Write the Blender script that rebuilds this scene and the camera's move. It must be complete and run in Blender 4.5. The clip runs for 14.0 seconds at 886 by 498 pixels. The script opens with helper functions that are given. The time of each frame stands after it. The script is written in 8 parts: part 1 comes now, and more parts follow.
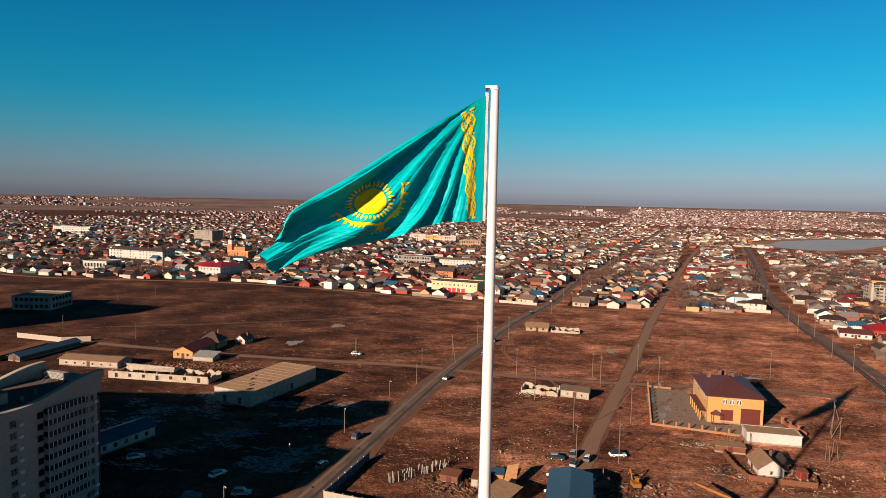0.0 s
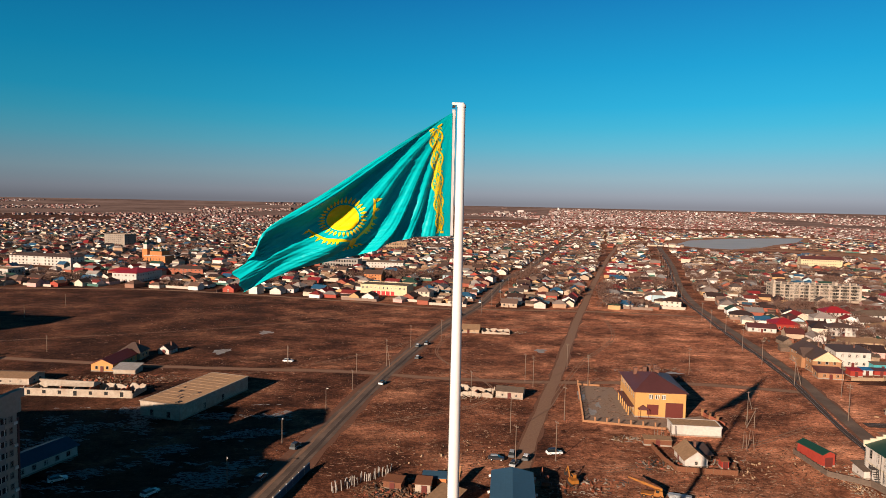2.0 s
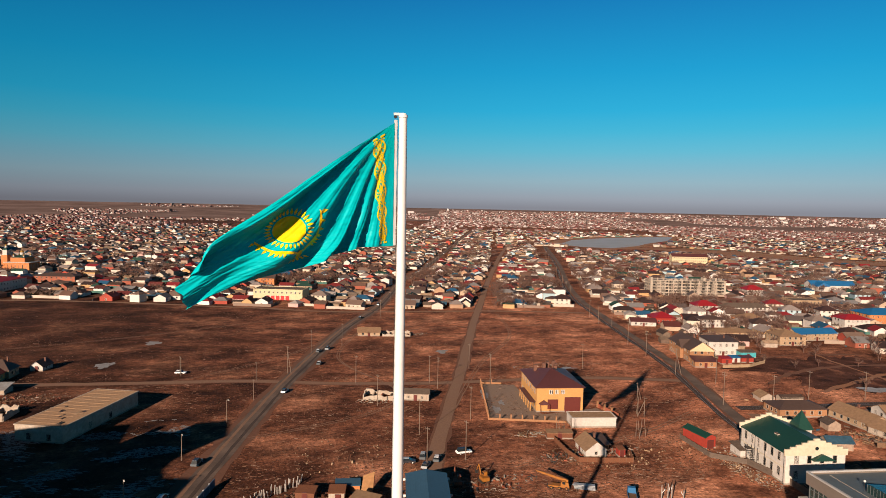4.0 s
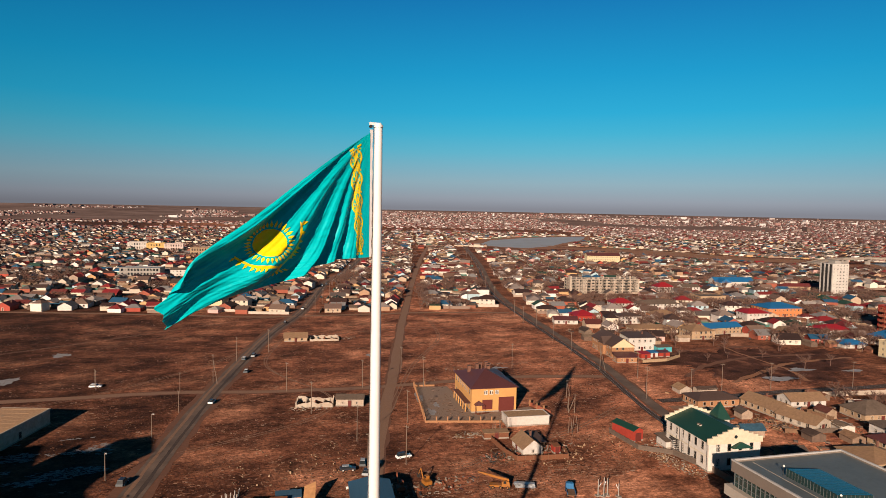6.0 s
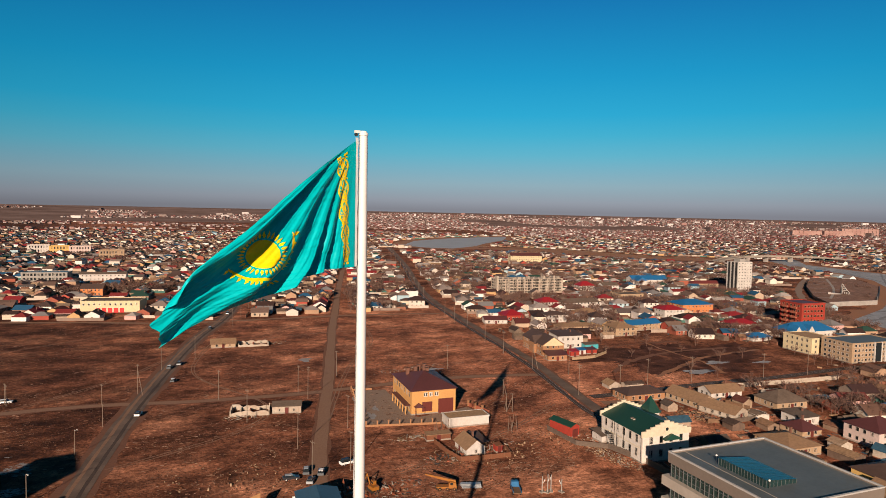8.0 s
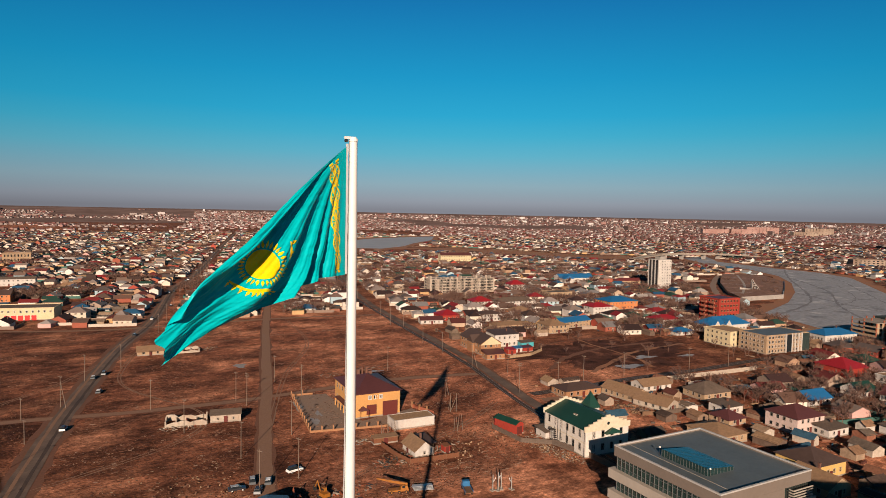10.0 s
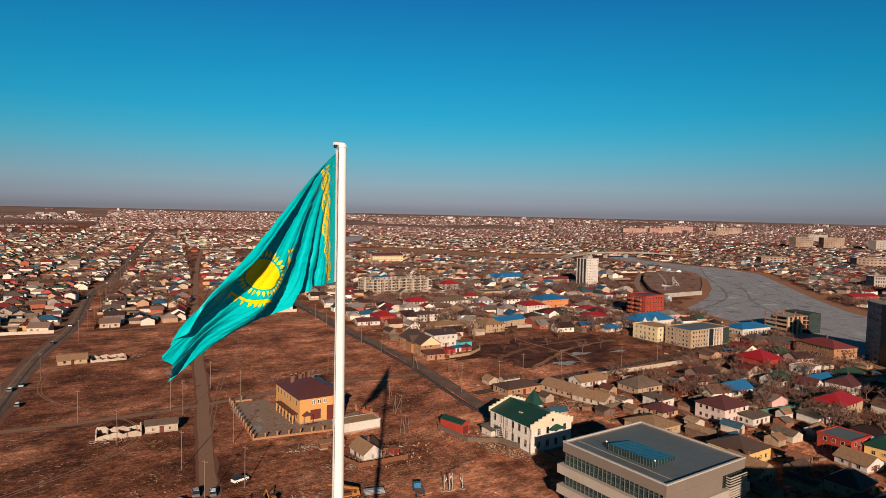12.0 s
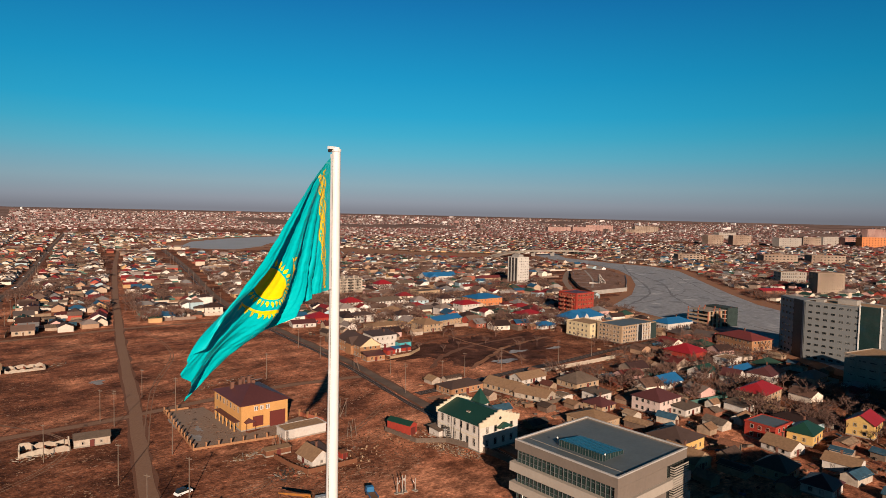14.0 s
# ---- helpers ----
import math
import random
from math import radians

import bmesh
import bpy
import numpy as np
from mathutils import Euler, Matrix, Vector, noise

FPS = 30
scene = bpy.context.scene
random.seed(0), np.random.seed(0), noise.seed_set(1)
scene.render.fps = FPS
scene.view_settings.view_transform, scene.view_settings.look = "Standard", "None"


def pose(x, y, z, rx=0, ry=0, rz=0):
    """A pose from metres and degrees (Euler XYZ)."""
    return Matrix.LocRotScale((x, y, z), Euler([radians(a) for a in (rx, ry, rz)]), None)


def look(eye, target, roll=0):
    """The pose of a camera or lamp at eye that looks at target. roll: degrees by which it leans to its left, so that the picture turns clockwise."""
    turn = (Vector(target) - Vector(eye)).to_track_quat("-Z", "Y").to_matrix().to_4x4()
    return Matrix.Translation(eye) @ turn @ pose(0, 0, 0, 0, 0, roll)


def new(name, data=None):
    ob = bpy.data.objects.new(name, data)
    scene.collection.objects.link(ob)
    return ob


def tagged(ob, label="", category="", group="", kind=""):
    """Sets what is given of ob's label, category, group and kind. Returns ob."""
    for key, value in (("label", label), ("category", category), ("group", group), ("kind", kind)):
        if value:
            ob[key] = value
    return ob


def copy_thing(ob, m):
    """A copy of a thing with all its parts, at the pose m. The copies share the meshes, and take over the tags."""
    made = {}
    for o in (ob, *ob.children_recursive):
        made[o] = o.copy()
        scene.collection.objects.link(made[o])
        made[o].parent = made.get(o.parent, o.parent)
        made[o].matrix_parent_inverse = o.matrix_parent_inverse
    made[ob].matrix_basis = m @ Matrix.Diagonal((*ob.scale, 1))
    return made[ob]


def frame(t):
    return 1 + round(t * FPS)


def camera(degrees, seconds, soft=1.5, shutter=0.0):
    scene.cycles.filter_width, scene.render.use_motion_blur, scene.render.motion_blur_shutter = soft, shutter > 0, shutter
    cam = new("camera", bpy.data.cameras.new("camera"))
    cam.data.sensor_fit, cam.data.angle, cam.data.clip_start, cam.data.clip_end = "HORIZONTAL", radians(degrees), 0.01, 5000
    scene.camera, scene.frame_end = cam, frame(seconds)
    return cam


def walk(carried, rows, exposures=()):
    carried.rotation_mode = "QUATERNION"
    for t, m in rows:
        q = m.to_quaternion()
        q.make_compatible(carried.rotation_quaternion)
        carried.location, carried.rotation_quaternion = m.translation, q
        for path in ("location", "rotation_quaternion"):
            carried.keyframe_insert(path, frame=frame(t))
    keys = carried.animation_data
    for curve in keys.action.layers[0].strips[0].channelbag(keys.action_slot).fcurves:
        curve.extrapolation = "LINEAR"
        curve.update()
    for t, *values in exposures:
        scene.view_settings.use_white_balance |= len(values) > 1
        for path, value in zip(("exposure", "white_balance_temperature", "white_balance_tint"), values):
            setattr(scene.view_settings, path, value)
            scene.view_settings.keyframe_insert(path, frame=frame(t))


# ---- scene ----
cam = camera(69.33, 14.0, soft=0.65)
walk(cam, [
    (0.0, pose(-0.000, -0.000, 70.000, 85.627, -1.197, -0.000)),
    (0.5, pose(-0.962, -0.195, 70.388, 85.660, -1.144, -0.318)),
    (1.0, pose(-2.058, -0.358, 70.742, 85.712, -1.129, -1.454)),
    (1.5, pose(-3.293, -0.462, 71.039, 85.773, -1.137, -4.164)),
    (2.0, pose(-4.545, -0.512, 71.295, 85.857, -1.156, -6.891)),
    (2.5, pose(-5.875, -0.496, 71.504, 85.956, -1.166, -9.573)),
    (3.0, pose(-7.218, -0.419, 71.680, 86.031, -1.182, -12.208)),
    (5.5, pose(-13.875, 1.844, 72.794, 86.262, -1.130, -22.316)),
    (6.0, pose(-15.337, 2.390, 72.996, 86.321, -1.130, -24.102)),
    (6.5, pose(-16.799, 2.991, 73.191, 86.377, -1.151, -25.869)),
    (7.0, pose(-18.253, 3.697, 73.379, 86.412, -1.165, -27.654)),
    (7.5, pose(-19.658, 4.429, 73.563, 86.450, -1.174, -29.428)),
    (8.0, pose(-21.161, 5.218, 73.722, 86.488, -1.215, -31.171)),
    (10.5, pose(-27.642, 9.768, 74.463, 86.610, -1.213, -39.441)),
    (11.0, pose(-28.788, 10.683, 74.616, 86.636, -1.255, -41.056)),
    (11.5, pose(-29.994, 11.660, 74.757, 86.656, -1.276, -42.674)),
    (12.0, pose(-31.184, 12.680, 74.891, 86.683, -1.277, -44.299)),
    (12.5, pose(-32.323, 13.814, 75.023, 86.700, -1.272, -45.941)),
    (13.0, pose(-33.367, 15.053, 75.141, 86.726, -1.270, -47.570)),
    (13.5, pose(-34.391, 16.360, 75.257, 86.726, -1.285, -49.207)),
    (14.0, pose(-35.454, 17.753, 75.383, 86.735, -1.294, -50.848)),
], exposures=[(0.0, 0.98), (3.0, 0.93), (5.5, 0.83), (8.0, 0.76), (10.5, 0.71), (14.0, 0.69)])

# ---- sky, sun, exposure ----
SUN_WAY = Vector((-0.6207, -0.7178, 0.3155))
world = bpy.data.worlds.new("sky")
scene.world = world
world.use_nodes = True
wn, wl = world.node_tree.nodes, world.node_tree.links
wn.clear()
sky = wn.new("ShaderNodeTexSky")
sky.sky_type = "NISHITA"
sky.sun_disc = False
sky.sun_elevation = math.asin(SUN_WAY.z)
sky.sun_rotation = math.atan2(SUN_WAY.x, SUN_WAY.y)
sky.altitude, sky.air_density, sky.dust_density, sky.ozone_density = 60, 1.0, 0.6, 3.0
coord = wn.new("ShaderNodeTexCoord")
sep = wn.new("ShaderNodeSeparateXYZ")
tint = wn.new("ShaderNodeValToRGB")
mul = wn.new("ShaderNodeMixRGB")
mul.inputs[0].default_value = 0.97
back = wn.new("ShaderNodeBackground")
out = wn.new("ShaderNodeOutputWorld")
# clear winter air: a dusty band on the horizon that turns to deep azure above
SKY_STOPS = ((0.0, (1.10, 1.13, 1.36)), (0.014, (1.42, 1.58, 1.90)), (0.04, (1.32, 2.04, 2.46)), (0.085, (0.52, 2.28, 3.08)), (0.115, (0.20, 2.22, 3.30)), (0.145, (0.05, 2.06, 3.42)),
             (0.20, (0.0, 1.72, 3.24)), (0.30, (0.0, 1.08, 2.68)), (0.5, (0.0, 0.09, 0.28)), (1.0, (0.0, 0.02, 0.08)))
ramp = tint.color_ramp
while len(ramp.elements) < len(SKY_STOPS):
    ramp.elements.new(0.5)
for e, (p, c) in zip(ramp.elements, SKY_STOPS):
    e.position, e.color = p, (*c, 1)
wl.new(coord.outputs["Generated"], sep.inputs[0])
wl.new(sep.outputs["Z"], tint.inputs[0])
wl.new(sky.outputs[0], mul.inputs[1])
wl.new(tint.outputs[0], mul.inputs[2])
# the clear sky is darkest a quarter turn from the sun and lighter opposite it
turn = wn.new("ShaderNodeVectorMath")
turn.operation = "DOT_PRODUCT"
turn.inputs[1].default_value = SUN_WAY
wl.new(coord.outputs["Generated"], turn.inputs[0])
sq = wn.new("ShaderNodeMath")
sq.operation = "MULTIPLY"
wl.new(turn.outputs["Value"], sq.inputs[0])
wl.new(turn.outputs["Value"], sq.inputs[1])
phase = wn.new("ShaderNodeMath")
phase.operation = "MULTIPLY_ADD"
phase.inputs[1].default_value, phase.inputs[2].default_value = 0.66, 0.56
wl.new(sq.outputs[0], phase.inputs[0])
glow = wn.new("ShaderNodeVectorMath")
glow.operation = "SCALE"
wl.new(mul.outputs[0], glow.inputs[0])
wl.new(phase.outputs[0], glow.inputs["Scale"])
wl.new(glow.outputs[0], back.inputs[0])
back.inputs[1].default_value = 0.10
wl.new(back.outputs[0], out.inputs[0])

sun_data = bpy.data.lights.new("sun", "SUN")
sun_data.energy, sun_data.angle, sun_data.color = 4.8, radians(0.5), (1.0, 0.775, 0.59)
sun = new("sun", sun_data)
sun.matrix_world = look(SUN_WAY * 300, (0, 0, 0))

# ---- materials ----


def mat(name, colors, rough=0.85, metal=0.0, big=8.0, small=0.8, amount=0.35, bump=0.15, pick="", seam=0.0, spec=0.3):
    """A weathered surface: stains at one size, grain at another. pick: where a repeat takes its colour of the list from."""
    m = bpy.data.materials.new(name)
    m.use_nodes = True
    n, l = m.node_tree.nodes, m.node_tree.links
    b = n["Principled BSDF"]
    b.inputs["Roughness"].default_value = rough
    b.inputs["Metallic"].default_value = metal
    b.inputs["Specular IOR Level"].default_value = spec
    tc = n.new("ShaderNodeTexCoord")
    n1, n2 = n.new("ShaderNodeTexNoise"), n.new("ShaderNodeTexNoise")
    n1.inputs["Scale"].default_value, n2.inputs["Scale"].default_value = 1 / big, 1 / small
    n1.inputs["Detail"].default_value, n2.inputs["Detail"].default_value = 4, 3
    for q in (n1, n2):
        l.new(tc.outputs["Object"], q.inputs["Vector"])
    if len(colors) > 1 and pick:
        r = n.new("ShaderNodeValToRGB")
        r.color_ramp.interpolation = "CONSTANT"
        while len(r.color_ramp.elements) < len(colors):
            r.color_ramp.elements.new(0.5)
        for i, (e, c) in enumerate(zip(r.color_ramp.elements, colors)):
            e.position, e.color = i / len(colors), (*c, 1)
        if pick == "island":
            l.new(n.new("ShaderNodeNewGeometry").outputs["Random Per Island"], r.inputs[0])
        else:
            l.new(n.new("ShaderNodeObjectInfo").outputs["Random"], r.inputs[0])
        base = r.outputs[0]
    elif len(colors) > 1:
        r = n.new("ShaderNodeValToRGB")
        while len(r.color_ramp.elements) < len(colors):
            r.color_ramp.elements.new(0.5)
        for i, (e, c) in enumerate(zip(r.color_ramp.elements, colors)):
            e.position, e.color = 0.3 + 0.4 * i / (len(colors) - 1), (*c, 1)
        l.new(n1.outputs[0], r.inputs[0])
        base = r.outputs[0]
    else:
        v = n.new("ShaderNodeRGB")
        v.outputs[0].default_value = (*colors[0], 1)
        base = v.outputs[0]
    add = n.new("ShaderNodeMath")
    add.operation = "ADD"
    l.new(n1.outputs[0], add.inputs[0])
    l.new(n2.outputs[0], add.inputs[1])
    rng = n.new("ShaderNodeMapRange")
    rng.inputs["From Min"].default_value, rng.inputs["From Max"].default_value = 0.6, 1.4
    rng.inputs["To Min"].default_value, rng.inputs["To Max"].default_value = 1 - amount, 1 + amount * 0.6
    l.new(add.outputs[0], rng.inputs[0])
    mix = n.new("ShaderNodeMixRGB")
    mix.blend_type, mix.inputs[0].default_value = "MULTIPLY", 1.0
    l.new(base, mix.inputs[1])
    l.new(rng.outputs[0], mix.inputs[2])
    l.new(mix.outputs[0], b.inputs["Base Color"])
    height = n2.outputs[0]
    if seam:
        w = n.new("ShaderNodeTexWave")
        w.inputs["Scale"].default_value = 0.314 / seam
        l.new(tc.outputs["Object"], w.inputs["Vector"])
        pw = n.new("ShaderNodeMath")
        pw.operation = "POWER"
        pw.inputs[1].default_value = 6.0
        l.new(w.outputs[1], pw.inputs[0])
        height = pw.outputs[0]
    if bump:
        bp = n.new("ShaderNodeBump")
        bp.inputs["Strength"].default_value, bp.inputs["Distance"].default_value = min(1.0, bump * 3), bump
        l.new(height, bp.inputs["Height"])
        l.new(bp.outputs[0], b.inputs["Normal"])
    return m


M = {}
M["white"] = mat("white_plaster", [(0.46, 0.42, 0.385)], amount=0.25, bump=0.01)
M["cream"] = mat("cream_plaster", [(0.52, 0.42, 0.26)], amount=0.2, bump=0.01)
M["yellow_brick"] = mat("yellow_brick", [(0.47, 0.245, 0.085)], amount=0.2, big=5, small=0.3, bump=0.01)
M["yellow"] = mat("yellow_plaster", [(0.50, 0.32, 0.11)], amount=0.2, bump=0.01)
M["tan"] = mat("tan_plaster", [(0.33, 0.225, 0.14)], amount=0.3, bump=0.02)
M["pink"] = mat("pink_plaster", [(0.50, 0.385, 0.345)], amount=0.2, bump=0.01)
M["orange"] = mat("orange_plaster", [(0.46, 0.165, 0.06)], amount=0.25, bump=0.01)
M["red_wall"] = mat("red_wall", [(0.27, 0.032, 0.020)], amount=0.25, bump=0.01)
M["fence_brick"] = mat("fence_brick", [(0.30, 0.15, 0.075)], amount=0.35, small=0.3, bump=0.02)
M["apartment"] = mat("apartment_plaster", [(0.40, 0.345, 0.285), (0.31, 0.27, 0.225)], amount=0.2, bump=0.01)
M["brick"] = mat("red_brick", [(0.29, 0.09, 0.052)], amount=0.35, small=0.3, bump=0.02)
M["grey"] = mat("grey_plaster", [(0.26, 0.24, 0.22)], amount=0.25, bump=0.01)
M["taupe"] = mat("taupe_cladding", [(0.15, 0.12, 0.10)], amount=0.12, bump=0.003)
M["light_cladding"] = mat("light_cladding", [(0.31, 0.27, 0.23)], amount=0.12, bump=0.003)
M["coping"] = mat("pale_metal_coping", [(0.36, 0.345, 0.33)], rough=0.5, amount=0.15, bump=0)
M["skylight_frame"] = mat("skylight_frame", [(0.095, 0.10, 0.10)], rough=0.4, amount=0.1, bump=0)
M["office_glass"] = mat("office_glass", [(0.028, 0.055, 0.05), (0.012, 0.026, 0.026)], rough=0.08, amount=0.5, big=3, small=0.9, bump=0, spec=0.7)
M["concrete"] = mat("concrete", [(0.25, 0.21, 0.175)], amount=0.35, bump=0.03)
M["old_white"] = mat("old_whitewash", [(0.46, 0.40, 0.33), (0.28, 0.21, 0.16)], amount=0.35, big=3, bump=0.03)
M["maroon_roof"] = mat("maroon_metal_roof", [(0.085, 0.030, 0.030)], rough=0.5, amount=0.2, bump=0.03, seam=0.6, spec=0.4)
M["red_roof"] = mat("red_metal_roof", [(0.25, 0.014, 0.020)], rough=0.5, amount=0.2, bump=0.03, seam=0.6, spec=0.4)
M["green_roof"] = mat("green_metal_roof", [(0.010, 0.043, 0.031)], rough=0.45, amount=0.2, bump=0.03, seam=0.6, spec=0.4)
M["blue_roof"] = mat("blue_metal_roof", [(0.016, 0.115, 0.27)], rough=0.45, amount=0.2, bump=0.03, seam=0.6, spec=0.4)
M["steel_roof"] = mat("blue_steel_roof", [(0.036, 0.082, 0.130)], rough=0.45, amount=0.2, bump=0.05, seam=1.2, spec=0.4)
M["skylight_pane"] = mat("skylight_pane", [(0.016, 0.05, 0.066)], rough=0.2, amount=0.25, big=2, bump=0, spec=0.5)
M["slate"] = mat("grey_slate_roof", [(0.108, 0.078, 0.06)], rough=0.9, amount=0.35, big=4, bump=0.05, seam=0.35)
M["tan_roof"] = mat("tan_sheet_roof", [(0.25, 0.152, 0.086), (0.19, 0.115, 0.07)], rough=0.9, amount=0.35, big=4, bump=0.04, seam=0.4)
M["dark_roof"] = mat("dark_brown_roof", [(0.07, 0.045, 0.038)], rough=0.6, amount=0.25, bump=0.03, seam=0.6)
M["grey_roof"] = mat("grey_membrane_roof", [(0.088, 0.108, 0.12)], rough=0.55, amount=0.2, big=5, bump=0.01)
M["tar"] = mat("old_tar_roof", [(0.36, 0.225, 0.125), (0.22, 0.14, 0.085)], rough=0.95, amount=0.4, big=6, bump=0.04)
M["glass"] = mat("window_glass", [(0.016, 0.02, 0.023)], rough=0.12, amount=0.3, bump=0, spec=0.3)
M["teal_glass"] = mat("teal_curtain_glass", [(0.015, 0.035, 0.035)], rough=0.06, amount=0.3, bump=0, spec=0.7)
M["hall_white"] = mat("hall_whitewash", [(0.57, 0.53, 0.485), (0.50, 0.45, 0.40)], amount=0.25, big=3, bump=0.01)
# cream of the hall's gables: wall plaster with warm sunlight put into its colour
M["sunlit_cream"] = mat("sunlit_cream_plaster", [(0.53, 0.455, 0.34)], amount=0.2, bump=0.01)
M["rim_paint"] = mat("dusty_window_rim", [(0.33, 0.29, 0.25)], amount=0.15, bump=0)
M["chimney_brick"] = mat("sooty_brick", [(0.17, 0.075, 0.05), (0.11, 0.055, 0.04)], amount=0.3, big=2, bump=0.01)
M["frame"] = mat("white_window_frame", [(0.62, 0.60, 0.57)], amount=0.1, bump=0)
M["maroon_door"] = mat("maroon_gate", [(0.11, 0.025, 0.02)], rough=0.5, amount=0.15, bump=0.02, seam=0.25)
M["red_door"] = mat("red_gate", [(0.5, 0.02, 0.02)], rough=0.5, amount=0.15, bump=0.02, seam=0.3)
M["wood"] = mat("weathered_wood", [(0.15, 0.085, 0.05)], amount=0.4, big=2, small=0.2, bump=0.01)
M["fence"] = mat("fence_panel", [(0.11, 0.08, 0.062)], amount=0.35, big=3, bump=0.02)
M["pole_wood"] = mat("grey_pole", [(0.15, 0.11, 0.085)], amount=0.2, big=2, bump=0.01)
M["mast"] = mat("white_mast_paint", [(0.62, 0.61, 0.60)], rough=0.4, amount=0.06, big=3, bump=0.0, spec=0.4)
M["bark"] = mat("bare_bark", [(0.15, 0.085, 0.066), (0.10, 0.056, 0.043)], amount=0.4, big=3, bump=0.02)
M["tyre"] = mat("tyre_rubber", [(0.015, 0.015, 0.016)], amount=0.2, bump=0)
M["machine"] = mat("machine_yellow", [(0.34, 0.13, 0.02), (0.22, 0.085, 0.02)], rough=0.5, amount=0.3, big=2, bump=0.01)
M["machine_orange"] = mat("machine_orange", [(0.20, 0.06, 0.03)], rough=0.5, amount=0.3, big=2, bump=0.01)
M["dark_steel"] = mat("dark_steel", [(0.05, 0.045, 0.042)], rough=0.5, metal=0.4, amount=0.3, bump=0.01)
M["asphalt"] = mat("dusty_asphalt", [(0.085, 0.060, 0.048), (0.145, 0.10, 0.076)], rough=0.9, big=9, small=0.7, amount=0.25, bump=0.02)
M["dirt_road"] = mat("packed_dirt", [(0.235, 0.135, 0.088), (0.18, 0.10, 0.065)], rough=0.95, big=7, small=0.6, amount=0.3, bump=0.04)
M["verge"] = mat("road_verge_dirt", [(0.165, 0.072, 0.042), (0.12, 0.053, 0.032)], rough=0.95, big=10, small=0.8, amount=0.3, bump=0.05)
M["ballast"] = mat("track_ballast", [(0.070, 0.047, 0.038), (0.045, 0.031, 0.027)], rough=0.95, amount=0.35, big=6, bump=0.06)
M["paving"] = mat("yard_paving", [(0.24, 0.17, 0.13), (0.19, 0.135, 0.105)], rough=0.9, big=6, amount=0.25, bump=0.01)
M["snow"] = mat("dirty_snow", [(0.30, 0.30, 0.31), (0.18, 0.165, 0.16)], rough=0.7, amount=0.35, big=3, bump=0.03)
M["ice"] = mat("river_ice", [(0.17, 0.175, 0.195), (0.30, 0.305, 0.325), (0.22, 0.225, 0.245), (0.36, 0.36, 0.375)], rough=0.7, amount=0.45, big=22, small=3, bump=0.0, spec=0.2)
M["water"] = mat("open_water", [(0.30, 0.29, 0.29)], rough=0.5, amount=0.2, big=40, bump=0.0, spec=0.5)
M["bank"] = mat("river_bank_clay", [(0.30, 0.13, 0.06), (0.20, 0.10, 0.06)], rough=0.95, amount=0.3, big=15, bump=0.05)
WALLS = [(0.60, 0.555, 0.515), (0.55, 0.495, 0.45), (0.481, 0.396, 0.312), (0.57, 0.50, 0.455), (0.230, 0.124, 0.086), (0.50, 0.43, 0.37), (0.261, 0.075, 0.046), (0.376, 0.277, 0.199),
         (0.60, 0.53, 0.45), (0.418, 0.258, 0.125), (0.272, 0.198, 0.152), (0.55, 0.47, 0.38), (0.314, 0.059, 0.039), (0.64, 0.60, 0.565), (0.334, 0.208, 0.133), (0.30, 0.40, 0.44), (0.50, 0.30, 0.27)]
ROOFS = [(0.094, 0.058, 0.046), (0.070, 0.018, 0.016), (0.150, 0.098, 0.076), (0.080, 0.062, 0.058), (0.026, 0.014, 0.013), (0.130, 0.082, 0.066),
         (0.150, 0.018, 0.018), (0.190, 0.145, 0.125), (0.049, 0.028, 0.023), (0.016, 0.047, 0.035), (0.110, 0.060, 0.044), (0.014, 0.070, 0.140),
         (0.036, 0.018, 0.015), (0.240, 0.200, 0.185), (0.180, 0.014, 0.018), (0.059, 0.036, 0.031), (0.110, 0.022, 0.020), (0.041, 0.020, 0.019),
         (0.16, 0.15, 0.15), (0.031, 0.017, 0.016), (0.20, 0.16, 0.145), (0.28, 0.245, 0.225)]
# muted colours of the distant houses, with haze mixed in
HAZED_WALLS = [(0.42, 0.375, 0.365), (0.50, 0.46, 0.445), (0.26, 0.15, 0.135), (0.20, 0.155, 0.14), (0.124, 0.084, 0.072), (0.27, 0.23, 0.22), (0.105, 0.066, 0.060), (0.149, 0.102, 0.092)]
HAZED_ROOFS = [(0.21, 0.060, 0.055), (0.18, 0.070, 0.066), (0.122, 0.071, 0.062), (0.109, 0.042, 0.038), (0.155, 0.105, 0.093), (0.079, 0.049, 0.044), (0.132, 0.042, 0.038), (0.219, 0.171, 0.160)]
M["town_wall"] = mat("town_wall", WALLS, amount=0.25, bump=0.01, pick="object")
M["town_roof"] = mat("town_roof", ROOFS, amount=0.25, bump=0.03, seam=0.5, pick="object", rough=0.75)
M["skyline_wall"] = mat("skyline_wall", HAZED_WALLS, amount=0.2, bump=0, pick="island")
M["skyline_roof"] = mat("skyline_roof", HAZED_ROOFS, amount=0.2, bump=0, pick="island", rough=0.8)
M["far_wall"] = mat("far_wall", WALLS, amount=0.2, bump=0, pick="island")
M["far_roof"] = mat("far_roof", ROOFS, amount=0.2, bump=0, pick="island", rough=0.8)
M["far_fence"] = mat("far_fence", [(0.30, 0.23, 0.18), (0.20, 0.14, 0.11), (0.42, 0.36, 0.30), (0.05, 0.12, 0.10)], amount=0.2, bump=0, pick="island")
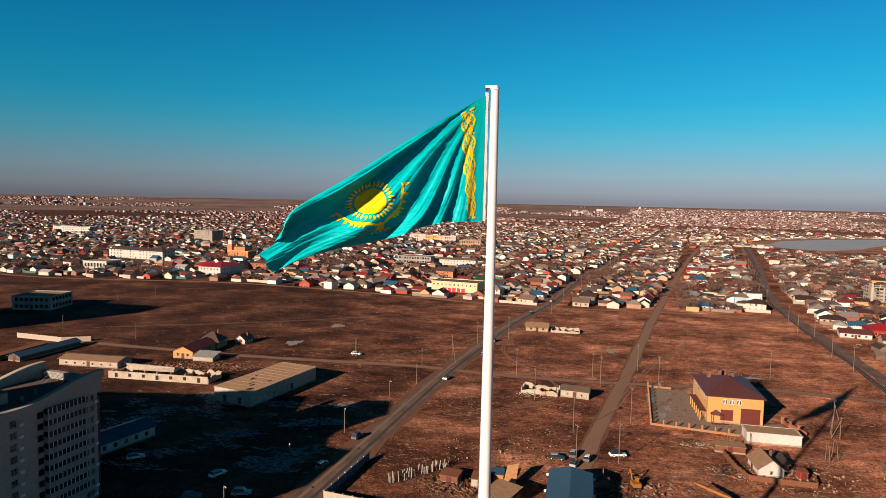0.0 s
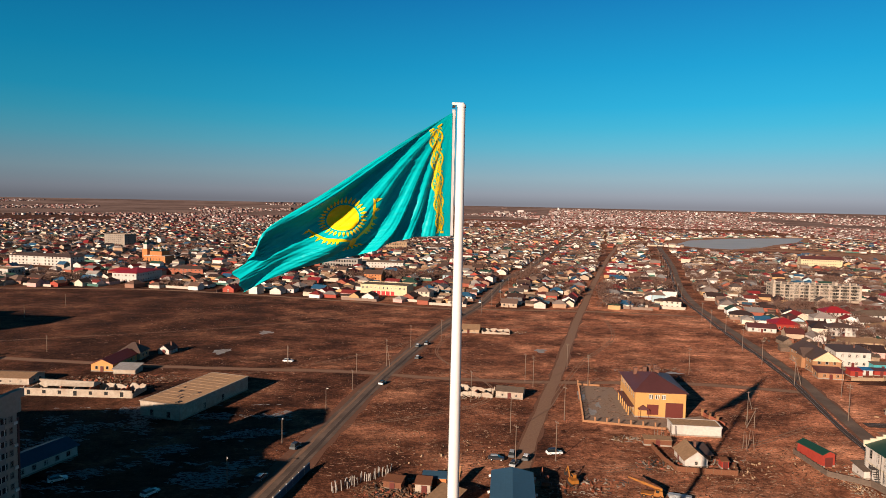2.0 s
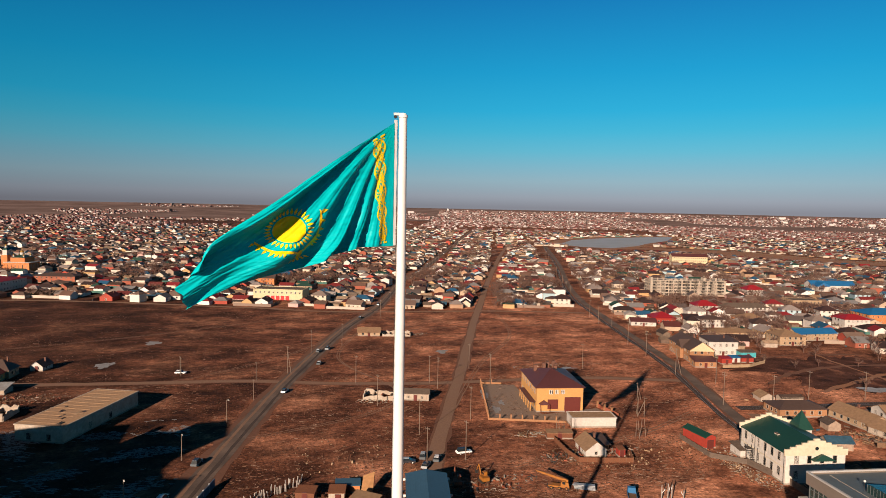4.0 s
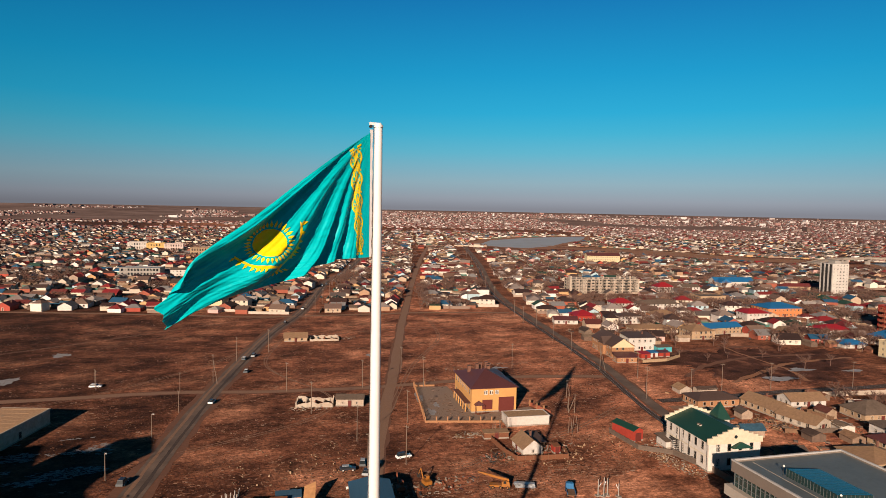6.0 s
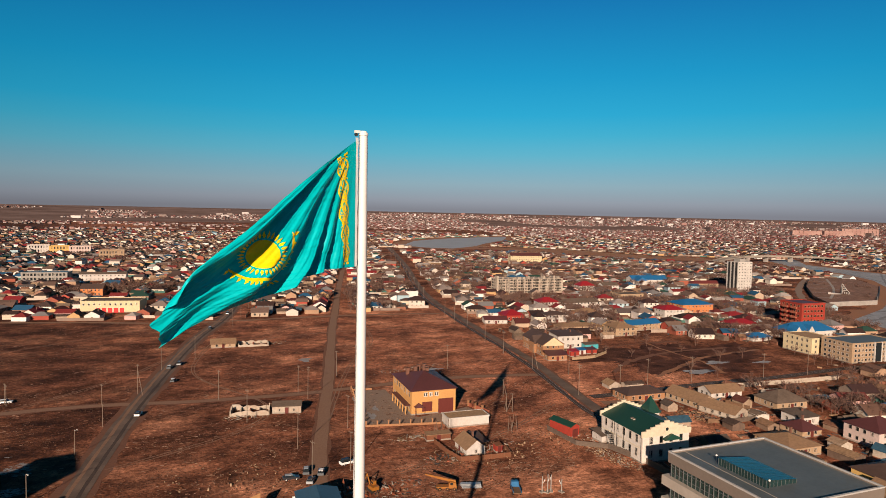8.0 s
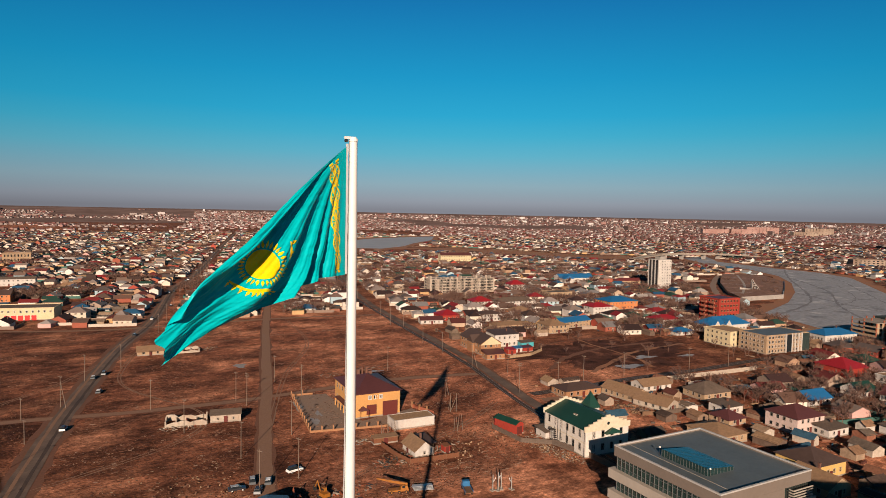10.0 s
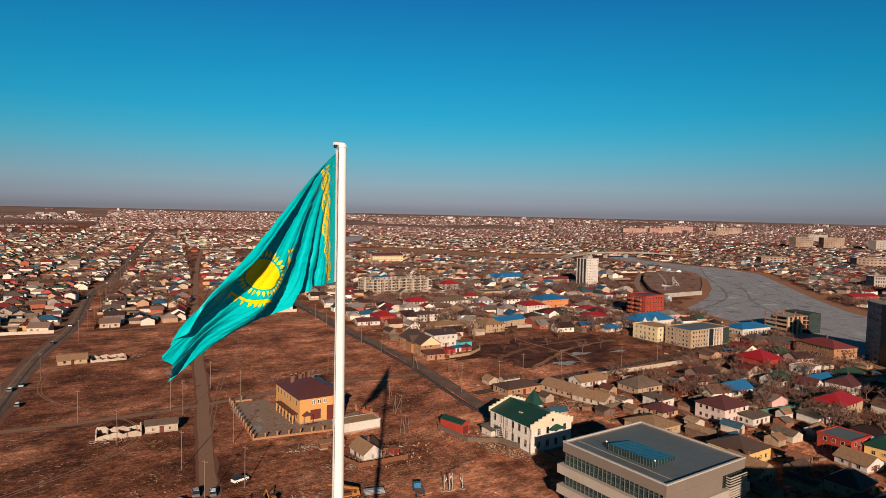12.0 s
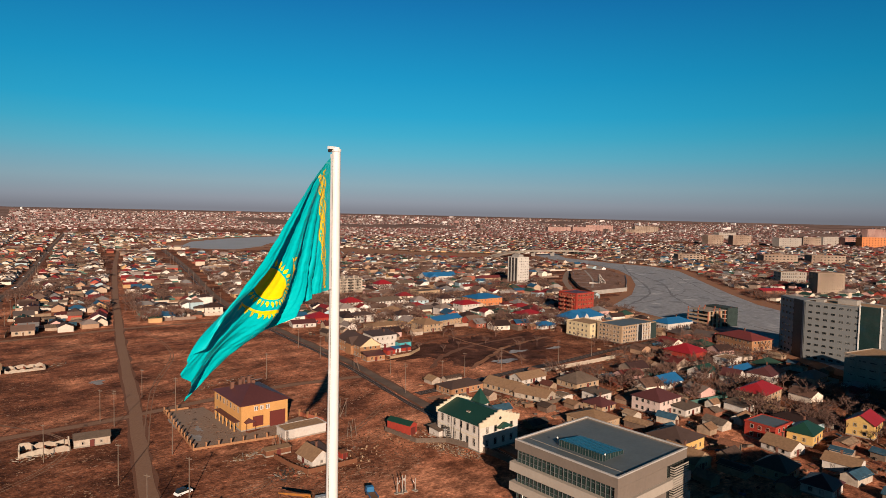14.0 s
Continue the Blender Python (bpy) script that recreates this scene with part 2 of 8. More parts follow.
M["car_paint"] = mat("car_paint", [(0.7, 0.7, 0.7), (0.10, 0.11, 0.12), (0.30, 0.32, 0.34), (0.03, 0.03, 0.035)], rough=0.25, amount=0.05, bump=0, pick="object", spec=0.5)
M["scrub"] = mat("dark_scrub_earth", [(0.036, 0.016, 0.012), (0.075, 0.030, 0.020), (0.085, 0.036, 0.024), (0.20, 0.085, 0.052)], rough=0.95, amount=0.7, big=9, small=0.7, bump=0.15, spec=0.1)
M["ice_track"] = mat("grey_ice_track", [(0.16, 0.16, 0.175)], rough=0.8, amount=0.4, big=12, bump=0)
M["dome"] = mat("dull_gilding", [(0.34, 0.19, 0.045)], rough=0.35, metal=0.5, amount=0.2, bump=0)
M["hotel_panel"] = mat("grey_facade_panel", [(0.165, 0.172, 0.175)], amount=0.12, big=4, bump=0.004, rough=0.6)
M["flats_panel"] = mat("stained_panel_flats", [(0.20, 0.135, 0.105), (0.27, 0.21, 0.165)], amount=0.3, big=30, small=3, bump=0.01)
M["flats_pink"] = mat("pink_panel_flats", [(0.27, 0.145, 0.125), (0.31, 0.20, 0.175)], amount=0.25, big=30, small=3, bump=0.01)
M["stone"] = mat("pale_facing_stone", [(0.29, 0.26, 0.235)], amount=0.3, big=5, small=0.8, bump=0.01)
M["rail"] = mat("worn_rail_steel", [(0.20, 0.17, 0.15)], rough=0.45, metal=0.5, amount=0.2, bump=0)
M["net"] = mat("dark_scaffold_net", [(0.022, 0.036, 0.034)], amount=0.5, big=3, small=0.6, bump=0.05)
M["park_earth"] = mat("park_gravel_and_dry_lawn", [(0.30, 0.18, 0.13), (0.15, 0.075, 0.05), (0.24, 0.13, 0.09)], rough=0.95, amount=0.5, big=6, small=1.2, bump=0.05)
M["roof_felt"] = mat("dark_roof_felt", [(0.13, 0.095, 0.075), (0.075, 0.055, 0.045)], rough=0.95, amount=0.4, big=5, bump=0.03)
M["straw"] = mat("straw_and_damp_earth", [(0.36, 0.205, 0.135), (0.075, 0.031, 0.020), (0.30, 0.155, 0.098), (0.10, 0.043, 0.027), (0.44, 0.29, 0.21), (0.26, 0.125, 0.078)], rough=0.95, amount=0.3, big=3, bump=0, pick="island", spec=0.1)
M["teal_paint"] = mat("turquoise_sheet", [(0.06, 0.30, 0.34)], rough=0.5, amount=0.25, big=3, bump=0.02, seam=0.3)
M["rust"] = mat("rusty_sheet", [(0.19, 0.075, 0.035), (0.12, 0.045, 0.025)], rough=0.8, amount=0.4, big=2, small=0.2, bump=0.02)
M["blue_paint"] = mat("blue_truck_paint", [(0.03, 0.13, 0.28)], rough=0.4, amount=0.2, big=2, bump=0.0)
M["plywood"] = mat("bright_plywood", [(0.50, 0.27, 0.12), (0.40, 0.20, 0.09)], rough=0.8, amount=0.3, big=2, bump=0.01, seam=0.5)
M["galvanised"] = mat("galvanised_sheet", [(0.42, 0.43, 0.44)], rough=0.4, metal=0.4, amount=0.25, big=1.5, bump=0.01)
M["shed_wall"] = mat("shed_wall", [(0.45, 0.40, 0.35), (0.40, 0.34, 0.28), (0.20, 0.13, 0.09), (0.30, 0.22, 0.165), (0.12, 0.08, 0.06), (0.36, 0.29, 0.235), (0.22, 0.09, 0.055), (0.16, 0.115, 0.085), (0.27, 0.19, 0.13)], amount=0.35, big=2, bump=0, pick="island")
M["shed_roof"] = mat("shed_roof", [(0.10, 0.068, 0.05), (0.06, 0.038, 0.03), (0.15, 0.105, 0.075), (0.09, 0.03, 0.022), (0.045, 0.03, 0.025), (0.12, 0.09, 0.07), (0.025, 0.07, 0.11), (0.075, 0.055, 0.045), (0.25, 0.155, 0.09), (0.21, 0.12, 0.07), (0.17, 0.075, 0.045), (0.28, 0.19, 0.125)], amount=0.45, big=2, bump=0, pick="island")
M["hall_roof"] = mat("sunbleached_felt_roof", [(0.44, 0.27, 0.155), (0.30, 0.185, 0.11)], rough=0.95, amount=0.35, big=5, small=0.6, bump=0.03)
M["dull_red_roof"] = mat("dull_red_sheet_roof", [(0.17, 0.034, 0.032), (0.12, 0.03, 0.028)], rough=0.6, amount=0.25, big=5, bump=0.03, seam=0.6)
M["litter"] = mat("pale_litter", [(0.19, 0.115, 0.08), (0.11, 0.06, 0.04)], amount=0.4, big=9, bump=0, spec=0.1)
M["clod"] = mat("dry_grass_clod", [(0.075, 0.032, 0.019), (0.14, 0.06, 0.034)], amount=0.4, big=9, bump=0, spec=0.1)
M["flag"] = mat("teal_flag_cloth", [(0.0, 0.415, 0.455)], rough=0.42, amount=0.12, big=2, small=0.35, bump=0.04, spec=0.1)
M["gold"] = mat("gold_flag_print", [(0.85, 0.56, 0.0)], rough=0.5, amount=0.1, big=2, small=0.25, bump=0.0)


def soil():
    """Dry steppe earth: reddish dirt, dead grass and darker damp patches."""
    m = mat("steppe_earth", [(0.125, 0.050, 0.030), (0.215, 0.088, 0.051), (0.305, 0.145, 0.088)], rough=0.95, big=30, small=0.9, amount=0.7, bump=0.30, spec=0.1)
    n, l = m.node_tree.nodes, m.node_tree.links
    b = n["Principled BSDF"]
    old = b.inputs["Base Color"].links[0].from_socket
    tc = n.new("ShaderNodeTexCoord")
    mp = n.new("ShaderNodeMapping")
    mp.inputs["Rotation"].default_value = (0, 0, radians(14))
    mp.inputs["Scale"].default_value = (0.7, 1.0, 1.0)
    p = n.new("ShaderNodeTexNoise")
    p.inputs["Scale"].default_value, p.inputs["Detail"].default_value, p.inputs["Roughness"].default_value = 0.06, 9, 0.68
    r = n.new("ShaderNodeValToRGB")
    r.color_ramp.elements[0].position, r.color_ramp.elements[0].color = 0.36, (0.36, 0.33, 0.33, 1)
    r.color_ramp.elements[1].position, r.color_ramp.elements[1].color = 0.62, (1.42, 1.36, 1.30, 1)
    p2 = n.new("ShaderNodeTexNoise")
    p2.inputs["Scale"].default_value, p2.inputs["Detail"].default_value, p2.inputs["Roughness"].default_value = 0.22, 8, 0.74
    r2 = n.new("ShaderNodeValToRGB")
    r2.color_ramp.elements[0].position, r2.color_ramp.elements[0].color = 0.40, (0.58, 0.56, 0.56, 1)
    r2.color_ramp.elements[1].position, r2.color_ramp.elements[1].color = 0.60, (1.32, 1.30, 1.28, 1)
    l.new(mp.outputs[0], p2.inputs["Vector"])
    l.new(p2.outputs[0], r2.inputs[0])
    m2 = n.new("ShaderNodeMixRGB")
    m2.blend_type, m2.inputs[0].default_value = "MULTIPLY", 0.9
    l.new(old, m2.inputs[1])
    l.new(r2.outputs[0], m2.inputs[2])
    old = m2.outputs[0]
    mx = n.new("ShaderNodeMixRGB")
    mx.blend_type, mx.inputs[0].default_value = "MULTIPLY", 0.85
    l.new(tc.outputs["Object"], mp.inputs[0])
    l.new(mp.outputs[0], p.inputs["Vector"])
    l.new(p.outputs[0], r.inputs[0])
    l.new(old, mx.inputs[1])
    l.new(r.outputs[0], mx.inputs[2])
    # matted straw, pale litter and bare damp spots of a few paces
    p3 = n.new("ShaderNodeTexNoise")
    p3.inputs["Scale"].default_value, p3.inputs["Detail"].default_value, p3.inputs["Roughness"].default_value = 0.55, 7, 0.8
    p3.inputs["Distortion"].default_value = 0.6
    l.new(mp.outputs[0], p3.inputs["Vector"])
    r3 = n.new("ShaderNodeValToRGB")
    for q, (pos, col) in enumerate(((0.36, (0.50, 0.46, 0.46)), (0.50, (0.95, 0.95, 0.95)), (0.60, (1.25, 1.27, 1.28)), (0.68, (2.0, 2.15, 2.3)))):
        if q > 1:
            r3.color_ramp.elements.new(pos)
        r3.color_ramp.elements[q].position, r3.color_ramp.elements[q].color = pos, (*col, 1)
    l.new(p3.outputs[0], r3.inputs[0])
    m3 = n.new("ShaderNodeMixRGB")
    m3.blend_type, m3.inputs[0].default_value = "MULTIPLY", 1.0
    l.new(mx.outputs[0], m3.inputs[1])
    l.new(r3.outputs[0], m3.inputs[2])
    mx = m3
    # earth darker in the west, paler in the east, with lens falloff painted in
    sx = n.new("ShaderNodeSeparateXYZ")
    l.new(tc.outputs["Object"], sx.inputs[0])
    eastward = n.new("ShaderNodeMath")
    eastward.operation = "MULTIPLY_ADD"
    eastward.inputs[1].default_value = 260.0
    l.new(p.outputs[0], eastward.inputs[0])
    l.new(sx.outputs["X"], eastward.inputs[2])
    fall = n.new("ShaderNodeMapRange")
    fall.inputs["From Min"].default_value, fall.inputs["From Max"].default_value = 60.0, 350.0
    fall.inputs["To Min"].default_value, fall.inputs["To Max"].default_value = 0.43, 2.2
    l.new(eastward.outputs[0], fall.inputs[0])
    # ground among the houses darker: yard earth, plus shade painted into it
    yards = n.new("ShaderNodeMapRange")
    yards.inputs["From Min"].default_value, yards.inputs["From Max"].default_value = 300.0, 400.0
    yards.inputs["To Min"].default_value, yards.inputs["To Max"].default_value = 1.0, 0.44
    l.new(eastward.outputs[0], yards.inputs[0])
    ground_tone = n.new("ShaderNodeMath")
    ground_tone.operation = "MULTIPLY"
    l.new(fall.outputs[0], ground_tone.inputs[0])
    l.new(yards.outputs[0], ground_tone.inputs[1])
    fall = ground_tone
    toned = n.new("ShaderNodeMixRGB")
    toned.blend_type, toned.inputs[0].default_value = "MULTIPLY", 1.0
    l.new(mx.outputs[0], toned.inputs[1])
    l.new(fall.outputs[0], toned.inputs[2])
    l.new(toned.outputs[0], b.inputs["Base Color"])
    return m


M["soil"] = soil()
# greyer, paler ground of the far ring: distance haze put into the base colour
M["plain"] = mat("hazed_dry_plain", [(0.15, 0.103, 0.095), (0.205, 0.145, 0.132)], rough=1.0, big=240, small=40, amount=0.35, bump=0, spec=0.0)

# ---- building blocks ----


class Shape:
    """Collects faces with a material for each; makes one mesh."""

    def __init__(self):
        self.v, self.f, self.m, self.mats = [], [], [], []

    def slot(self, key):
        if key not in self.mats:
            self.mats.append(key)
        return self.mats.index(key)

    def face(self, pts, key):
        i = len(self.v)
        self.v += [tuple(p) for p in pts]
        self.f.append(tuple(range(i, i + len(pts))))
        self.m.append(self.slot(key))

    def hull(self, low, high, key, cap=True, floor=True):
        """Sides between two rings of points, run counter-clockwise from above, with their caps."""
        i, n, s = len(self.v), len(low), self.slot(key)
        self.v += [tuple(p) for p in low] + [tuple(p) for p in high]
        for k in range(n):
            self.f.append((i + k, i + (k + 1) % n, i + n + (k + 1) % n, i + n + k))
            self.m.append(s)
        if cap:
            self.f.append(tuple(range(i + n, i + 2 * n)))
            self.m.append(s)
        if floor:
            self.f.append(tuple(range(i + n - 1, i - 1, -1)))
            self.m.append(s)

    def box(self, x0, x1, y0, y1, z0, z1, key):
        r = lambda z: [(x0, y0, z), (x1, y0, z), (x1, y1, z), (x0, y1, z)]
        self.hull(r(z0), r(z1), key)

    def tube(self, a, b, r0, r1, key, n=6, cap=True):
        a, b = Vector(a), Vector(b)
        q = (b - a).to_track_quat("Z", "Y")
        ring = lambda c, r: [c + q @ Vector((r * math.cos(2 * math.pi * k / n), r * math.sin(2 * math.pi * k / n), 0)) for k in range(n)]
        self.hull(ring(a, r0), ring(b, r1), key, cap, cap)

    def mesh(self, name, smooth=False):
        me = bpy.data.meshes.new(name)
        me.from_pydata(self.v, [], self.f)
        for key in self.mats:
            me.materials.append(M[key])
        me.polygons.foreach_set("material_index", self.m)
        if smooth:
            me.polygons.foreach_set("use_smooth", [True] * len(self.f))
        me.update()
        return me


def part(name, shape, parent, label="", at=None, smooth=False):
    """One mesh object under a thing or under a part."""
    me = shape.mesh(name, smooth) if isinstance(shape, Shape) else shape
    ob = new(name, me)
    ob.parent = parent
    if at is not None:
        ob.matrix_basis = at
    if label:
        ob["label"] = label
    return ob


def thing(name, label, category, m=None, group="", kind=""):
    ob = new(name)
    ob.empty_display_size = 0.5
    if m is not None:
        ob.matrix_basis = m
    return tagged(ob, label, category, group, kind)


def single(name, shape, label, category="", kind="", smooth=False):
    return tagged(new(name, shape.mesh(name, smooth)), label, category, kind=kind)


def rise(x, y):
    """Height of the land: flat town, and a far plain that climbs towards the horizon."""
    r = math.hypot(x, y)
    return 0.0 if r < 2900 else 51.0 * ((r - 2900) / 2000) ** 1.6


# ---- ground, roads, river ----
g = Shape()
radii = [0.0, 60, 120, 200, 300, 450, 700, 1000, 1500, 2200, 2900, 3200, 3500, 3800, 4100, 4400, 4700, 4900]
N = 96
rings = [[(r * math.cos(2 * math.pi * k / N), r * math.sin(2 * math.pi * k / N), rise(r, 0)) for k in range(N)] for r in radii]
g.v = [p for ring in rings for p in ring]
for i in range(len(radii) - 1):
    for k in range(N):
        a, b = i * N + k, i * N + (k + 1) % N
        if i == 0:
            g.f.append((a, a + N, b + N))
        else:
            g.f.append((a, a + N, b + N, b))
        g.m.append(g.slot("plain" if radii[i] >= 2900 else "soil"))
single("ground", g, "flat reddish-brown winter steppe earth with dead grass", "ground", "structure", True)


def ribbon(pts, width, z, key, step=12.0, wobble=0.0, seed=0):
    """A strip along a line of plan points; z above the ground."""
    s = Shape()
    rnd = random.Random(seed)
    P = [Vector((x, y, 0)) for x, y in pts]
    line = []
    for i in range(len(P) - 1):
        p0, p1, p2, p3 = P[max(i - 1, 0)], P[i], P[i + 1], P[min(i + 2, len(P) - 1)]
        n = max(1, int((p2 - p1).length / step))
        for k in range(n):
            t = k / n
            line.append(0.5 * ((2 * p1) + (p2 - p0) * t + (2 * p0 - 5 * p1 + 4 * p2 - p3) * t * t + (3 * p1 - p0 - 3 * p2 + p3) * t ** 3))
    line.append(P[-1])
    W = width if isinstance(width, (list, tuple)) else [width] * len(pts)
    rows = []
    for i, c in enumerate(line):
        d = (line[min(i + 1, len(line) - 1)] - line[max(i - 1, 0)]).normalized()
        side = Vector((d.y, -d.x, 0))
        f = i / (len(line) - 1) * (len(W) - 1)
        w = W[int(f)] + (W[min(int(f) + 1, len(W) - 1)] - W[int(f)]) * (f - int(f))
        wl_, wr_ = (w / 2 + rnd.uniform(-wobble, wobble) for _ in range(2))
        q, r = c - side * wl_, c + side * wr_
        rows.append((Vector((q.x, q.y, z + rise(q.x, q.y))), Vector((r.x, r.y, z + rise(r.x, r.y)))))
    i0, sl = 0, s.slot(key)
    s.v = [tuple(p) for row in rows for p in row]
    for i in range(len(rows) - 1):
        s.f.append((2 * i, 2 * i + 1, 2 * i + 3, 2 * i + 2))
        s.m.append(sl)
    return s


ROAD_A = [(-78, 0), (-55, 68), (-30.6, 144.5), (-9, 218), (9.1, 275), (42.8, 367.6), (78.8, 448.6), (133.8, 606), (181.8, 707.8), (403, 1259), (900, 2480)]
ROAD_B = [(30, 140), (43, 177), (59, 216), (76, 256), (98, 310), (132.5, 394), (154, 444), (211, 578), (330, 848), (497, 1212), (640, 1540)]
ROAD_C = [(110, 60), (136, 128), (155, 184), (165, 210), (178, 244), (189.5, 281), (200.5, 320), (217, 376), (242.5, 455), (283, 553), (379, 762), (520, 1090)]
ROAD_D = [(-190, 302), (-86, 277), (-14, 266), (25, 254), (66, 246), (124, 241), (166, 227)]
ROAD_E = [(162, 190), (178, 187), (218, 182), (259, 174), (314, 167), (352, 158)]
for iz, (pts, w, key, nm, lab) in enumerate((
        (ROAD_A, 6.4, "asphalt", "road_west", "dusty two-lane asphalt road across the vacant field"),
        (ROAD_B, 4.3, "dirt_road", "road_middle", "narrow packed dirt road through the field"),
        (ROAD_C, 4.2, "asphalt", "road_east", "dusty asphalt road lined with utility poles"),
        (ROAD_D, 3.6, "dirt_road", "road_cross", "rutted dirt cross road over the field"))):
    single(nm + "_verge", ribbon(pts, w * (1.6 if iz == 0 else 1.35), 0.012 + 0.006 * iz, "verge", 6, 0.7, 3), "trampled dirt verge beside the road", "verge", "structure")
    single(nm, ribbon(pts, w, 0.05 + 0.006 * (3 - iz), key, 8, 0.25, 5), lab, "road", "structure")
    # worn wheel lanes
    for o in (-0.22, 0.22) if iz == 0 else ():
        q = []
        for i, (x, y) in enumerate(pts):
            d = (Vector(pts[min(i + 1, len(pts) - 1)]) - Vector(pts[max(i - 1, 0)])).normalized()
            q.append((x + d.y * o * w, y - d.x * o * w))
        single(nm + "_lane", ribbon(q, w * 0.17, 0.075 + 0.006 * (3 - iz), "verge" if iz == 1 else "dirt_road" if o < 0 else "ballast", 5, 0.14, 8), "worn wheel lane of the road", "road", "structure")
single("edge_lane", ribbon([(-420, 556), (-319, 521), (-161, 510), (-16, 455), (46, 426), (150, 411), (212, 392)], 4.6, 0.07, "dirt_road", 8, 0.5, 9), "dirt lane along the edge of the houses", "road", "structure")
# rail spurs beside the east road and along the lower street
for nm, pts, off in (("rail_spur", ROAD_C, -4.7), ("rail_siding", ROAD_E, 0.0)):
    q = []
    for i, (x, y) in enumerate(pts):
        d = (Vector(pts[min(i + 1, len(pts) - 1)]) - Vector(pts[max(i - 1, 0)])).normalized()
        q.append((x + d.y * off, y - d.x * off))
    sp = single(nm, ribbon(q, 2.7 if off else 5.0, 0.085, "ballast", 8, 0.4, 7), "dark railway ballast strip with worn rails", "railway", "structure")
    for o in (-0.76, 0.76):
        qq = []
        for i, (x, y) in enumerate(q):
            d = (Vector(q[min(i + 1, len(q) - 1)]) - Vector(q[max(i - 1, 0)])).normalized()
            qq.append((x + d.y * o, y - d.x * o))
        part("rail", ribbon(qq, 0.17, 0.22, "rail", 8), sp)
single("road_lower", ribbon([(160, 182), (178, 178), (218, 174.5), (259, 166), (300, 160)], 4.0, 0.045, "dirt_road", 8, 0.3, 6), "dirt street beside the railway siding", "road", "structure")

WATER_NEAR = [(575, 1150), (592, 1075), (627, 1040), (716, 1093), (800, 1180), (930, 1290), (1010, 1385), (1085, 1480)]
WATER_FAR = [(575, 1150), (619, 1208), (690, 1308), (842, 1410), (960, 1450), (1085, 1480)]
WATER_RING = WATER_NEAR + WATER_FAR[-2:0:-1]
single("river_bank", ribbon(WATER_NEAR, 30, 0.03, "bank", 20, 6, 11), "bare clay river bank with dry reeds", "river bank", "structure")
single("river_bank_far", ribbon(WATER_FAR, 64, 0.036, "bank", 20, 9, 12), "bare clay river bank with dry reeds", "river bank", "structure")
single("clay_dyke", ribbon([(600, 1030), (668, 1036), (730, 1000), (788, 892), (815, 785), (858, 716), (905, 672)], [30, 50, 90, 105, 96, 70, 50], 0.10, "bank", 15, 4, 14), "bare reddish clay dyke along the river", "dyke", "structure")
ICE_NEAR = [(1000, 640), (900, 536), (876, 459), (813, 389), (738, 340), (646, 296), (559, 264), (474, 245), (465, 228), (437, 186), (422, 153), (397, 121), (379, 97), (340, 60), (300, -20)]
ICE_FAR = [(1080, 640), (975, 560), (934, 457), (923, 388), (878, 329), (743, 253), (647, 199), (578, 156), (541, 122), (499, 79), (470, 0)]
ICE_RING = ICE_NEAR + ICE_FAR[::-1]


def sheet(ring, z, key):
    bm = bmesh.new()
    f = bm.faces.new([bm.verts.new((x, y, z)) for x, y in ring])
    bmesh.ops.triangulate(bm, faces=[f])
    s = Shape()
    for f in bm.faces:
        pts = [v.co.copy() for v in f.verts]
        s.face(pts if f.normal.z > 0 else pts[::-1], key)
    bm.free()
    return s


single("river_water", sheet(WATER_RING, 0.12, "water"), "grey open water of the wide river", "water", "structure")
single("dyke_road", ribbon([(700, 1110), (800, 1010), (842, 905), (864, 800), (896, 735), (930, 690)], 9, 0.16, "tan", 15, 1, 15), "pale dirt road on the crest of the dyke", "road", "structure")
single("backwater", ribbon([(758, 830), (775, 790), (800, 750)], [4, 16, 4], 0.17, "water", 8, 1, 18), "narrow grey backwater beside the dyke", "water", "structure")
single("ice_bank", ribbon(ICE_NEAR, 26, 0.05, "bank", 14, 4, 16), "bare clay bank beside the frozen river", "river bank", "structure")
single("ice_bank_far", ribbon(ICE_FAR, 30, 0.06, "bank", 14, 5, 17), "bare clay bank beside the frozen river", "river bank", "structure")
single("river_ice", sheet(ICE_RING, 0.14, "ice"), "frozen river covered with grey streaked ice", "river", "structure")
# the river park: a raised terrace behind a pale quay wall
PARK = [(529, 291), (583, 280), (612, 293), (650, 309), (716, 339), (776, 392), (738, 423), (640, 372), (566, 324)]
s = sheet(PARK, 3.1, "park_earth")
for (x0, y0), (x1, y1) in zip(PARK, PARK[1:] + PARK[:1]):
    s.face([(x0, y0, -0.2), (x1, y1, -0.2), (x1, y1, 3.1), (x0, y0, 3.1)], "bank")
single("park_terrace", s, "raised bare earth terrace of the river park", "terrace", "structure")
for k, (qa, qb) in enumerate(zip(PARK[:4], PARK[1:5])):
    d = (Vector(qb) - Vector(qa)).normalized()
    nrm = Vector((d.y, -d.x))
    low = [(*(Vector(q) + nrm * o), -0.2) for q, o in ((qa, 0.1), (qb, 0.1), (qb, 0.9), (qa, 0.9))]
    s = Shape()
    s.hull([Vector(p) for p in low], [Vector((p[0], p[1], 3.9 if k < 2 else 3.5)) for p in low], "stone" if k < 2 else "dark_steel")
    single("quay_wall", s, "pale stone-faced quay wall of the park" if k < 2 else "dark parapet along the park edge", "quay", "structure")
for k in range(5):
    a_, b_ = Vector((575 + 34 * k, 303 + 19 * k)), Vector((556 + 36 * k, 318 + 22 * k))
    single("park_path", ribbon([tuple(a_), tuple(b_)], 1.6, 3.12, "stone", 4), "pale paved path across the park terrace", "path", "structure")
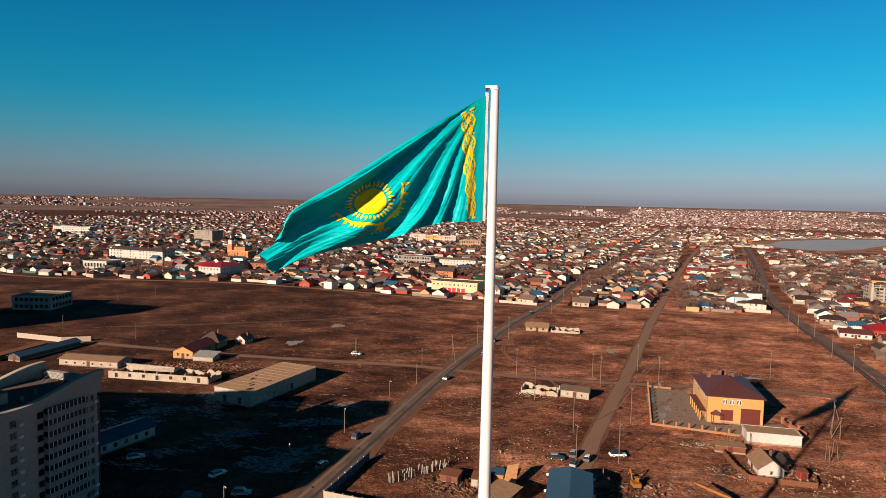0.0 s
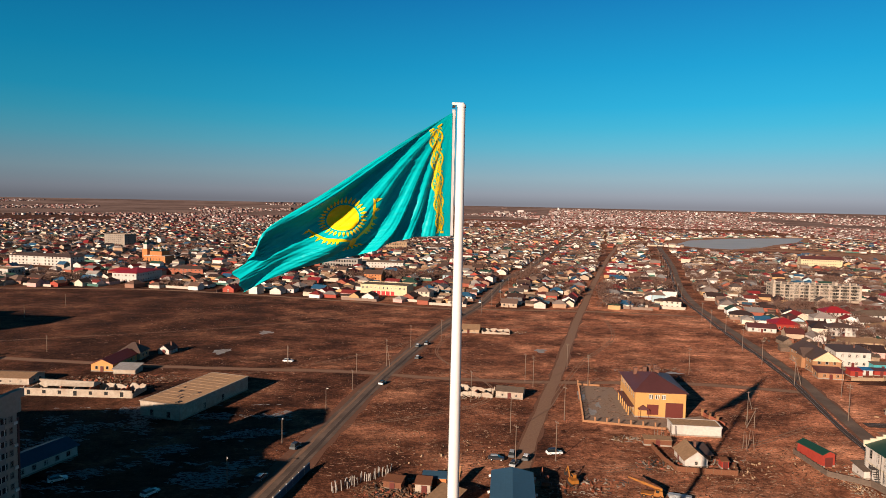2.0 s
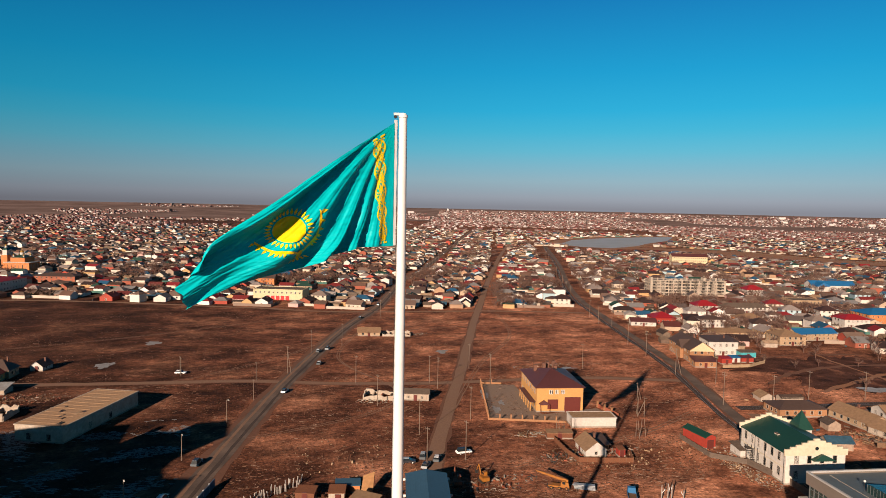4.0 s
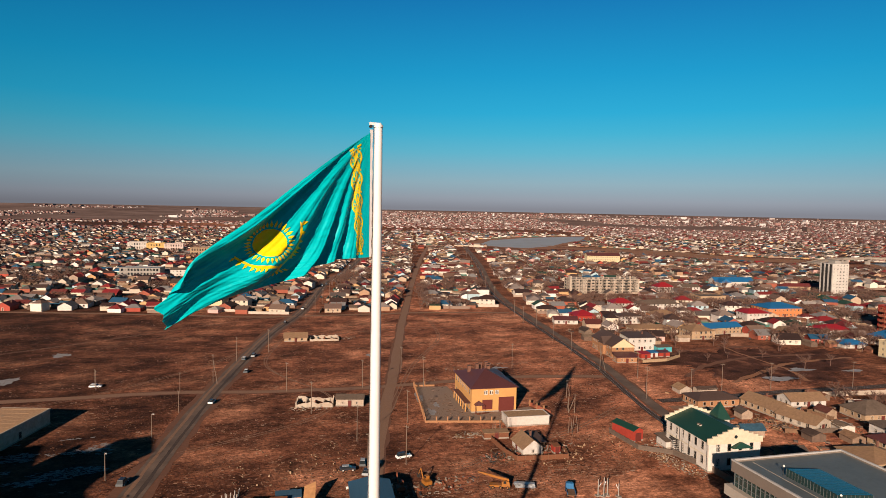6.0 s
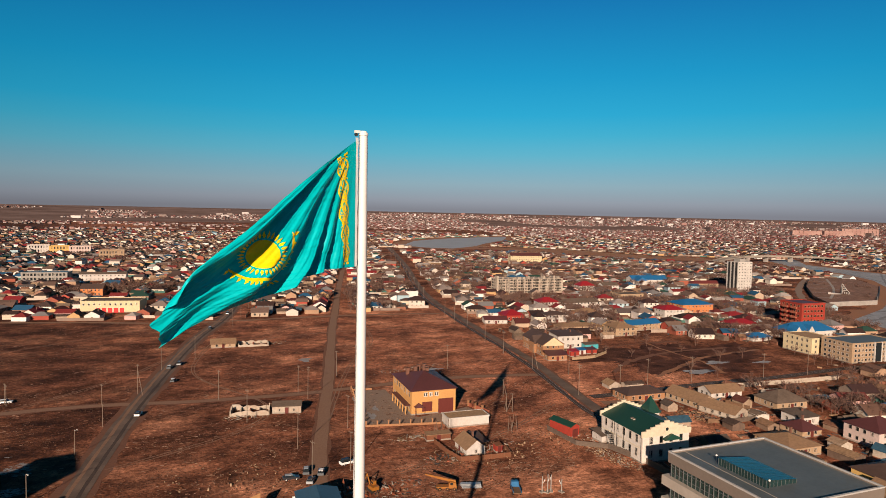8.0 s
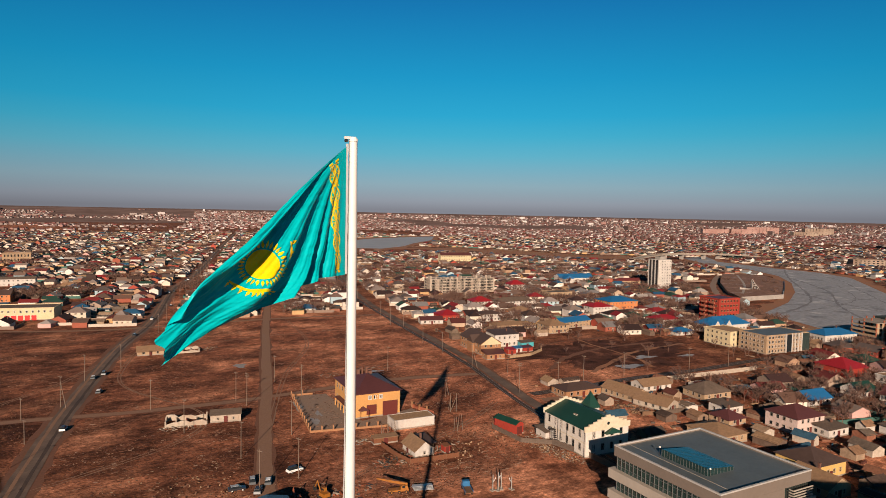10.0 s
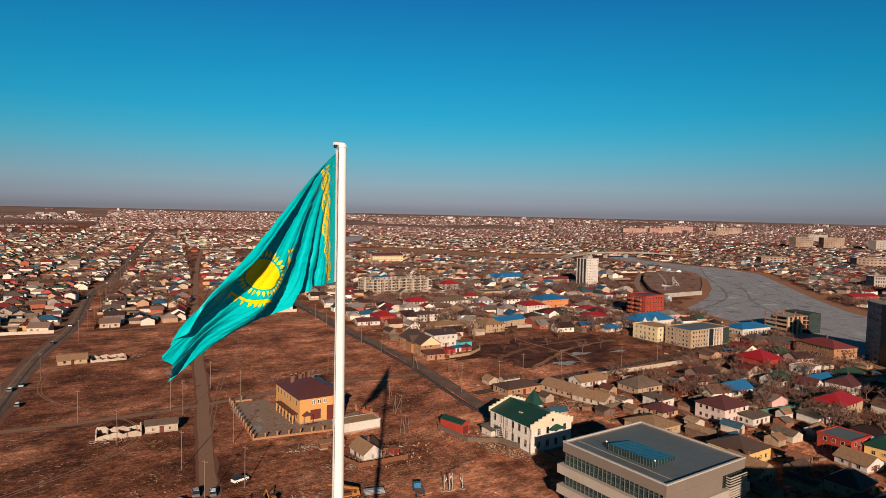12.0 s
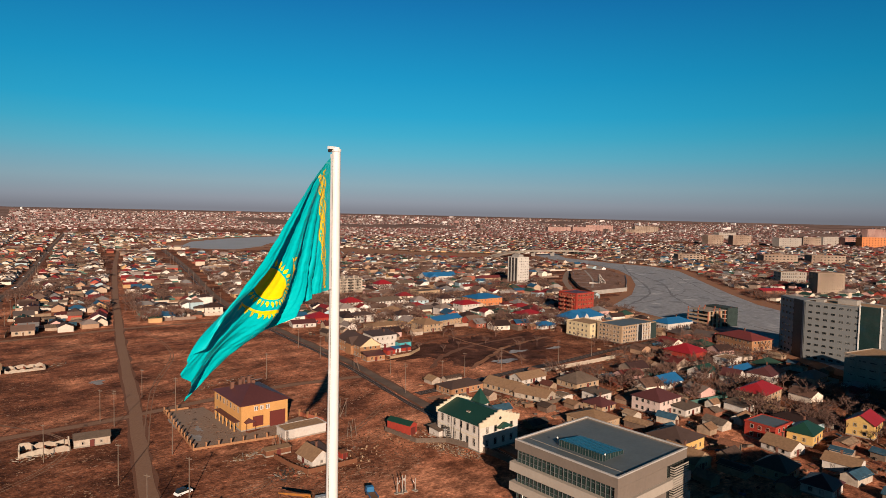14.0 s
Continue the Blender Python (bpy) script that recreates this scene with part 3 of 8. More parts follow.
single("park_path", ribbon([(560, 306), (640, 345), (740, 405)], 2.2, 3.125, "stone", 10), "pale paved path along the park terrace", "path", "structure")
for k, pts in enumerate(([(930, 520), (830, 400), (700, 290), (560, 220), (470, 150), (400, 60)], [(900, 470), (860, 350), (720, 262), (600, 190), (520, 110)], [(640, 292), (600, 240), (560, 180)],
                         [(480, 240), (540, 232), (640, 240), (760, 300)], [(920, 430), (780, 360), (600, 262), (480, 236)], [(440, 180), (500, 160), (560, 150)])):
    single("ice_track", ribbon(pts, 1.3 if k % 2 else 2.2, 0.15 + 0.004 * k, "ice_track", 9, 0.9, 30 + k), "dark worn track across the river ice", "track", "structure")
ring = []
for k in range(220):
    a = k * math.pi / 110
    q = 1 + 0.16 * math.sin(3 * a + 1) + 0.10 * math.sin(7 * a) + 0.07 * math.sin(13 * a + 2) + 0.35 * noise.noise(Vector((3 * math.cos(a), 3 * math.sin(a), 0))) + 0.22 * noise.noise(Vector((11 * math.cos(a), 11 * math.sin(a), 4))) + 0.12 * noise.noise(Vector((37 * math.cos(a), 37 * math.sin(a), 7)))
    ring.append((254 + 50 * q * math.cos(a), 224 + 30 * q * math.sin(a) - 7 * math.cos(a)))
s = Shape()
for k in range(220):
    s.face([(254, 224, 0.034), (*ring[k], 0.034), (*ring[(k + 1) % 220], 0.034)], "scrub")
single("waste_lot", s, "dark trampled waste ground with dead scrub", "waste ground", "structure")
for k, pts in enumerate(([(200, 214), (222, 226), (258, 232), (300, 226)], [(212, 200), (240, 208), (268, 216), (312, 214)], [(226, 250), (250, 256), (290, 250)], [(246, 190), (256, 206), (262, 236), (270, 262)])):
    single("worn_path", ribbon(pts, 2.6 - 0.3 * k, 0.042 + 0.003 * k, "bank" if k % 2 else "verge", 4, 0.8, 50 + k), "worn earth path across the waste ground", "path", "structure")
single("promenade", ribbon([(742, 430), (640, 380), (562, 332), (520, 300)], 6.0, 0.10, "paving", 10, 0.6, 40), "paved riverside promenade", "promenade", "structure")

# ---- flagpole and flag ----
POLE = (4.87, 63.59)


def flag_point(u, v, lift=0.0):
    """The streaming cloth: u from the hoist to the fly end, v from the lower to the upper edge."""
    def at(uu, vv):
        top_s = 27.2 * uu - 6.6 * uu ** 2.3
        top_z = 80.2 - 12.9 * (0.75 * top_s / 20.6 + 0.25 * uu) + 0.22 * math.sin(3 * math.pi * uu) * uu - 0.5 * uu ** 6
        low_s = 17.0 * uu + 3.9 * uu ** 2.2
        drop = max(0.0, uu - 0.25) / 0.75
        low_z = 67.95 - 0.5 * uu - 4.2 * drop ** 1.3 + 0.45 * math.sin(9.0 * uu + 0.6) * uu
        hump = -0.42 * math.sin(math.pi * min(1.0, uu * 1.15)) / (2 * math.pi)
        share = vv + hump * (math.sin(2 * math.pi * (vv - 0.1)) + math.sin(2 * math.pi * 0.1))
        end = max(0.0, uu - 0.82) / 0.18
        ragged = end ** 2 * (0.9 * vv ** 2 + 0.5 * math.sin(8 * vv + 0.6) + 0.22 * math.sin(21 * vv))
        s = low_s + (top_s - low_s) * share - ragged
        z = low_z + (top_z - low_z) * share
        bow = 2.1 * math.sin(math.pi * min(1, uu ** 1.2)) * (0.45 + 0.55 * vv) + 2.6 * uu ** 2
        # broad folds fan out from the upper hoist corner: long sunlit rises and short steep falls
        d = math.atan2(1 - vv + 0.01, uu * 1.9 + 0.02)
        rr = math.hypot(1 - vv, uu * 1.9)
        x = (d - 0.125 + 0.035 * math.sin(7 * uu + 2 * vv) + 0.05 * uu) / (0.36 + 0.06 * math.sin(3.2 * d))
        x -= math.floor(x)
        saw = math.cos(math.pi * x / 0.30) if x < 0.30 else -math.cos(math.pi * (x - 0.30) / 0.70)
        amp = 0.64 * min(1.5, rr * 1.05) * min(1, uu * 3.2) * (0.85 + 0.3 * math.sin(2.3 * d + 3 * uu + 0.5))
        fine = 0.085 * math.sin(37 * d + 2.2 - 3 * uu + 1.6 * math.sin(4 * d)) + 0.05 * math.sin(79 * d + uu * 7 + math.sin(9 * vv)) + 0.026 * math.sin(171 * d + uu * 15)
        ply = 0.15 * math.sin(23 * d + 1.7 * math.sin(5 * uu) + 6 * vv) * min(1, uu * 3) * min(1.3, rr)
        fold = amp * saw + ply + min(1, rr) * min(1, uu * 5) * fine * (1 - 0.5 * uu)
        # the loose fly end rolls and flutters across the folds
        loose = max(0.0, uu - 0.45) / 0.55
        fold += 0.85 * loose ** 1.5 * math.sin(4.6 * vv + 4.4 * uu + 0.3) + 0.30 * loose ** 2 * math.sin(15 * uu - 5 * vv) + 0.16 * loose * math.sin(13 * vv + 9 * uu + 2 * math.sin(6 * vv))
        # slack pockets hang at the lower hoist
        slack = math.exp(-((vv - 0.16) / 0.16) ** 2) * min(1, uu * 5) * max(0.0, 1 - uu * 1.3)
        fold += 0.42 * slack * math.sin(21 * uu + 2.0 * vv)
        # creases of thin cloth
        fold += 0.06 * noise.noise(Vector((uu * 9 + vv * 5, vv * 26 - uu * 20, 0.3))) * min(1, uu * 6) + 0.05 * noise.noise(Vector((uu * 16, vv * 9, 5.1))) * min(1, uu * 4)
        return Vector((3.93 - 0.957 * s + 0.287 * (bow + fold), 63.26 - 0.287 * s - 0.957 * (bow + fold), z + 0.12 * fold * uu))
    p = at(u, v)
    if lift:
        e = 0.004
        n = (at(u + e, v) - at(u - e, v)).cross(at(u, v + e) - at(u, v - e)).normalized()
        p = p + n * lift
    return p


pole = thing("flagpole", "tall tapered white steel flagpole with a masthead truck", "flagpole", Matrix.Translation((*POLE, 0)))
s = Shape()
levels = [(0, 0.84), (20, 0.73), (40, 0.62), (60, 0.51), (80.9, 0.405)]
for z, r in levels:
    s.v += [(r * math.cos(k * math.pi / 12), r * math.sin(k * math.pi / 12), z) for k in range(24)]
for i in range(4):
    for k in range(24):
        s.f.append((24 * i + k, 24 * i + (k + 1) % 24, 24 * i + 24 + (k + 1) % 24, 24 * i + 24 + k))
        s.m.append(s.slot("mast"))
part("mast", s, pole, smooth=True)
for z, r in ((20, 0.75), (40, 0.64), (60, 0.525)):
    s = Shape()
    s.tube((0, 0, z - 0.12), (0, 0, z + 0.12), r, r, "mast", 24)
    part("flange", s, pole)
s = Shape()
s.tube((0, 0, 80.8), (0, 0, 81.05), 0.46, 0.46, "mast", 20)
s.tube((0, 0, 81.05), (0, 0, 81.2), 0.36, 0.30, "mast", 20)
part("cap", s, pole)
s = Shape()
s.box(-0.95, 0.2, -0.14, 0.14, 81.0, 81.25, "mast")
s.tube((-0.78, -0.1, 80.85), (-0.78, 0.1, 80.85), 0.16, 0.16, "dark_steel", 10)
part("truck", s, pole, "white halyard arm with a pulley")
s = Shape()
s.tube((-0.6, -0.25, 80.9), (-0.66, -0.25, 40.0), 0.02, 0.02, "dark_steel", 4, False)
part("halyard", s, pole, "thin dark halyard rope")
s = Shape()
s.box(-1.4, 1.4, -1.4, 1.4, -0.1, 0.35, "concrete")
part("base_plinth", s, pole)

flag = thing("flag", "large teal flag with golden sun, eagle and ornament band", "flag", Matrix.Translation((4.05, 63.3, 68.1)))
BACK = Matrix.Translation((-4.05, -63.3, -68.1))


def cloth_grid(nu, nv, u0, u1, v0, v1, key, lift=0.0):
    sh = Shape()
    sh.v = [tuple(flag_point(u0 + (u1 - u0) * i / nu, v0 + (v1 - v0) * j / nv, lift)) for i in range(nu + 1) for j in range(nv + 1)]
    k = sh.slot(key)
    for i in range(nu):
        for j in range(nv):
            a = i * (nv + 1) + j
            sh.f.append((a, a + nv + 1, a + nv + 2, a + 1))
            sh.m.append(k)
    return sh


cloth = part("cloth", cloth_grid(260, 170, 0.0, 1.0, 0.0, 1.0, "flag"), flag, at=BACK, smooth=True)
s = Shape()
for i in range(24):
    z0, z1 = 68.0 + i * 0.522, 68.0 + (i + 1) * 0.522
    x0, x1 = (3.90 + 0.03 * math.sin(i * 1.7), 3.90 + 0.03 * math.sin((i + 1) * 1.7))
    s.face([(x0, 63.29, z0), (x0 + 0.33, 63.39, z0), (x1 + 0.33, 63.39, z1), (x1, 63.29, z1)], "mast")
part("hoist_tape", s, flag, "white canvas heading tape", at=BACK)


def print_patch(name, rings, label=""):
    """A printed shape: rings of (x, y) in shares of the hoist, cut fine so that it follows the folds; drawn on both faces of the cloth."""
    sh = Shape()
    k = sh.slot("gold")
    known = {}
    for lift in (0.03, -0.03):
        for ring in rings:
            c = Vector((sum(x for x, y in ring) / len(ring), sum(y for x, y in ring) / len(ring)))
            for a, b in zip(ring, ring[1:] + ring[:1]):
                a, b = Vector(a), Vector(b)
                n = max(1, math.ceil(max((a - b).length, (a - c).length, (b - c).length) / 0.02))
                grid_at = {}
                for r in range(n + 1):
                    for q in range(r + 1):
                        w = c + (a - c) * ((r - q) / n) + (b - c) * (q / n)
                        key = (round(w.x, 5), round(w.y, 5), lift)
                        if key not in known:
                            known[key] = len(sh.v)
                            sh.v.append(tuple(flag_point(w.x / 2, w.y, lift)))
                        grid_at[r, q] = known[key]
                for r in range(n):
                    for q in range(r + 1):
                        sh.f.append((grid_at[r, q], grid_at[r + 1, q], grid_at[r + 1, q + 1]))
                        sh.m.append(k)
                        if q < r:
                            sh.f.append((grid_at[r, q], grid_at[r + 1, q + 1], grid_at[r, q + 1]))
                            sh.m.append(k)
    return part(name, sh, flag, label, at=BACK, smooth=True)


def quads_between(fa, fb, n):
    """Thin quads between two curves over 0..1."""
    return [[fa(i / n), fb(i / n), fb((i + 1) / n), fa((i + 1) / n)] for i in range(n)]


CX, CY = 1.06, 0.60
disc = []
for i in range(6):
    for j in range(30):
        r0, r1 = 0.126 * i / 6, 0.126 * (i + 1) / 6
        a0, a1 = 2 * math.pi * j / 30, 2 * math.pi * (j + 1) / 30
        q = [(CX + r * math.cos(a), CY + r * math.sin(a)) for r, a in ((r0, a0), (r1, a0), (r1, a1), (r0, a1))]
        disc.append(q if i else q[1:])
print_patch("sun_disc", disc, "golden sun disc")
for j in range(32):
    a = 2 * math.pi * j / 32
    c, s_ = math.cos(a), math.sin(a)
    pt = lambda r, w: (CX + r * c - w * s_, CY + r * s_ + w * c)
    print_patch("ray", [[pt(0.141, -0.005), pt(0.162, -0.0115), pt(0.202, 0), pt(0.162, 0.0115), pt(0.141, 0.005)]])
# the eagle: two thin swept wings with feathered tips, body, tail
for side in (-1, 1):
    def upper(t, side=side):
        return (CX + side * (0.015 + 0.27 * t), CY - 0.262 + 0.045 * math.sin(math.pi * min(1.0, 1.5 * t)) + 0.30 * t ** 2.4)

    def lower(t, side=side):
        x, y = upper(t, side)
        return (x + side * 0.012 * t, y - 0.030 - 0.016 * math.sin(math.pi * t))
    print_patch("wing", quads_between(upper, lower, 14), "golden eagle wing")
    for k in range(7):
        t = 0.40 + 0.1 * k
        x0, y0 = lower(t)
        print_patch("feather", [[(x0, y0 + 0.012), (x0 + side * 0.018, y0 + 0.016), (x0 + side * (0.040 + 0.003 * k), y0 - 0.040 + 0.005 * k), (x0 + side * 0.008, y0 - 0.016)]])
print_patch("body", [[(CX - 0.04, CY - 0.33), (CX, CY - 0.375), (CX + 0.05, CY - 0.335), (CX + 0.03, CY - 0.27), (CX, CY - 0.235), (CX - 0.035, CY - 0.26)]], "golden eagle body")
for k in range(5):
    x0 = CX - 0.07 + 0.033 * k
    print_patch("tail_feather", [[(x0, CY - 0.372), (x0 + 0.026, CY - 0.362), (x0 + 0.020 + 0.012 * (k - 2), CY - 0.425), (x0 + 0.012 * (k - 2), CY - 0.42)]])
# ornament band at the hoist: linked ram-horn scrolls
B0, BW = 0.142, 0.054
BAND0, BAND1 = 0.055, 0.935
for side in (-1, 1):
    for amp, per, ph, th in ((1.0, 5.0, 0.0, 0.0075), (0.50, 5.0, 0.5, 0.0055)):
        f = lambda t, o: (B0 + side * (BW * amp * abs(math.sin(math.pi * (per * t + ph))) ** 0.8 + o), BAND0 + (BAND1 - BAND0) * t)
        for seg in range(3):
            print_patch("scroll", quads_between(lambda t: f((seg + t) / 3, -th), lambda t: f((seg + t) / 3, th), 26))
    for k in range(20):
        yc = BAND0 + (BAND1 - BAND0) * (k + 0.5) / 20
        h = lambda t, o: (B0 + side * (BW * (0.62 if k % 2 else 0.40) + (0.015 + o) * math.cos(4.6 * t)), yc + (0.016 + o) * math.sin(4.6 * t) * (1 if k % 2 else -1))
        print_patch("horn", quads_between(lambda t: h(t, -0.0045), lambda t: h(t, 0.0045), 8))
for k in range(10):
    yc = BAND0 + (BAND1 - BAND0) * (k + 0.5) / 10
    print_patch("diamond", [[(B0 - 0.011, yc), (B0, yc - 0.028), (B0 + 0.011, yc), (B0, yc + 0.028)]])
for y0, y1 in ((0.030, 0.050), (0.940, 0.960)):
    for x0, x1 in ((B0 - BW, B0 - BW / 4), (B0 + BW / 4, B0 + BW)):
        print_patch("band_end", [[(x0, y0), (x1, y0), (x1, y1), (x0, y1)]])

# ---- buildings ----
KEEP = []  # plan circles taken by placed things
WIN = {}


def window_mesh(w, h, dark="glass", rim="frame"):
    key = (round(w, 2), round(h, 2), dark, rim)
    if key not in WIN:
        s = Shape()
        t = 0.11
        q = lambda e, y: [(-w / 2 + e, y, e), (w / 2 - e, y, e), (w / 2 - e, y, h - e), (-w / 2 + e, y, h - e)]
        s.v = q(0, 0.05) + q(0, -0.07) + q(t, -0.07) + q(t, 0.0)
        for k in range(4):
            j = (k + 1) % 4
            for o in (0, 4, 8):
                s.f.append((o + k, o + j, o + 4 + j, o + 4 + k))
                s.m.append(s.slot(rim))
        s.f.append((12, 13, 14, 15))
        s.m.append(s.slot(dark))
        WIN[key] = s.mesh("window")
    return WIN[key]


def side_pose(w, d, face, along, z):
    """Pose of a piece on one face of a box of w by d: 0 front, 1 right, 2 back, 3 left; along: from its left end seen from outside."""
    if face == 0:
        return pose(-w / 2 + along, -d / 2, z, 0, 0, 0)
    if face == 1:
        return pose(w / 2, -d / 2 + along, z, 0, 0, 90)
    if face == 2:
        return pose(w / 2 - along, d / 2, z, 0, 0, 180)
    return pose(-w / 2, d / 2 - along, z, 0, 0, -90)


def windows(parent, w, d, h, rows, pitch=2.8, size=(1.2, 1.4), faces=(0, 1, 2, 3), base=0.0, dark="glass", rim="rim_paint", margin=1.2, skip=0.0, seed=1):
    rnd = random.Random(seed)
    for face in faces:
        L = w if face % 2 == 0 else d
        n = int((L - 2 * margin + pitch * 0.4) / pitch)
        if n < 1:
            continue
        p = (L - 2 * margin) / n
        for r in range(rows):
            z = base + (h - base) * (r + 0.30) / rows
            for k in range(n):
                if rnd.random() >= skip:
                    part("window", window_mesh(min(size[0], p * 0.7), min(size[1], (h - base) / rows * 0.6), dark, rim), parent, at=side_pose(w, d, face, margin + p * (k + 0.5), z))


def roof_shape(w, d, h, kind, up, over, key, under="wood", wall_key="white", ridge=0):
    """ridge 0: along the width, 1: along the depth."""
    s = Shape()
    t = 0.16
    if ridge == 1:
        w, d = d, w
    W, D = w / 2 + over, d / 2 + over
    drop = up * over / (d / 2)
    z0 = h - drop
    R = (lambda x, y, z: (x, y, z)) if ridge == 0 else (lambda x, y, z: (-y, x, z))
    if kind == "gable":
        for sy in (-1, 1):
            a = [R(-W, sy * D, z0), R(W, sy * D, z0), R(W, 0, h + up), R(-W, 0, h + up)]
            if sy > 0:
                a = [a[1], a[0], a[3], a[2]]
            b = [(x, y, z + t) for x, y, z in a]
            s.hull(a, b, key)
    elif kind == "hip":
        k = max(0.0, W - D)
        low = [R(-W, -D, z0), R(W, -D, z0), R(W, D, z0), R(-W, D, z0)]
        s.hull([(x, y, z - t) for x, y, z in low], low, key, cap=False)
        r0, r1 = R(-k, 0, h + up), R(k, 0, h + up)
        if k > 0.05:
            s.face([low[0], low[1], r1, r0], key)
            s.face([low[2], low[3], r0, r1], key)
            s.face([low[1], low[2], r1], key)
            s.face([low[3], low[0], r0], key)
        else:
            for i in range(4):
                s.face([low[i], low[(i + 1) % 4], r0], key)
    elif kind == "shed":
        a = [R(-W, -D, h), R(W, -D, h), R(W, D, h + up), R(-W, D, h + up)]
        s.hull(a, [(x, y, z + t) for x, y, z in a], key)
    return s


def wall_shape(w, d, h, kind, up, key, ridge=0, plinth=True):
    s = Shape()
    r = lambda z, e=0.0: [(-w / 2 - e, -d / 2 - e, z), (w / 2 + e, -d / 2 - e, z), (w / 2 + e, d / 2 + e, z), (-w / 2 - e, d / 2 + e, z)]
    s.hull(r(-0.3), r(h), key, floor=False)
    if plinth:
        s.hull(r(-0.3, 0.07), r(0.45, 0.07), "concrete", floor=False)
    if kind == "gable":
        if ridge == 0:
            for x in (-w / 2, w / 2):
                s.hull([(x - 0.1, -d / 2, h), (x + 0.1, -d / 2, h), (x + 0.1, d / 2, h), (x - 0.1, d / 2, h)],
                       [(x - 0.1, -0.01, h + up), (x + 0.1, -0.01, h + up), (x + 0.1, 0.01, h + up), (x - 0.1, 0.01, h + up)], key)
        else:
            for y in (-d / 2, d / 2):
                s.hull([(-w / 2, y - 0.1, h), (w / 2, y - 0.1, h), (w / 2, y + 0.1, h), (-w / 2, y + 0.1, h)],
                       [(-0.01, y - 0.1, h + up), (0.01, y - 0.1, h + up), (0.01, y + 0.1, h + up), (-0.01, y + 0.1, h + up)], key)
    return s


def door_shape(w, h, key="maroon_door"):
    s = Shape()
    s.box(-w / 2 - 0.1, w / 2 + 0.1, -0.06, 0.03, 0, h + 0.1, "frame" if key != "maroon_door" else "maroon_roof")
    s.box(-w / 2, w / 2, -0.10, 0.0, 0.02, h, key)
    return s


def chimney(parent, x, y, z0, z1, size=0.55, key="chimney_brick"):
    s = Shape()
    s.box(x - size / 2, x + size / 2, y - size / 2, y + size / 2, z0, z1, key)
    s.box(x - size / 2 - 0.1, x + size / 2 + 0.1, y - size / 2 - 0.1, y + size / 2 + 0.1, z1, z1 + 0.2, key)
    s.box(x - size / 4, x + size / 4, y - size / 4, y + size / 4, z1 + 0.2, z1 + 0.25, "tyre")
    return part("chimney", s, parent, "sooty brick chimney stack")


def building(name, label, x, y, w, d, h, rz, wall="white", roof="gable", up=2.0, cover="slate", ridge=0, rows=1, pitch=2.8, size=(1.2, 1.4),
             faces=(0, 1, 2, 3), over=0.5, category="house", door=(0, 0.5, 1.1, 2.1), dark="glass", rim="rim_paint", skip=0.0, stacks=1, group=""):
    ob = thing(name, label, category, pose(x, y, 0, 0, 0, rz), group)
    KEEP.append((x, y, math.hypot(w, d) * 0.5 + 2.0))
    part("wall", wall_shape(w, d, h, roof, up, wall, ridge), ob)
    if roof == "flat":
        s = Shape()
        e = 0.22
        for x0, x1, y0, y1 in ((-w / 2 - e, w / 2 + e, -d / 2 - e, -d / 2 + e), (-w / 2 - e, w / 2 + e, d / 2 - e, d / 2 + e), (-w / 2 - e, -w / 2 + e, -d / 2 + e, d / 2 - e), (w / 2 - e, w / 2 + e, -d / 2 + e, d / 2 - e)):
            s.box(x0, x1, y0, y1, h - 0.15, h + up, wall)
        part("parapet", s, ob)
        s = Shape()
        s.box(-w / 2 + e, w / 2 - e, -d / 2 + e, d / 2 - e, h - 0.1, h + 0.12, cover)
        part("roof", s, ob)
    else:
        part("roof", roof_shape(w, d, h, roof, up, over, cover, ridge=ridge), ob)
    if rows:
        windows(ob, w, d, h, rows, pitch, size, faces, 0.0, dark, rim, skip=skip, seed=int(abs(x) * 7 + abs(y)))
    if door:
        part("door", door_shape(door[2], door[3]), ob, at=side_pose(w, d, door[0], (w if door[0] % 2 == 0 else d) * door[1], 0) @ Matrix.Translation((0, -0.04, 0)))
    for k in range(stacks if roof != "flat" else 0):
        chimney(ob, w * (0.22 - 0.35 * k), d * 0.12, h + up * 0.4, h + up + 0.7, 0.55)
    return ob


# the yellow brick house with its walled yard
YH = (97.8, 213.6)
yh = building("yellow_brick_house", "two-storey yellow brick house with a maroon hipped roof", *YH, 16.8, 25.0, 9.1, -11.4, "yellow_brick", "hip", 3.6, "maroon_roof", rows=0, door=None, stacks=0, over=0.7)
for px, py in ((-5.0, 4.5), (-1.2, 6.5), (2.2, 3.0), (3.2, 6.0), (0.8, 9.0), (3.4, 9.6)):
    chimney(yh, px, py, 9.6, 12.7, 1.2)
for k in range(3):
    for o in (-0.36, 0.36):
        part("window", window_mesh(0.62, 1.5), yh, at=side_pose(16.8, 25, 0, 5.2 + 2.1 * k + o, 6.4))
part("garage_door", door_shape(5.6, 5.2), yh, "wide maroon garage door", side_pose(16.8, 25, 0, 13.0, 0))
part("entrance_door", door_shape(3.6, 3.4), yh, "maroon double entrance door", side_pose(16.8, 25, 0, 5.9, 1.0))
s = Shape()
s.hull([(-1.8, -1.9, 3.1), (1.8, -1.9, 3.1), (1.8, 0, 3.1), (-1.8, 0, 3.1)], [(-0.1, -1.0, 4.3), (0.1, -1.0, 4.3), (0.1, 0, 4.3), (-0.1, 0, 4.3)], "maroon_roof")
s.tube((-1.6, -1.7, 0), (-1.6, -1.7, 3.1), 0.09, 0.09, "maroon_door")
s.tube((1.6, -1.7, 0), (1.6, -1.7, 3.1), 0.09, 0.09, "maroon_door")
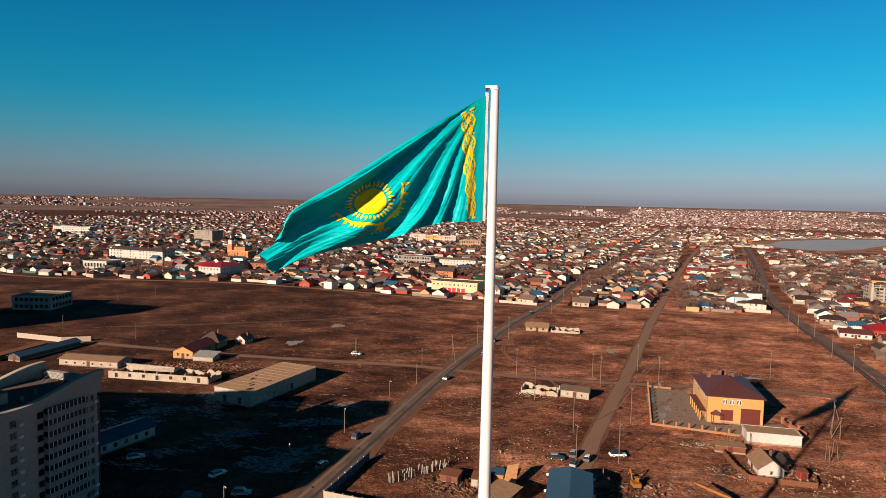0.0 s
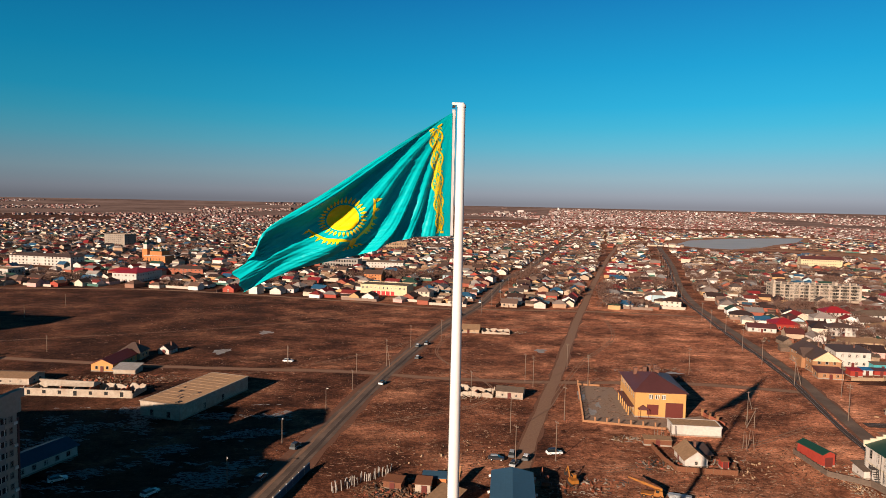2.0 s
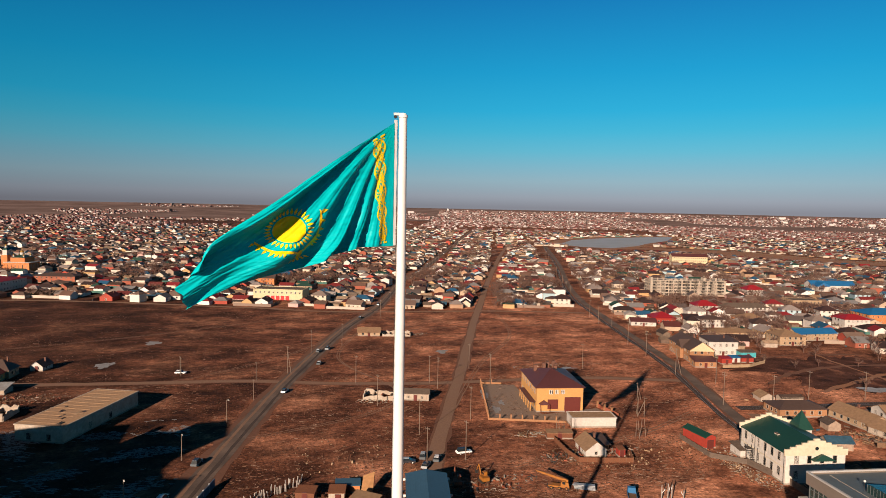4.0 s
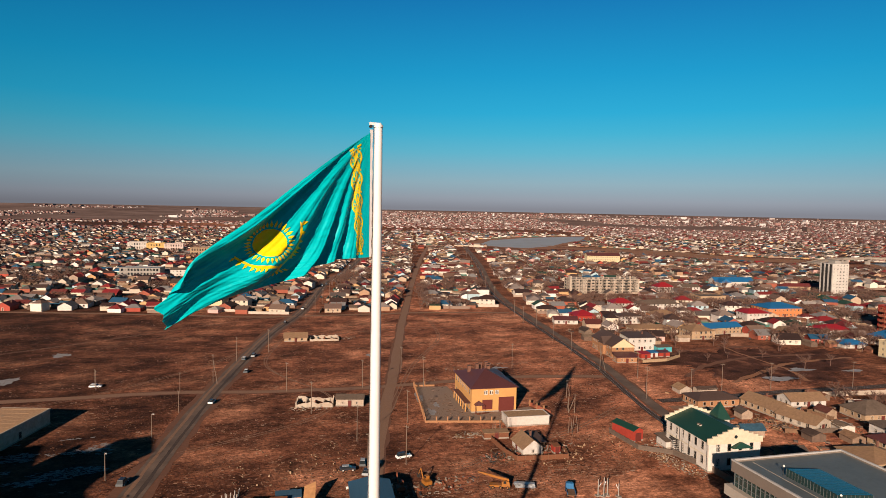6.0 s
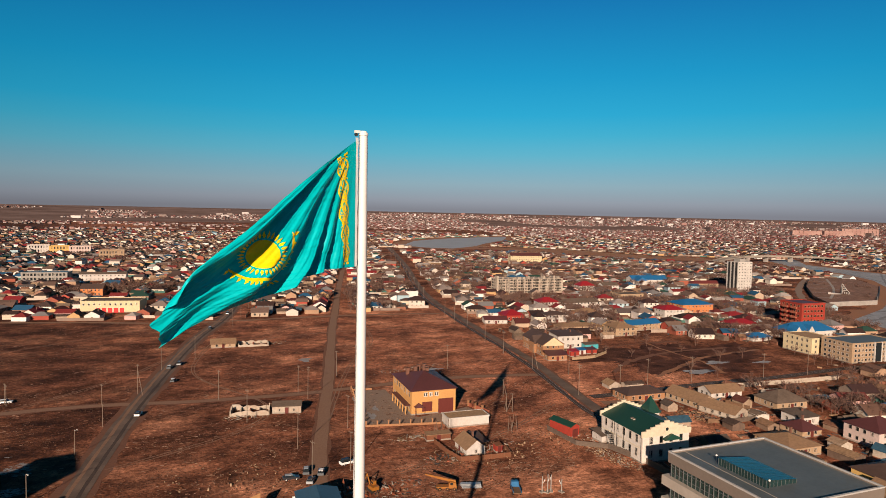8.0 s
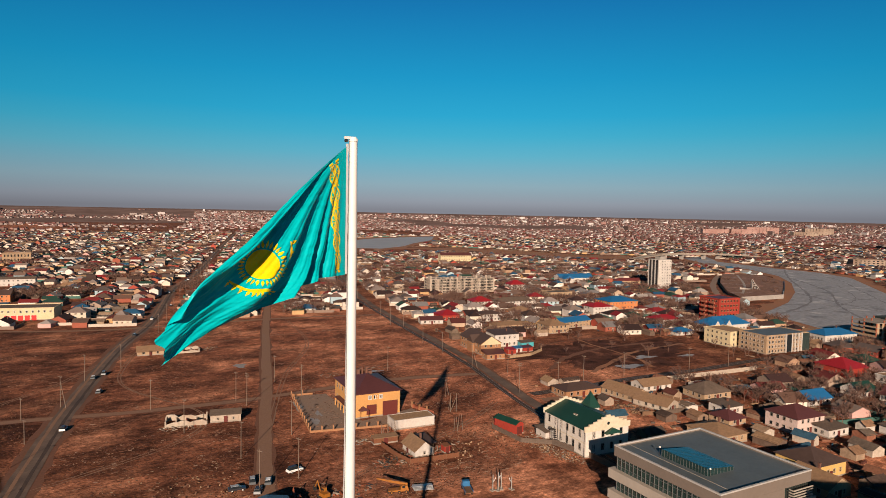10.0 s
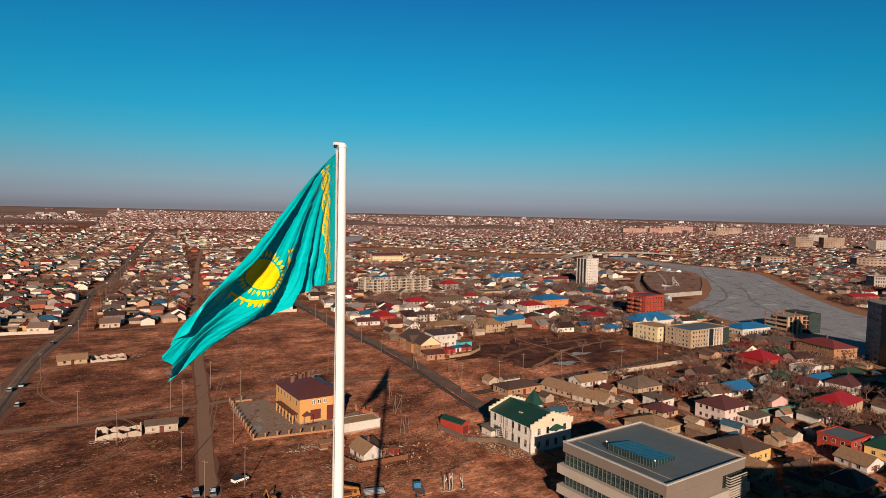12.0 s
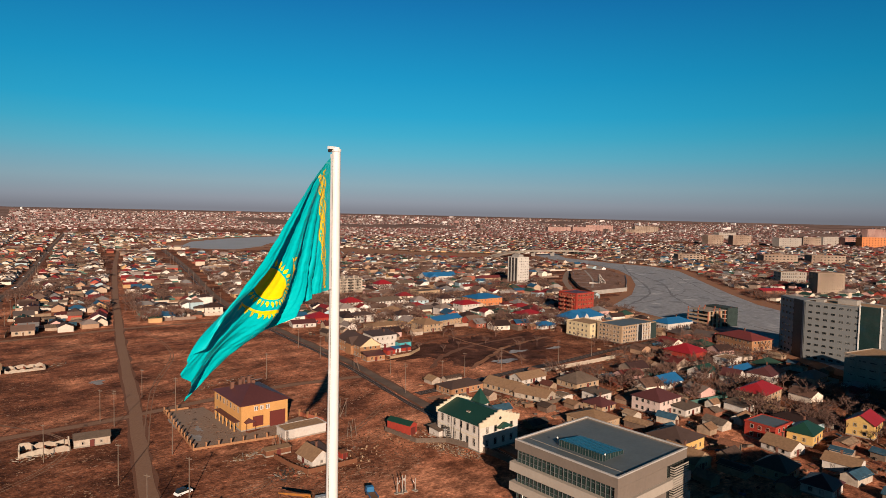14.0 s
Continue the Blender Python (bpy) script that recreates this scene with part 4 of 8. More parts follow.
part("porch_canopy", s, yh, "small pitched maroon porch canopy", side_pose(16.8, 25, 0, 2.6, 0))
windows(yh, 16.8, 25, 9.1, 2, 3.2, (1.2, 1.9), (3, 1))
s = Shape()
for k in range(6):
    s.box(-8.4 - 2.0, -8.4 - 1.7, -11 + k * 3.4, -10.7 + k * 3.4, 0, 3.2, "yellow_brick")
s.box(-10.6, -8.45, -11.4, 6.6, 3.2, 3.4, "maroon_roof")
part("side_veranda", s, yh, "brick-posted side veranda with a maroon roof")


def walled_line(name, pts, h, gap, posts_key, panel_key, label, post=0.45, panel_h=0.5):
    """A fence along plan points with posts at even steps."""
    ob = thing(name, label, "fence", Matrix.Translation((*pts[0], 0)))
    for (x0, y0), (x1, y1) in zip(pts, pts[1:]):
        L = math.hypot(x1 - x0, y1 - y0)
        n = max(1, round(L / gap))
        ang = math.degrees(math.atan2(y1 - y0, x1 - x0))
        ps, pn = Shape(), Shape()
        ps.box(-post / 2, post / 2, -post / 2, post / 2, -0.1, h, posts_key)
        ps.box(-post / 2 - 0.06, post / 2 + 0.06, -post / 2 - 0.06, post / 2 + 0.06, h, h + 0.12, posts_key)
        pn.box(post / 2 + 0.005, L / n - post / 2 - 0.005, -0.12, 0.12, -0.1, h * panel_h, panel_key)
        me, mp = ps.mesh("post"), pn.mesh("panel")
        for k in range(n):
            at = pose(x0 - pts[0][0] + (x1 - x0) * k / n, y0 - pts[0][1] + (y1 - y0) * k / n, 0, 0, 0, ang)
            part("post", me, ob, at=at)
            part("panel", mp, ob, at=at)
    return ob


walled_line("yard_fence", [(80.2, 241.5), (67.7, 199.3), (92.5, 190.0)], 2.0, 3.9, "fence_brick", "fence_brick", "low yellow brick yard fence with pillars", 0.42, 0.36)
walled_line("yard_fence", [(80.2, 241.5), (88.5, 239.0)], 2.0, 3.6, "fence_brick", "fence_brick", "low yellow brick yard fence with pillars", 0.42, 0.36)
walled_line("yard_fence", [(111.5, 203.0), (113.0, 191.2)], 2.2, 3.4, "fence_brick", "brick", "yellow brick yard fence with tall pillars", 0.55, 0.6)
s = Shape()
s.face([(68.2, 199.6, 0.03), (92.3, 190.6, 0.03), (111.5, 190, 0.03), (110.5, 202, 0.03), (88, 200, 0.03), (93, 237, 0.03), (80.6, 241, 0.03)], "paving")
single("yard_paving", s, "grey-brown paved yard inside the brick fence", "paving", "structure")
building("white_garage_block", "long low whitewashed garage block with a flat roof", 99.7, 187.0, 14.9, 6.5, 3.2, -12.2, "white", "flat", 0.2, "tar", rows=0, door=None, category="shed")
hut = building("white_hut", "small whitewashed hut with a tan sheet gable roof", 87.2, 165.4, 6.2, 8.5, 2.3, -8.0, "white", "gable", 2.3, "tan_roof", ridge=1, rows=1, pitch=2.6, size=(0.9, 1.0), category="hut", door=(3, 0.4, 0.9, 1.9))


def debris(name, label, x, y, rx, ry, n, keys, seed, hmax=0.7, lmax=3.0):
    """A heap of broken boards, slabs and rubble."""
    rnd = random.Random(seed)
    s = Shape()
    for _ in range(n):
        r, a = math.sqrt(rnd.random()), rnd.uniform(0, 6.28)
        c = Vector((x + rx * r * math.cos(a), y + ry * r * math.sin(a), 0))
        L, b, hh, t = 0.25 + (lmax * 0.7 - 0.25) * rnd.random() ** 2.2, rnd.uniform(0.10, 0.45), rnd.uniform(0.06, hmax) * (1.1 - r) * 0.7, rnd.uniform(0, 3.14)
        e, q = Vector((math.cos(t), math.sin(t), 0)) * L / 2, Vector((-math.sin(t), math.cos(t), 0)) * b / 2
        tip = rnd.uniform(0, 0.6) * (1 - r)
        low = [c - e - q, c + e - q, c + e + q, c - e + q]
        s.hull([p + Vector((0, 0, -0.05)) for p in low], [p * 1.0 + Vector((0, 0, hh + (tip if k in (1, 2) else 0))) for k, p in enumerate(low)], rnd.choice(keys))
    return single(name, s, label, "debris", "stuff")


debris("rubble", "scattered boards, slabs and scrap beside the hut", 79, 163, 9, 5, 200, ["wood", "wood", "clod", "concrete", "brick", "dark_steel"], 3)
debris("rubble", "scattered boards and rubble on the bare yard", 95, 163.5, 9, 3.5, 90, ["wood", "concrete", "fence", "brick"], 4)
debris("rubble", "stacked planks and slabs on the ground", 76, 183, 7, 2.5, 60, ["wood", "concrete", "tan_roof"], 5, 0.5, 5.0)
debris("rubble", "broken concrete and timber heap", 6, 153, 13, 7, 620, ["wood", "wood", "clod", "litter", "brick", "dark_steel"], 6, 1.0)
debris("rubble", "pale rubble strip across the field", 120, 262, 30, 4, 110, ["concrete", "fence", "wood"], 7, 0.4, 2.0)
debris("rubble", "pale broken rubble along the hall's yard fence", 122.5, 140.0, 4.0, 12.0, 420, ["litter", "litter", "clod", "concrete", "tan"], 21, 0.4, 1.1)
debris("rubble", "boards, bricks and scrap in the cottage yard", 180.0, 154.0, 6.5, 10.0, 260, ["wood", "brick", "tan_roof", "clod", "fence"], 22, 1.3, 4.0)
debris("rubble", "firewood and scrap in a house yard", 199.0, 140.0, 6.0, 4.0, 120, ["wood", "wood", "tan_roof", "brick"], 23, 1.0, 3.0)
debris("rubble", "broken brick heap beside the ruins", 36, 229, 9, 4, 90, ["brick", "wood", "concrete", "old_white"], 8)
debris("rubble", "rubble and scrap around the ruined yard", -100, 258, 28, 8, 420, ["wood", "concrete", "litter", "clod", "brick"], 9, 0.8)
debris("rubble", "scattered rubble beside the far ruin", 75, 345, 14, 5, 90, ["concrete", "fence", "wood"], 10, 0.5)
debris("rubble", "scrap and timber beside the machines", 52, 152, 12, 5, 130, ["wood", "concrete", "machine_orange", "dark_steel"], 12, 0.9)
debris("rubble", "boards and litter strewn over the bare yard", 100, 160, 34, 16, 520, ["wood", "clod", "litter", "tan", "clod"], 14, 0.3, 1.0)
debris("rubble", "boards and litter strewn beside the dirt road", 20, 175, 26, 24, 400, ["wood", "clod", "litter", "tan", "clod"], 15, 0.25, 0.9)
debris("rubble", "rubble beside the red shed", 130, 152, 7, 9, 90, ["concrete", "brick", "old_white", "wood"], 13, 0.6)


def broken_wall(s, x0, y0, x1, y1, h, key, seed, t=0.4, step=1.2):
    """A wall in one piece with a jagged top."""
    rnd = random.Random(seed)
    L = math.hypot(x1 - x0, y1 - y0)
    n = max(2, int(L / step))
    e = Vector(((x1 - x0) / L, (y1 - y0) / L, 0))
    q = Vector((-e.y, e.x, 0)) * t / 2
    ring = [Vector((x0, y0, -0.1)), Vector((x1, y1, -0.1))]
    for k in range(n, -1, -1):
        ring.append(Vector((x0, y0, 0)) + e * L * k / n + Vector((0, 0, h * rnd.uniform(0.45, 1.05))))
    s.hull([p + q for p in ring], [p - q for p in ring], key)


def ruin(name, label, x, y, w, d, h, rz, key, seed, inner=3, whole_front=False):
    ob = thing(name, label, "ruin", pose(x, y, 0, 0, 0, rz))
    KEEP.append((x, y, math.hypot(w, d) / 2 + 2))
    for k, (a, b, c, e) in enumerate(((-w / 2, -d / 2, w / 2, -d / 2), (w / 2, -d / 2, w / 2, d / 2), (w / 2, d / 2, -w / 2, d / 2), (-w / 2, d / 2, -w / 2, -d / 2))):
        s = Shape()
        if whole_front and k == 0:
            s.box(-w / 2, w / 2, -d / 2 - 0.2, -d / 2 + 0.2, 0, h, key)
        else:
            broken_wall(s, a, b, c, e, h, key, seed + k)
        part("wall", s, ob)
    for k in range(inner):
        s = Shape()
        xx = -w / 2 + w * (k + 1) / (inner + 1)
        broken_wall(s, xx, -d / 2 + 0.4, xx, d / 2 - 0.4, h * 0.8, "brick" if k % 2 else key, seed + 9 + k)
        part("inner_wall", s, ob)
    return ob


building("ruined_white_house", "low whitewashed derelict house with a grey slate roof", 49.8, 228.5, 10.0, 6.5, 2.6, -20.0, "old_white", "gable", 1.0, "slate", rows=1, pitch=2.6, size=(0.8, 1.0), stacks=0, over=0.3)
ruin("ruined_walls", "roofless broken walls of a collapsed house", 37.5, 232.0, 13.0, 7.0, 2.2, -18, "old_white", 21)
building("derelict_house", "derelict house with a tan sheet gable roof", 53.3, 347.4, 12.0, 8.0, 2.2, -12, "tan", "gable", 1.9, "tan_roof", rows=1, stacks=0)
ruin("yard_ruin", "low broken whitewashed yard walls", 68.0, 344.0, 15.0, 8.0, 1.8, -12, "old_white", 31)
dh = building("derelict_hall", "large derelict hall with whitewashed ends and a tan flat roof", -62.0, 228.0, 15.5, 37.0, 5.0, -24.0, "old_white", "flat", 0.15, "hall_roof", rows=0, door=None, category="hall")
rh = random.Random(5)
for k in range(11):
    s = Shape()
    yy = -16.5 + 3.3 * k + rh.uniform(-0.4, 0.4)
    s.box(-7.3, 7.3 - rh.uniform(0, 3), yy, yy + 0.12, 5.12, 5.19, "tar")
    part("roof_seam", s, dh, "raised seam of roofing felt")
for k in range(9):
    s = Shape()
    xx, yy, L = rh.uniform(-6.5, 4.5), rh.uniform(-17, 15), rh.uniform(0.8, 3.0)
    s.box(xx, xx + rh.uniform(0.5, 1.6), yy, yy + L, 5.12, 5.16, rh.choice(("tyre", "dark_roof", "tan")))
    part("roof_patch", s, dh, "torn patch in the roofing felt")
for face, u in ((1, 12), (1, 22), (0, 4.5), (0, 11)):
    part("opening", window_mesh(1.6, 2.2, "tyre", "old_white"), dh, "dark empty opening", side_pose(15.5, 37.0, face, u, 0.5))
lr = ruin("long_ruin", "long roofless whitewashed ruin with empty window openings", -105.0, 241.3, 40.5, 10.0, 2.7, -8.7, "old_white", 41, 6, True)
for k in range(7):
    s = Shape()
    s.box(-0.6, 0.6, -0.03, 0.03, 0, 1.2 + 0.5 * (k % 3 == 0), "tyre")
    part("window_opening", s, lr, "dark empty opening", pose(-17 + 5.6 * k, -5.22, 0.4 if k % 3 == 0 else 0.9))
s = Shape()
s.hull([(-14, -1, 2.4), (4, -1, 2.4), (4, 4.5, 2.4), (-14, 4.5, 2.4)], [(-17, 0.5, 4.3), (3, 1.4, 3.6), (3, 2.0, 3.6), (-17, 1.5, 4.3)], "old_white")
part("roof_remnant", s, lr, "collapsed pale roof sheet")
rh = building("red_roof_house", "orange brick house with a red metal gable roof", -108.5, 279.5, 9.0, 19.0, 3.2, -9, "yellow_brick", "gable", 2.0, "dull_red_roof", ridge=1, rows=1, pitch=2.2, stacks=0)
building("dark_annex", "dark-roofed annex behind the red-roofed house", -105.5, 293.5, 9.5, 8.0, 3.8, -9, "tan", "hip", 3.2, "dark_roof", rows=1)
building("lean_to", "low lean-to with a pale sheet roof", -99.5, 269.0, 9.0, 6.0, 1.8, -9, "old_white", "shed", 1.2, "snow", rows=0, door=None, category="shed", stacks=0)
building("field_hut", "tiny white hut with a dark gable roof in the field", -93.7, 302.5, 5.3, 6.5, 2.2, -18, "white", "gable", 2.0, "dark_roof", ridge=1, rows=1, pitch=1.6, size=(0.9, 1.2), stacks=1, category="hut")
building("blue_roof_shed", "long low shed with a blue steel roof", -91.2, 173.7, 9.0, 22.0, 3.0, -27.0, "white", "gable", 1.5, "steel_roof", ridge=1, rows=1, pitch=3, stacks=0, category="shed")
bs = building("steel_workshop", "workshop with a blue ribbed steel gable roof", 29.3, 137.0, 9.6, 28.0, 5.0, -12.8, "tan", "gable", 1.0, "steel_roof", ridge=1, rows=0, stacks=0, category="workshop", over=0.4)
for k in range(3):
    for sx in (-1, 1):
        s = Shape()
        s.tube((sx * 5.2, 12.5 - k * 9, 4.4), (sx * 5.75, 12.5 - k * 9, 4.3), 0.3, 0.35, "frame", 8)
        part("vent", s, bs, "white wall vent cowl")
building("plank_shed", "small shed with a bright plank lean-to roof", 14.5, 143.0, 6.0, 8.0, 2.4, -40, "wood", "shed", 1.4, "tan_roof", rows=0, stacks=0, category="shed")

# the white hall with a green roof and stepped gables: its long side faces the field
gh = thing("white_hall", "two-storey white hall with a green metal roof and stepped gables", "building", pose(136.3, 140.9, 0, 0, 0, -11.5))
KEEP.append((136.3, 140.9, 18))
GW, GD, GHH = 16.8, 21.4, 8.6
part("wall", wall_shape(GW, GD, GHH, "gable", 3.0, "hall_white", 1), gh)
part("roof", roof_shape(GW, GD - 1.2, GHH, "gable", 3.0, 0.35, "green_roof", ridge=1), gh)
for y in (-GD / 2, GD / 2):
    s = Shape()
    ring = [(-8.9, GHH - 0.6), (8.9, GHH - 0.6)]
    for k in range(5, -6, -1):
        zt = GHH + 3.9 - abs(k) * 0.55
        ring += [(k * 1.62 + 0.81, zt), (k * 1.62 - 0.81, zt)]
    s.hull([(x, y + 0.25, z) for x, z in ring], [(x, y - 0.25, z) for x, z in ring], "sunlit_cream")
    part("stepped_gable", s, gh, "pale cream stepped parapet gable")
windows(gh, GW, GD, GHH, 2, 2.9, (1.3, 2.4), (3, 1), 0.4)
windows(gh, GW, GD, GHH, 2, 4.0, (1.3, 2.2), (0, 2), 0.4)
s = Shape()
s.tube((0, -0.05, 0), (0, 0.12, 0), 0.5, 0.5, "glass", 16)
part("round_window", s, gh, at=pose(0, -GD / 2 - 0.28, GHH + 1.3))
s = Shape()
s.hull([(-3.2, -1.6, 7.0), (3.2, -1.6, 7.0), (3.2, 0, 7.0), (-3.2, 0, 7.0)], [(-0.3, -0.8, 8.4), (0.3, -0.8, 8.4), (0.3, 0, 8.4), (-0.3, 0, 8.4)], "green_roof")
part("entrance_canopy", s, gh, "green pitched entrance canopy", pose(1.5, -GD / 2 - 0.25, 0))
s = Shape()
low = [(5.6, 5.0, 9.0), (10.6, 5.0, 9.0), (10.6, 10.0, 9.0), (5.6, 10.0, 9.0)]
s.hull(low, [(8.05, 7.45, 14.2), (8.15, 7.45, 14.2), (8.15, 7.55, 14.2), (8.05, 7.55, 14.2)], "green_roof")
s.box(6.0, 10.2, 5.4, 9.6, 0, 9.0, "white")
part("tower", s, gh, "square corner tower with a green pyramid roof")
s = Shape()
for k in range(8):
    s.box(-GW / 2 - 1.6, -GW / 2 - 0.3, 1.5 + 0.35 * k, 1.85 + 0.35 * k, 0.5 * k, 0.5 * k + 0.1, "dark_steel")
for yy in (1.4, 4.4):
    for xx in (-GW / 2 - 1.6, -GW / 2 - 0.4):
        s.tube((xx, yy, 0), (xx, yy, 5.4), 0.07, 0.07, "dark_steel", 4)
s.box(-GW / 2 - 1.7, -GW / 2 - 0.2, 4.0, 6.0, 4.1, 4.25, "dark_steel")
s.box(-GW / 2 - 1.7, -GW / 2 - 1.62, 4.0, 6.0, 5.0, 5.08, "dark_steel")
part("fire_escape", s, gh, "rusty steel outside stair")
for yy in (-1.2, -0.2):
    s = Shape()
    s.box(-4.9, -4.3, yy - 0.25, yy + 0.25, GHH + 1.2, GHH + 1.8, "rim_paint")
    s.box(-5.0, -4.2, yy - 0.32, yy + 0.32, GHH + 1.8, GHH + 1.88, "slate")
    part("roof_hatch", s, gh, "small pale roof hatch")
for z0 in (0.0, 4.3):
    s = Shape()
    s.box(-GW / 2 - 0.07, -GW / 2 - 0.01, -GD / 2 + 0.4, GD / 2 - 0.4, z0 + 0.02, z0 + 0.32, "sunlit_cream")
    part("string_course", s, gh)
for yy in (-GD / 2 + 0.5, -1.6, 3.2, GD / 2 - 0.5):
    s = Shape()
    s.tube((-GW / 2 - 0.16, yy, 0.1), (-GW / 2 - 0.16, yy, GHH), 0.07, 0.07, "dark_steel", 5)
    part("drainpipe", s, gh)

building("red_shed", "red metal shed with a green sheet roof", 124.0, 163.6, 3.9, 9.8, 3.6, 3.0, "red_wall", "gable", 0.9, "green_roof", ridge=1, rows=0, stacks=0, category="shed", over=0.25, door=(0, 0.5, 2.2, 2.6))
building("grey_shed", "small grey shed with a pale sheet roof", 130.5, 152.5, 4.5, 5.0, 2.3, -8, "white", "shed", 0.8, "slate", rows=1, stacks=0, category="shed", size=(0.6, 0.6))
walled_line("board_fence", [(120.8, 168.5), (119.5, 153), (126.5, 146.0)], 1.6, 2.4, "fence", "fence", "low grey board fence round the red shed", 0.15, 0.95)
walled_line("board_fence", [(126.5, 146.0), (127.5, 132.0), (126.0, 120.0)], 1.9, 2.4, "fence", "fence", "dark grey fence beside the white hall", 0.15, 0.95)

# the office block with a skylight on its flat roof
of = thing("office_block", "modern taupe office block with ribbon glazing and a flat grey roof", "building", pose(116.9, 87.7, 0, 0, 0, -9.9))
KEEP.append((116.9, 87.7, 24))
OW, OD, OH = 30.6, 31.2, 16.9
s = Shape()
s.box(-OW / 2 + 0.5, OW / 2 - 0.5, -OD / 2 + 0.5, OD / 2 - 0.5, 0, OH - 1.2, "office_glass")
part("glazing", s, of, "dark teal ribbon glazing")
for z0, z1, key, e in ((14.2, 16.62, "taupe", 0.0), (16.62, 16.95, "coping", 0.06), (8.6, 10.9, "light_cladding", 0.9), (3.4, 5.6, "light_cladding", 0.9)):
    c = 0.42 if z0 > 14 else 0.9
    s = Shape()
    for x0, x1, y0, y1 in ((-OW / 2 - e, OW / 2 + e, -OD / 2 - e, -OD / 2 + c), (-OW / 2 - e, OW / 2 + e, OD / 2 - c, OD / 2 + e), (-OW / 2 - e, -OW / 2 + c, -OD / 2 + c, OD / 2 - c), (OW / 2 - c, OW / 2 + e, -OD / 2 + c, OD / 2 - c)):
        s.box(x0, x1, y0, y1, z0, z1, key)
    part("band", s, of)
for x0, x1, y0, y1 in ((-OW / 2 - 0.05, OW / 2 + 0.05, -OD / 2 - 0.05, -OD / 2 + 0.8),):
    s = Shape()
    s.box(x0 + 0.0, x1 - 9.5, y0, y1, 0, 14.2, "taupe")
    part("end_wall", s, of, "blank taupe cladding wall")
for k in range(23):
    yy = -OD / 2 + 0.8 + (OD - 1.6) * k / 22
    for z0, z1 in ((10.9, 14.2), (5.6, 8.6), (0, 3.4)):
        s = Shape()
        s.box(-OW / 2 + 0.28, -OW / 2 + 0.5, yy - 0.05, yy + 0.05, z0, z1, "skylight_frame")
        for zz in (z0 + 0.3 * (z1 - z0), z0 + 0.75 * (z1 - z0)):
            s.box(-OW / 2 + 0.36, -OW / 2 + 0.5, yy + 0.05, yy + 1.29, zz - 0.04, zz + 0.04, "skylight_frame") if k < 22 else None
        part("mullion", s, of)
for k in range(12):
    xx = OW / 2 - 9 + k * 0.75
    for z0, z1 in ((10.9, 14.2), (5.6, 8.6), (0, 3.4)):
        s = Shape()
        s.box(xx - 0.05, xx + 0.05, -OD / 2 + 0.28, -OD / 2 + 0.5, z0, z1, "dark_steel")
        part("mullion", s, of)
s = Shape()
for k in range(9):
    a = -OD / 2 + 2 + k * 3.2
    s.tube((-OW / 2 - 0.75, a, 0), (-OW / 2 - 0.75, a + (0.9 if k % 2 else -0.2), 3.4), 0.14, 0.14, "frame", 8)
part("columns", s, of, "slanted white steel columns")
s = Shape()
s.box(-OW / 2 + 0.425, OW / 2 - 0.425, -OD / 2 + 0.425, OD / 2 - 0.425, 16.0, 16.3, "grey_roof")
s.box(-OW / 2 + 4.6, -OW / 2 + 4.75, -OD / 2 + 1, OD / 2 - 1, 16.3, 16.36, "light_cladding")
part("roof_deck", s, of, "grey membrane flat roof")
# the skylight: glazed lantern with a mono-pitch top
sx0, sx1, sy0, sy1 = -9.0, -0.2, -7.0, 6.2
n = 16
for k in range(n + 1):
    s = Shape()
    yy = sy0 + (sy1 - sy0) * k / n
    s.box(sx0 - 0.05, sx0 + 0.04, yy - 0.045, yy + 0.045, 16.3, 18.0, "skylight_frame")
    part("skylight_bar", s, of)
for k in range(1, 9):
    xx = sx0 + (sx1 - sx0) * k / 8
    for yy in (sy0, sy1):
        s = Shape()
        s.box(xx - 0.045, xx + 0.045, yy - 0.05, yy + 0.05, 16.3, 18.0 - 0.9 * k / 8, "skylight_frame")
        part("skylight_bar", s, of)
s = Shape()
low = [(sx0, sy0, 16.3), (sx1, sy0, 16.3), (sx1, sy1, 16.3), (sx0, sy1, 16.3)]
s.hull(low, [(sx0, sy0, 18.0), (sx1, sy0, 17.1), (sx1, sy1, 17.1), (sx0, sy1, 18.0)], "teal_glass", floor=False)
part("skylight_glass", s, of, "teal glass skylight lantern")
s = Shape()
for k in range(n):
    y0 = sy0 + (sy1 - sy0) * k / n
    y1 = y0 + (sy1 - sy0) / n * 0.8
    s.hull([(sx0, y0, 18.03), (sx1, y0, 17.13), (sx1, y1, 17.13), (sx0, y1, 18.03)], [(sx0, y0, 18.09), (sx1, y0, 17.19), (sx1, y1, 17.19), (sx0, y1, 18.09)], "skylight_pane")
part("skylight_panes", s, of, "blue-grey roof panes of the skylight")
for xx, yy, zt in ((sx0 - 0.4, sy1 + 0.3, 18.3), (sx0 + 0.5, sy0 - 0.35, 17.9)):
    s = Shape()
    s.tube((xx, yy, 16.3), (xx, yy, zt), 0.05, 0.05, "dark_steel", 6)
    s.tube((xx, yy, zt), (xx, yy, zt + 0.16), 0.16, 0.27, "frame", 10)
    s.tube((xx, yy, zt + 0.16), (xx, yy, zt + 0.42), 0.27, 0.12, "frame", 10)
    part("roof_lamp", s, of, "white globe roof lamp")
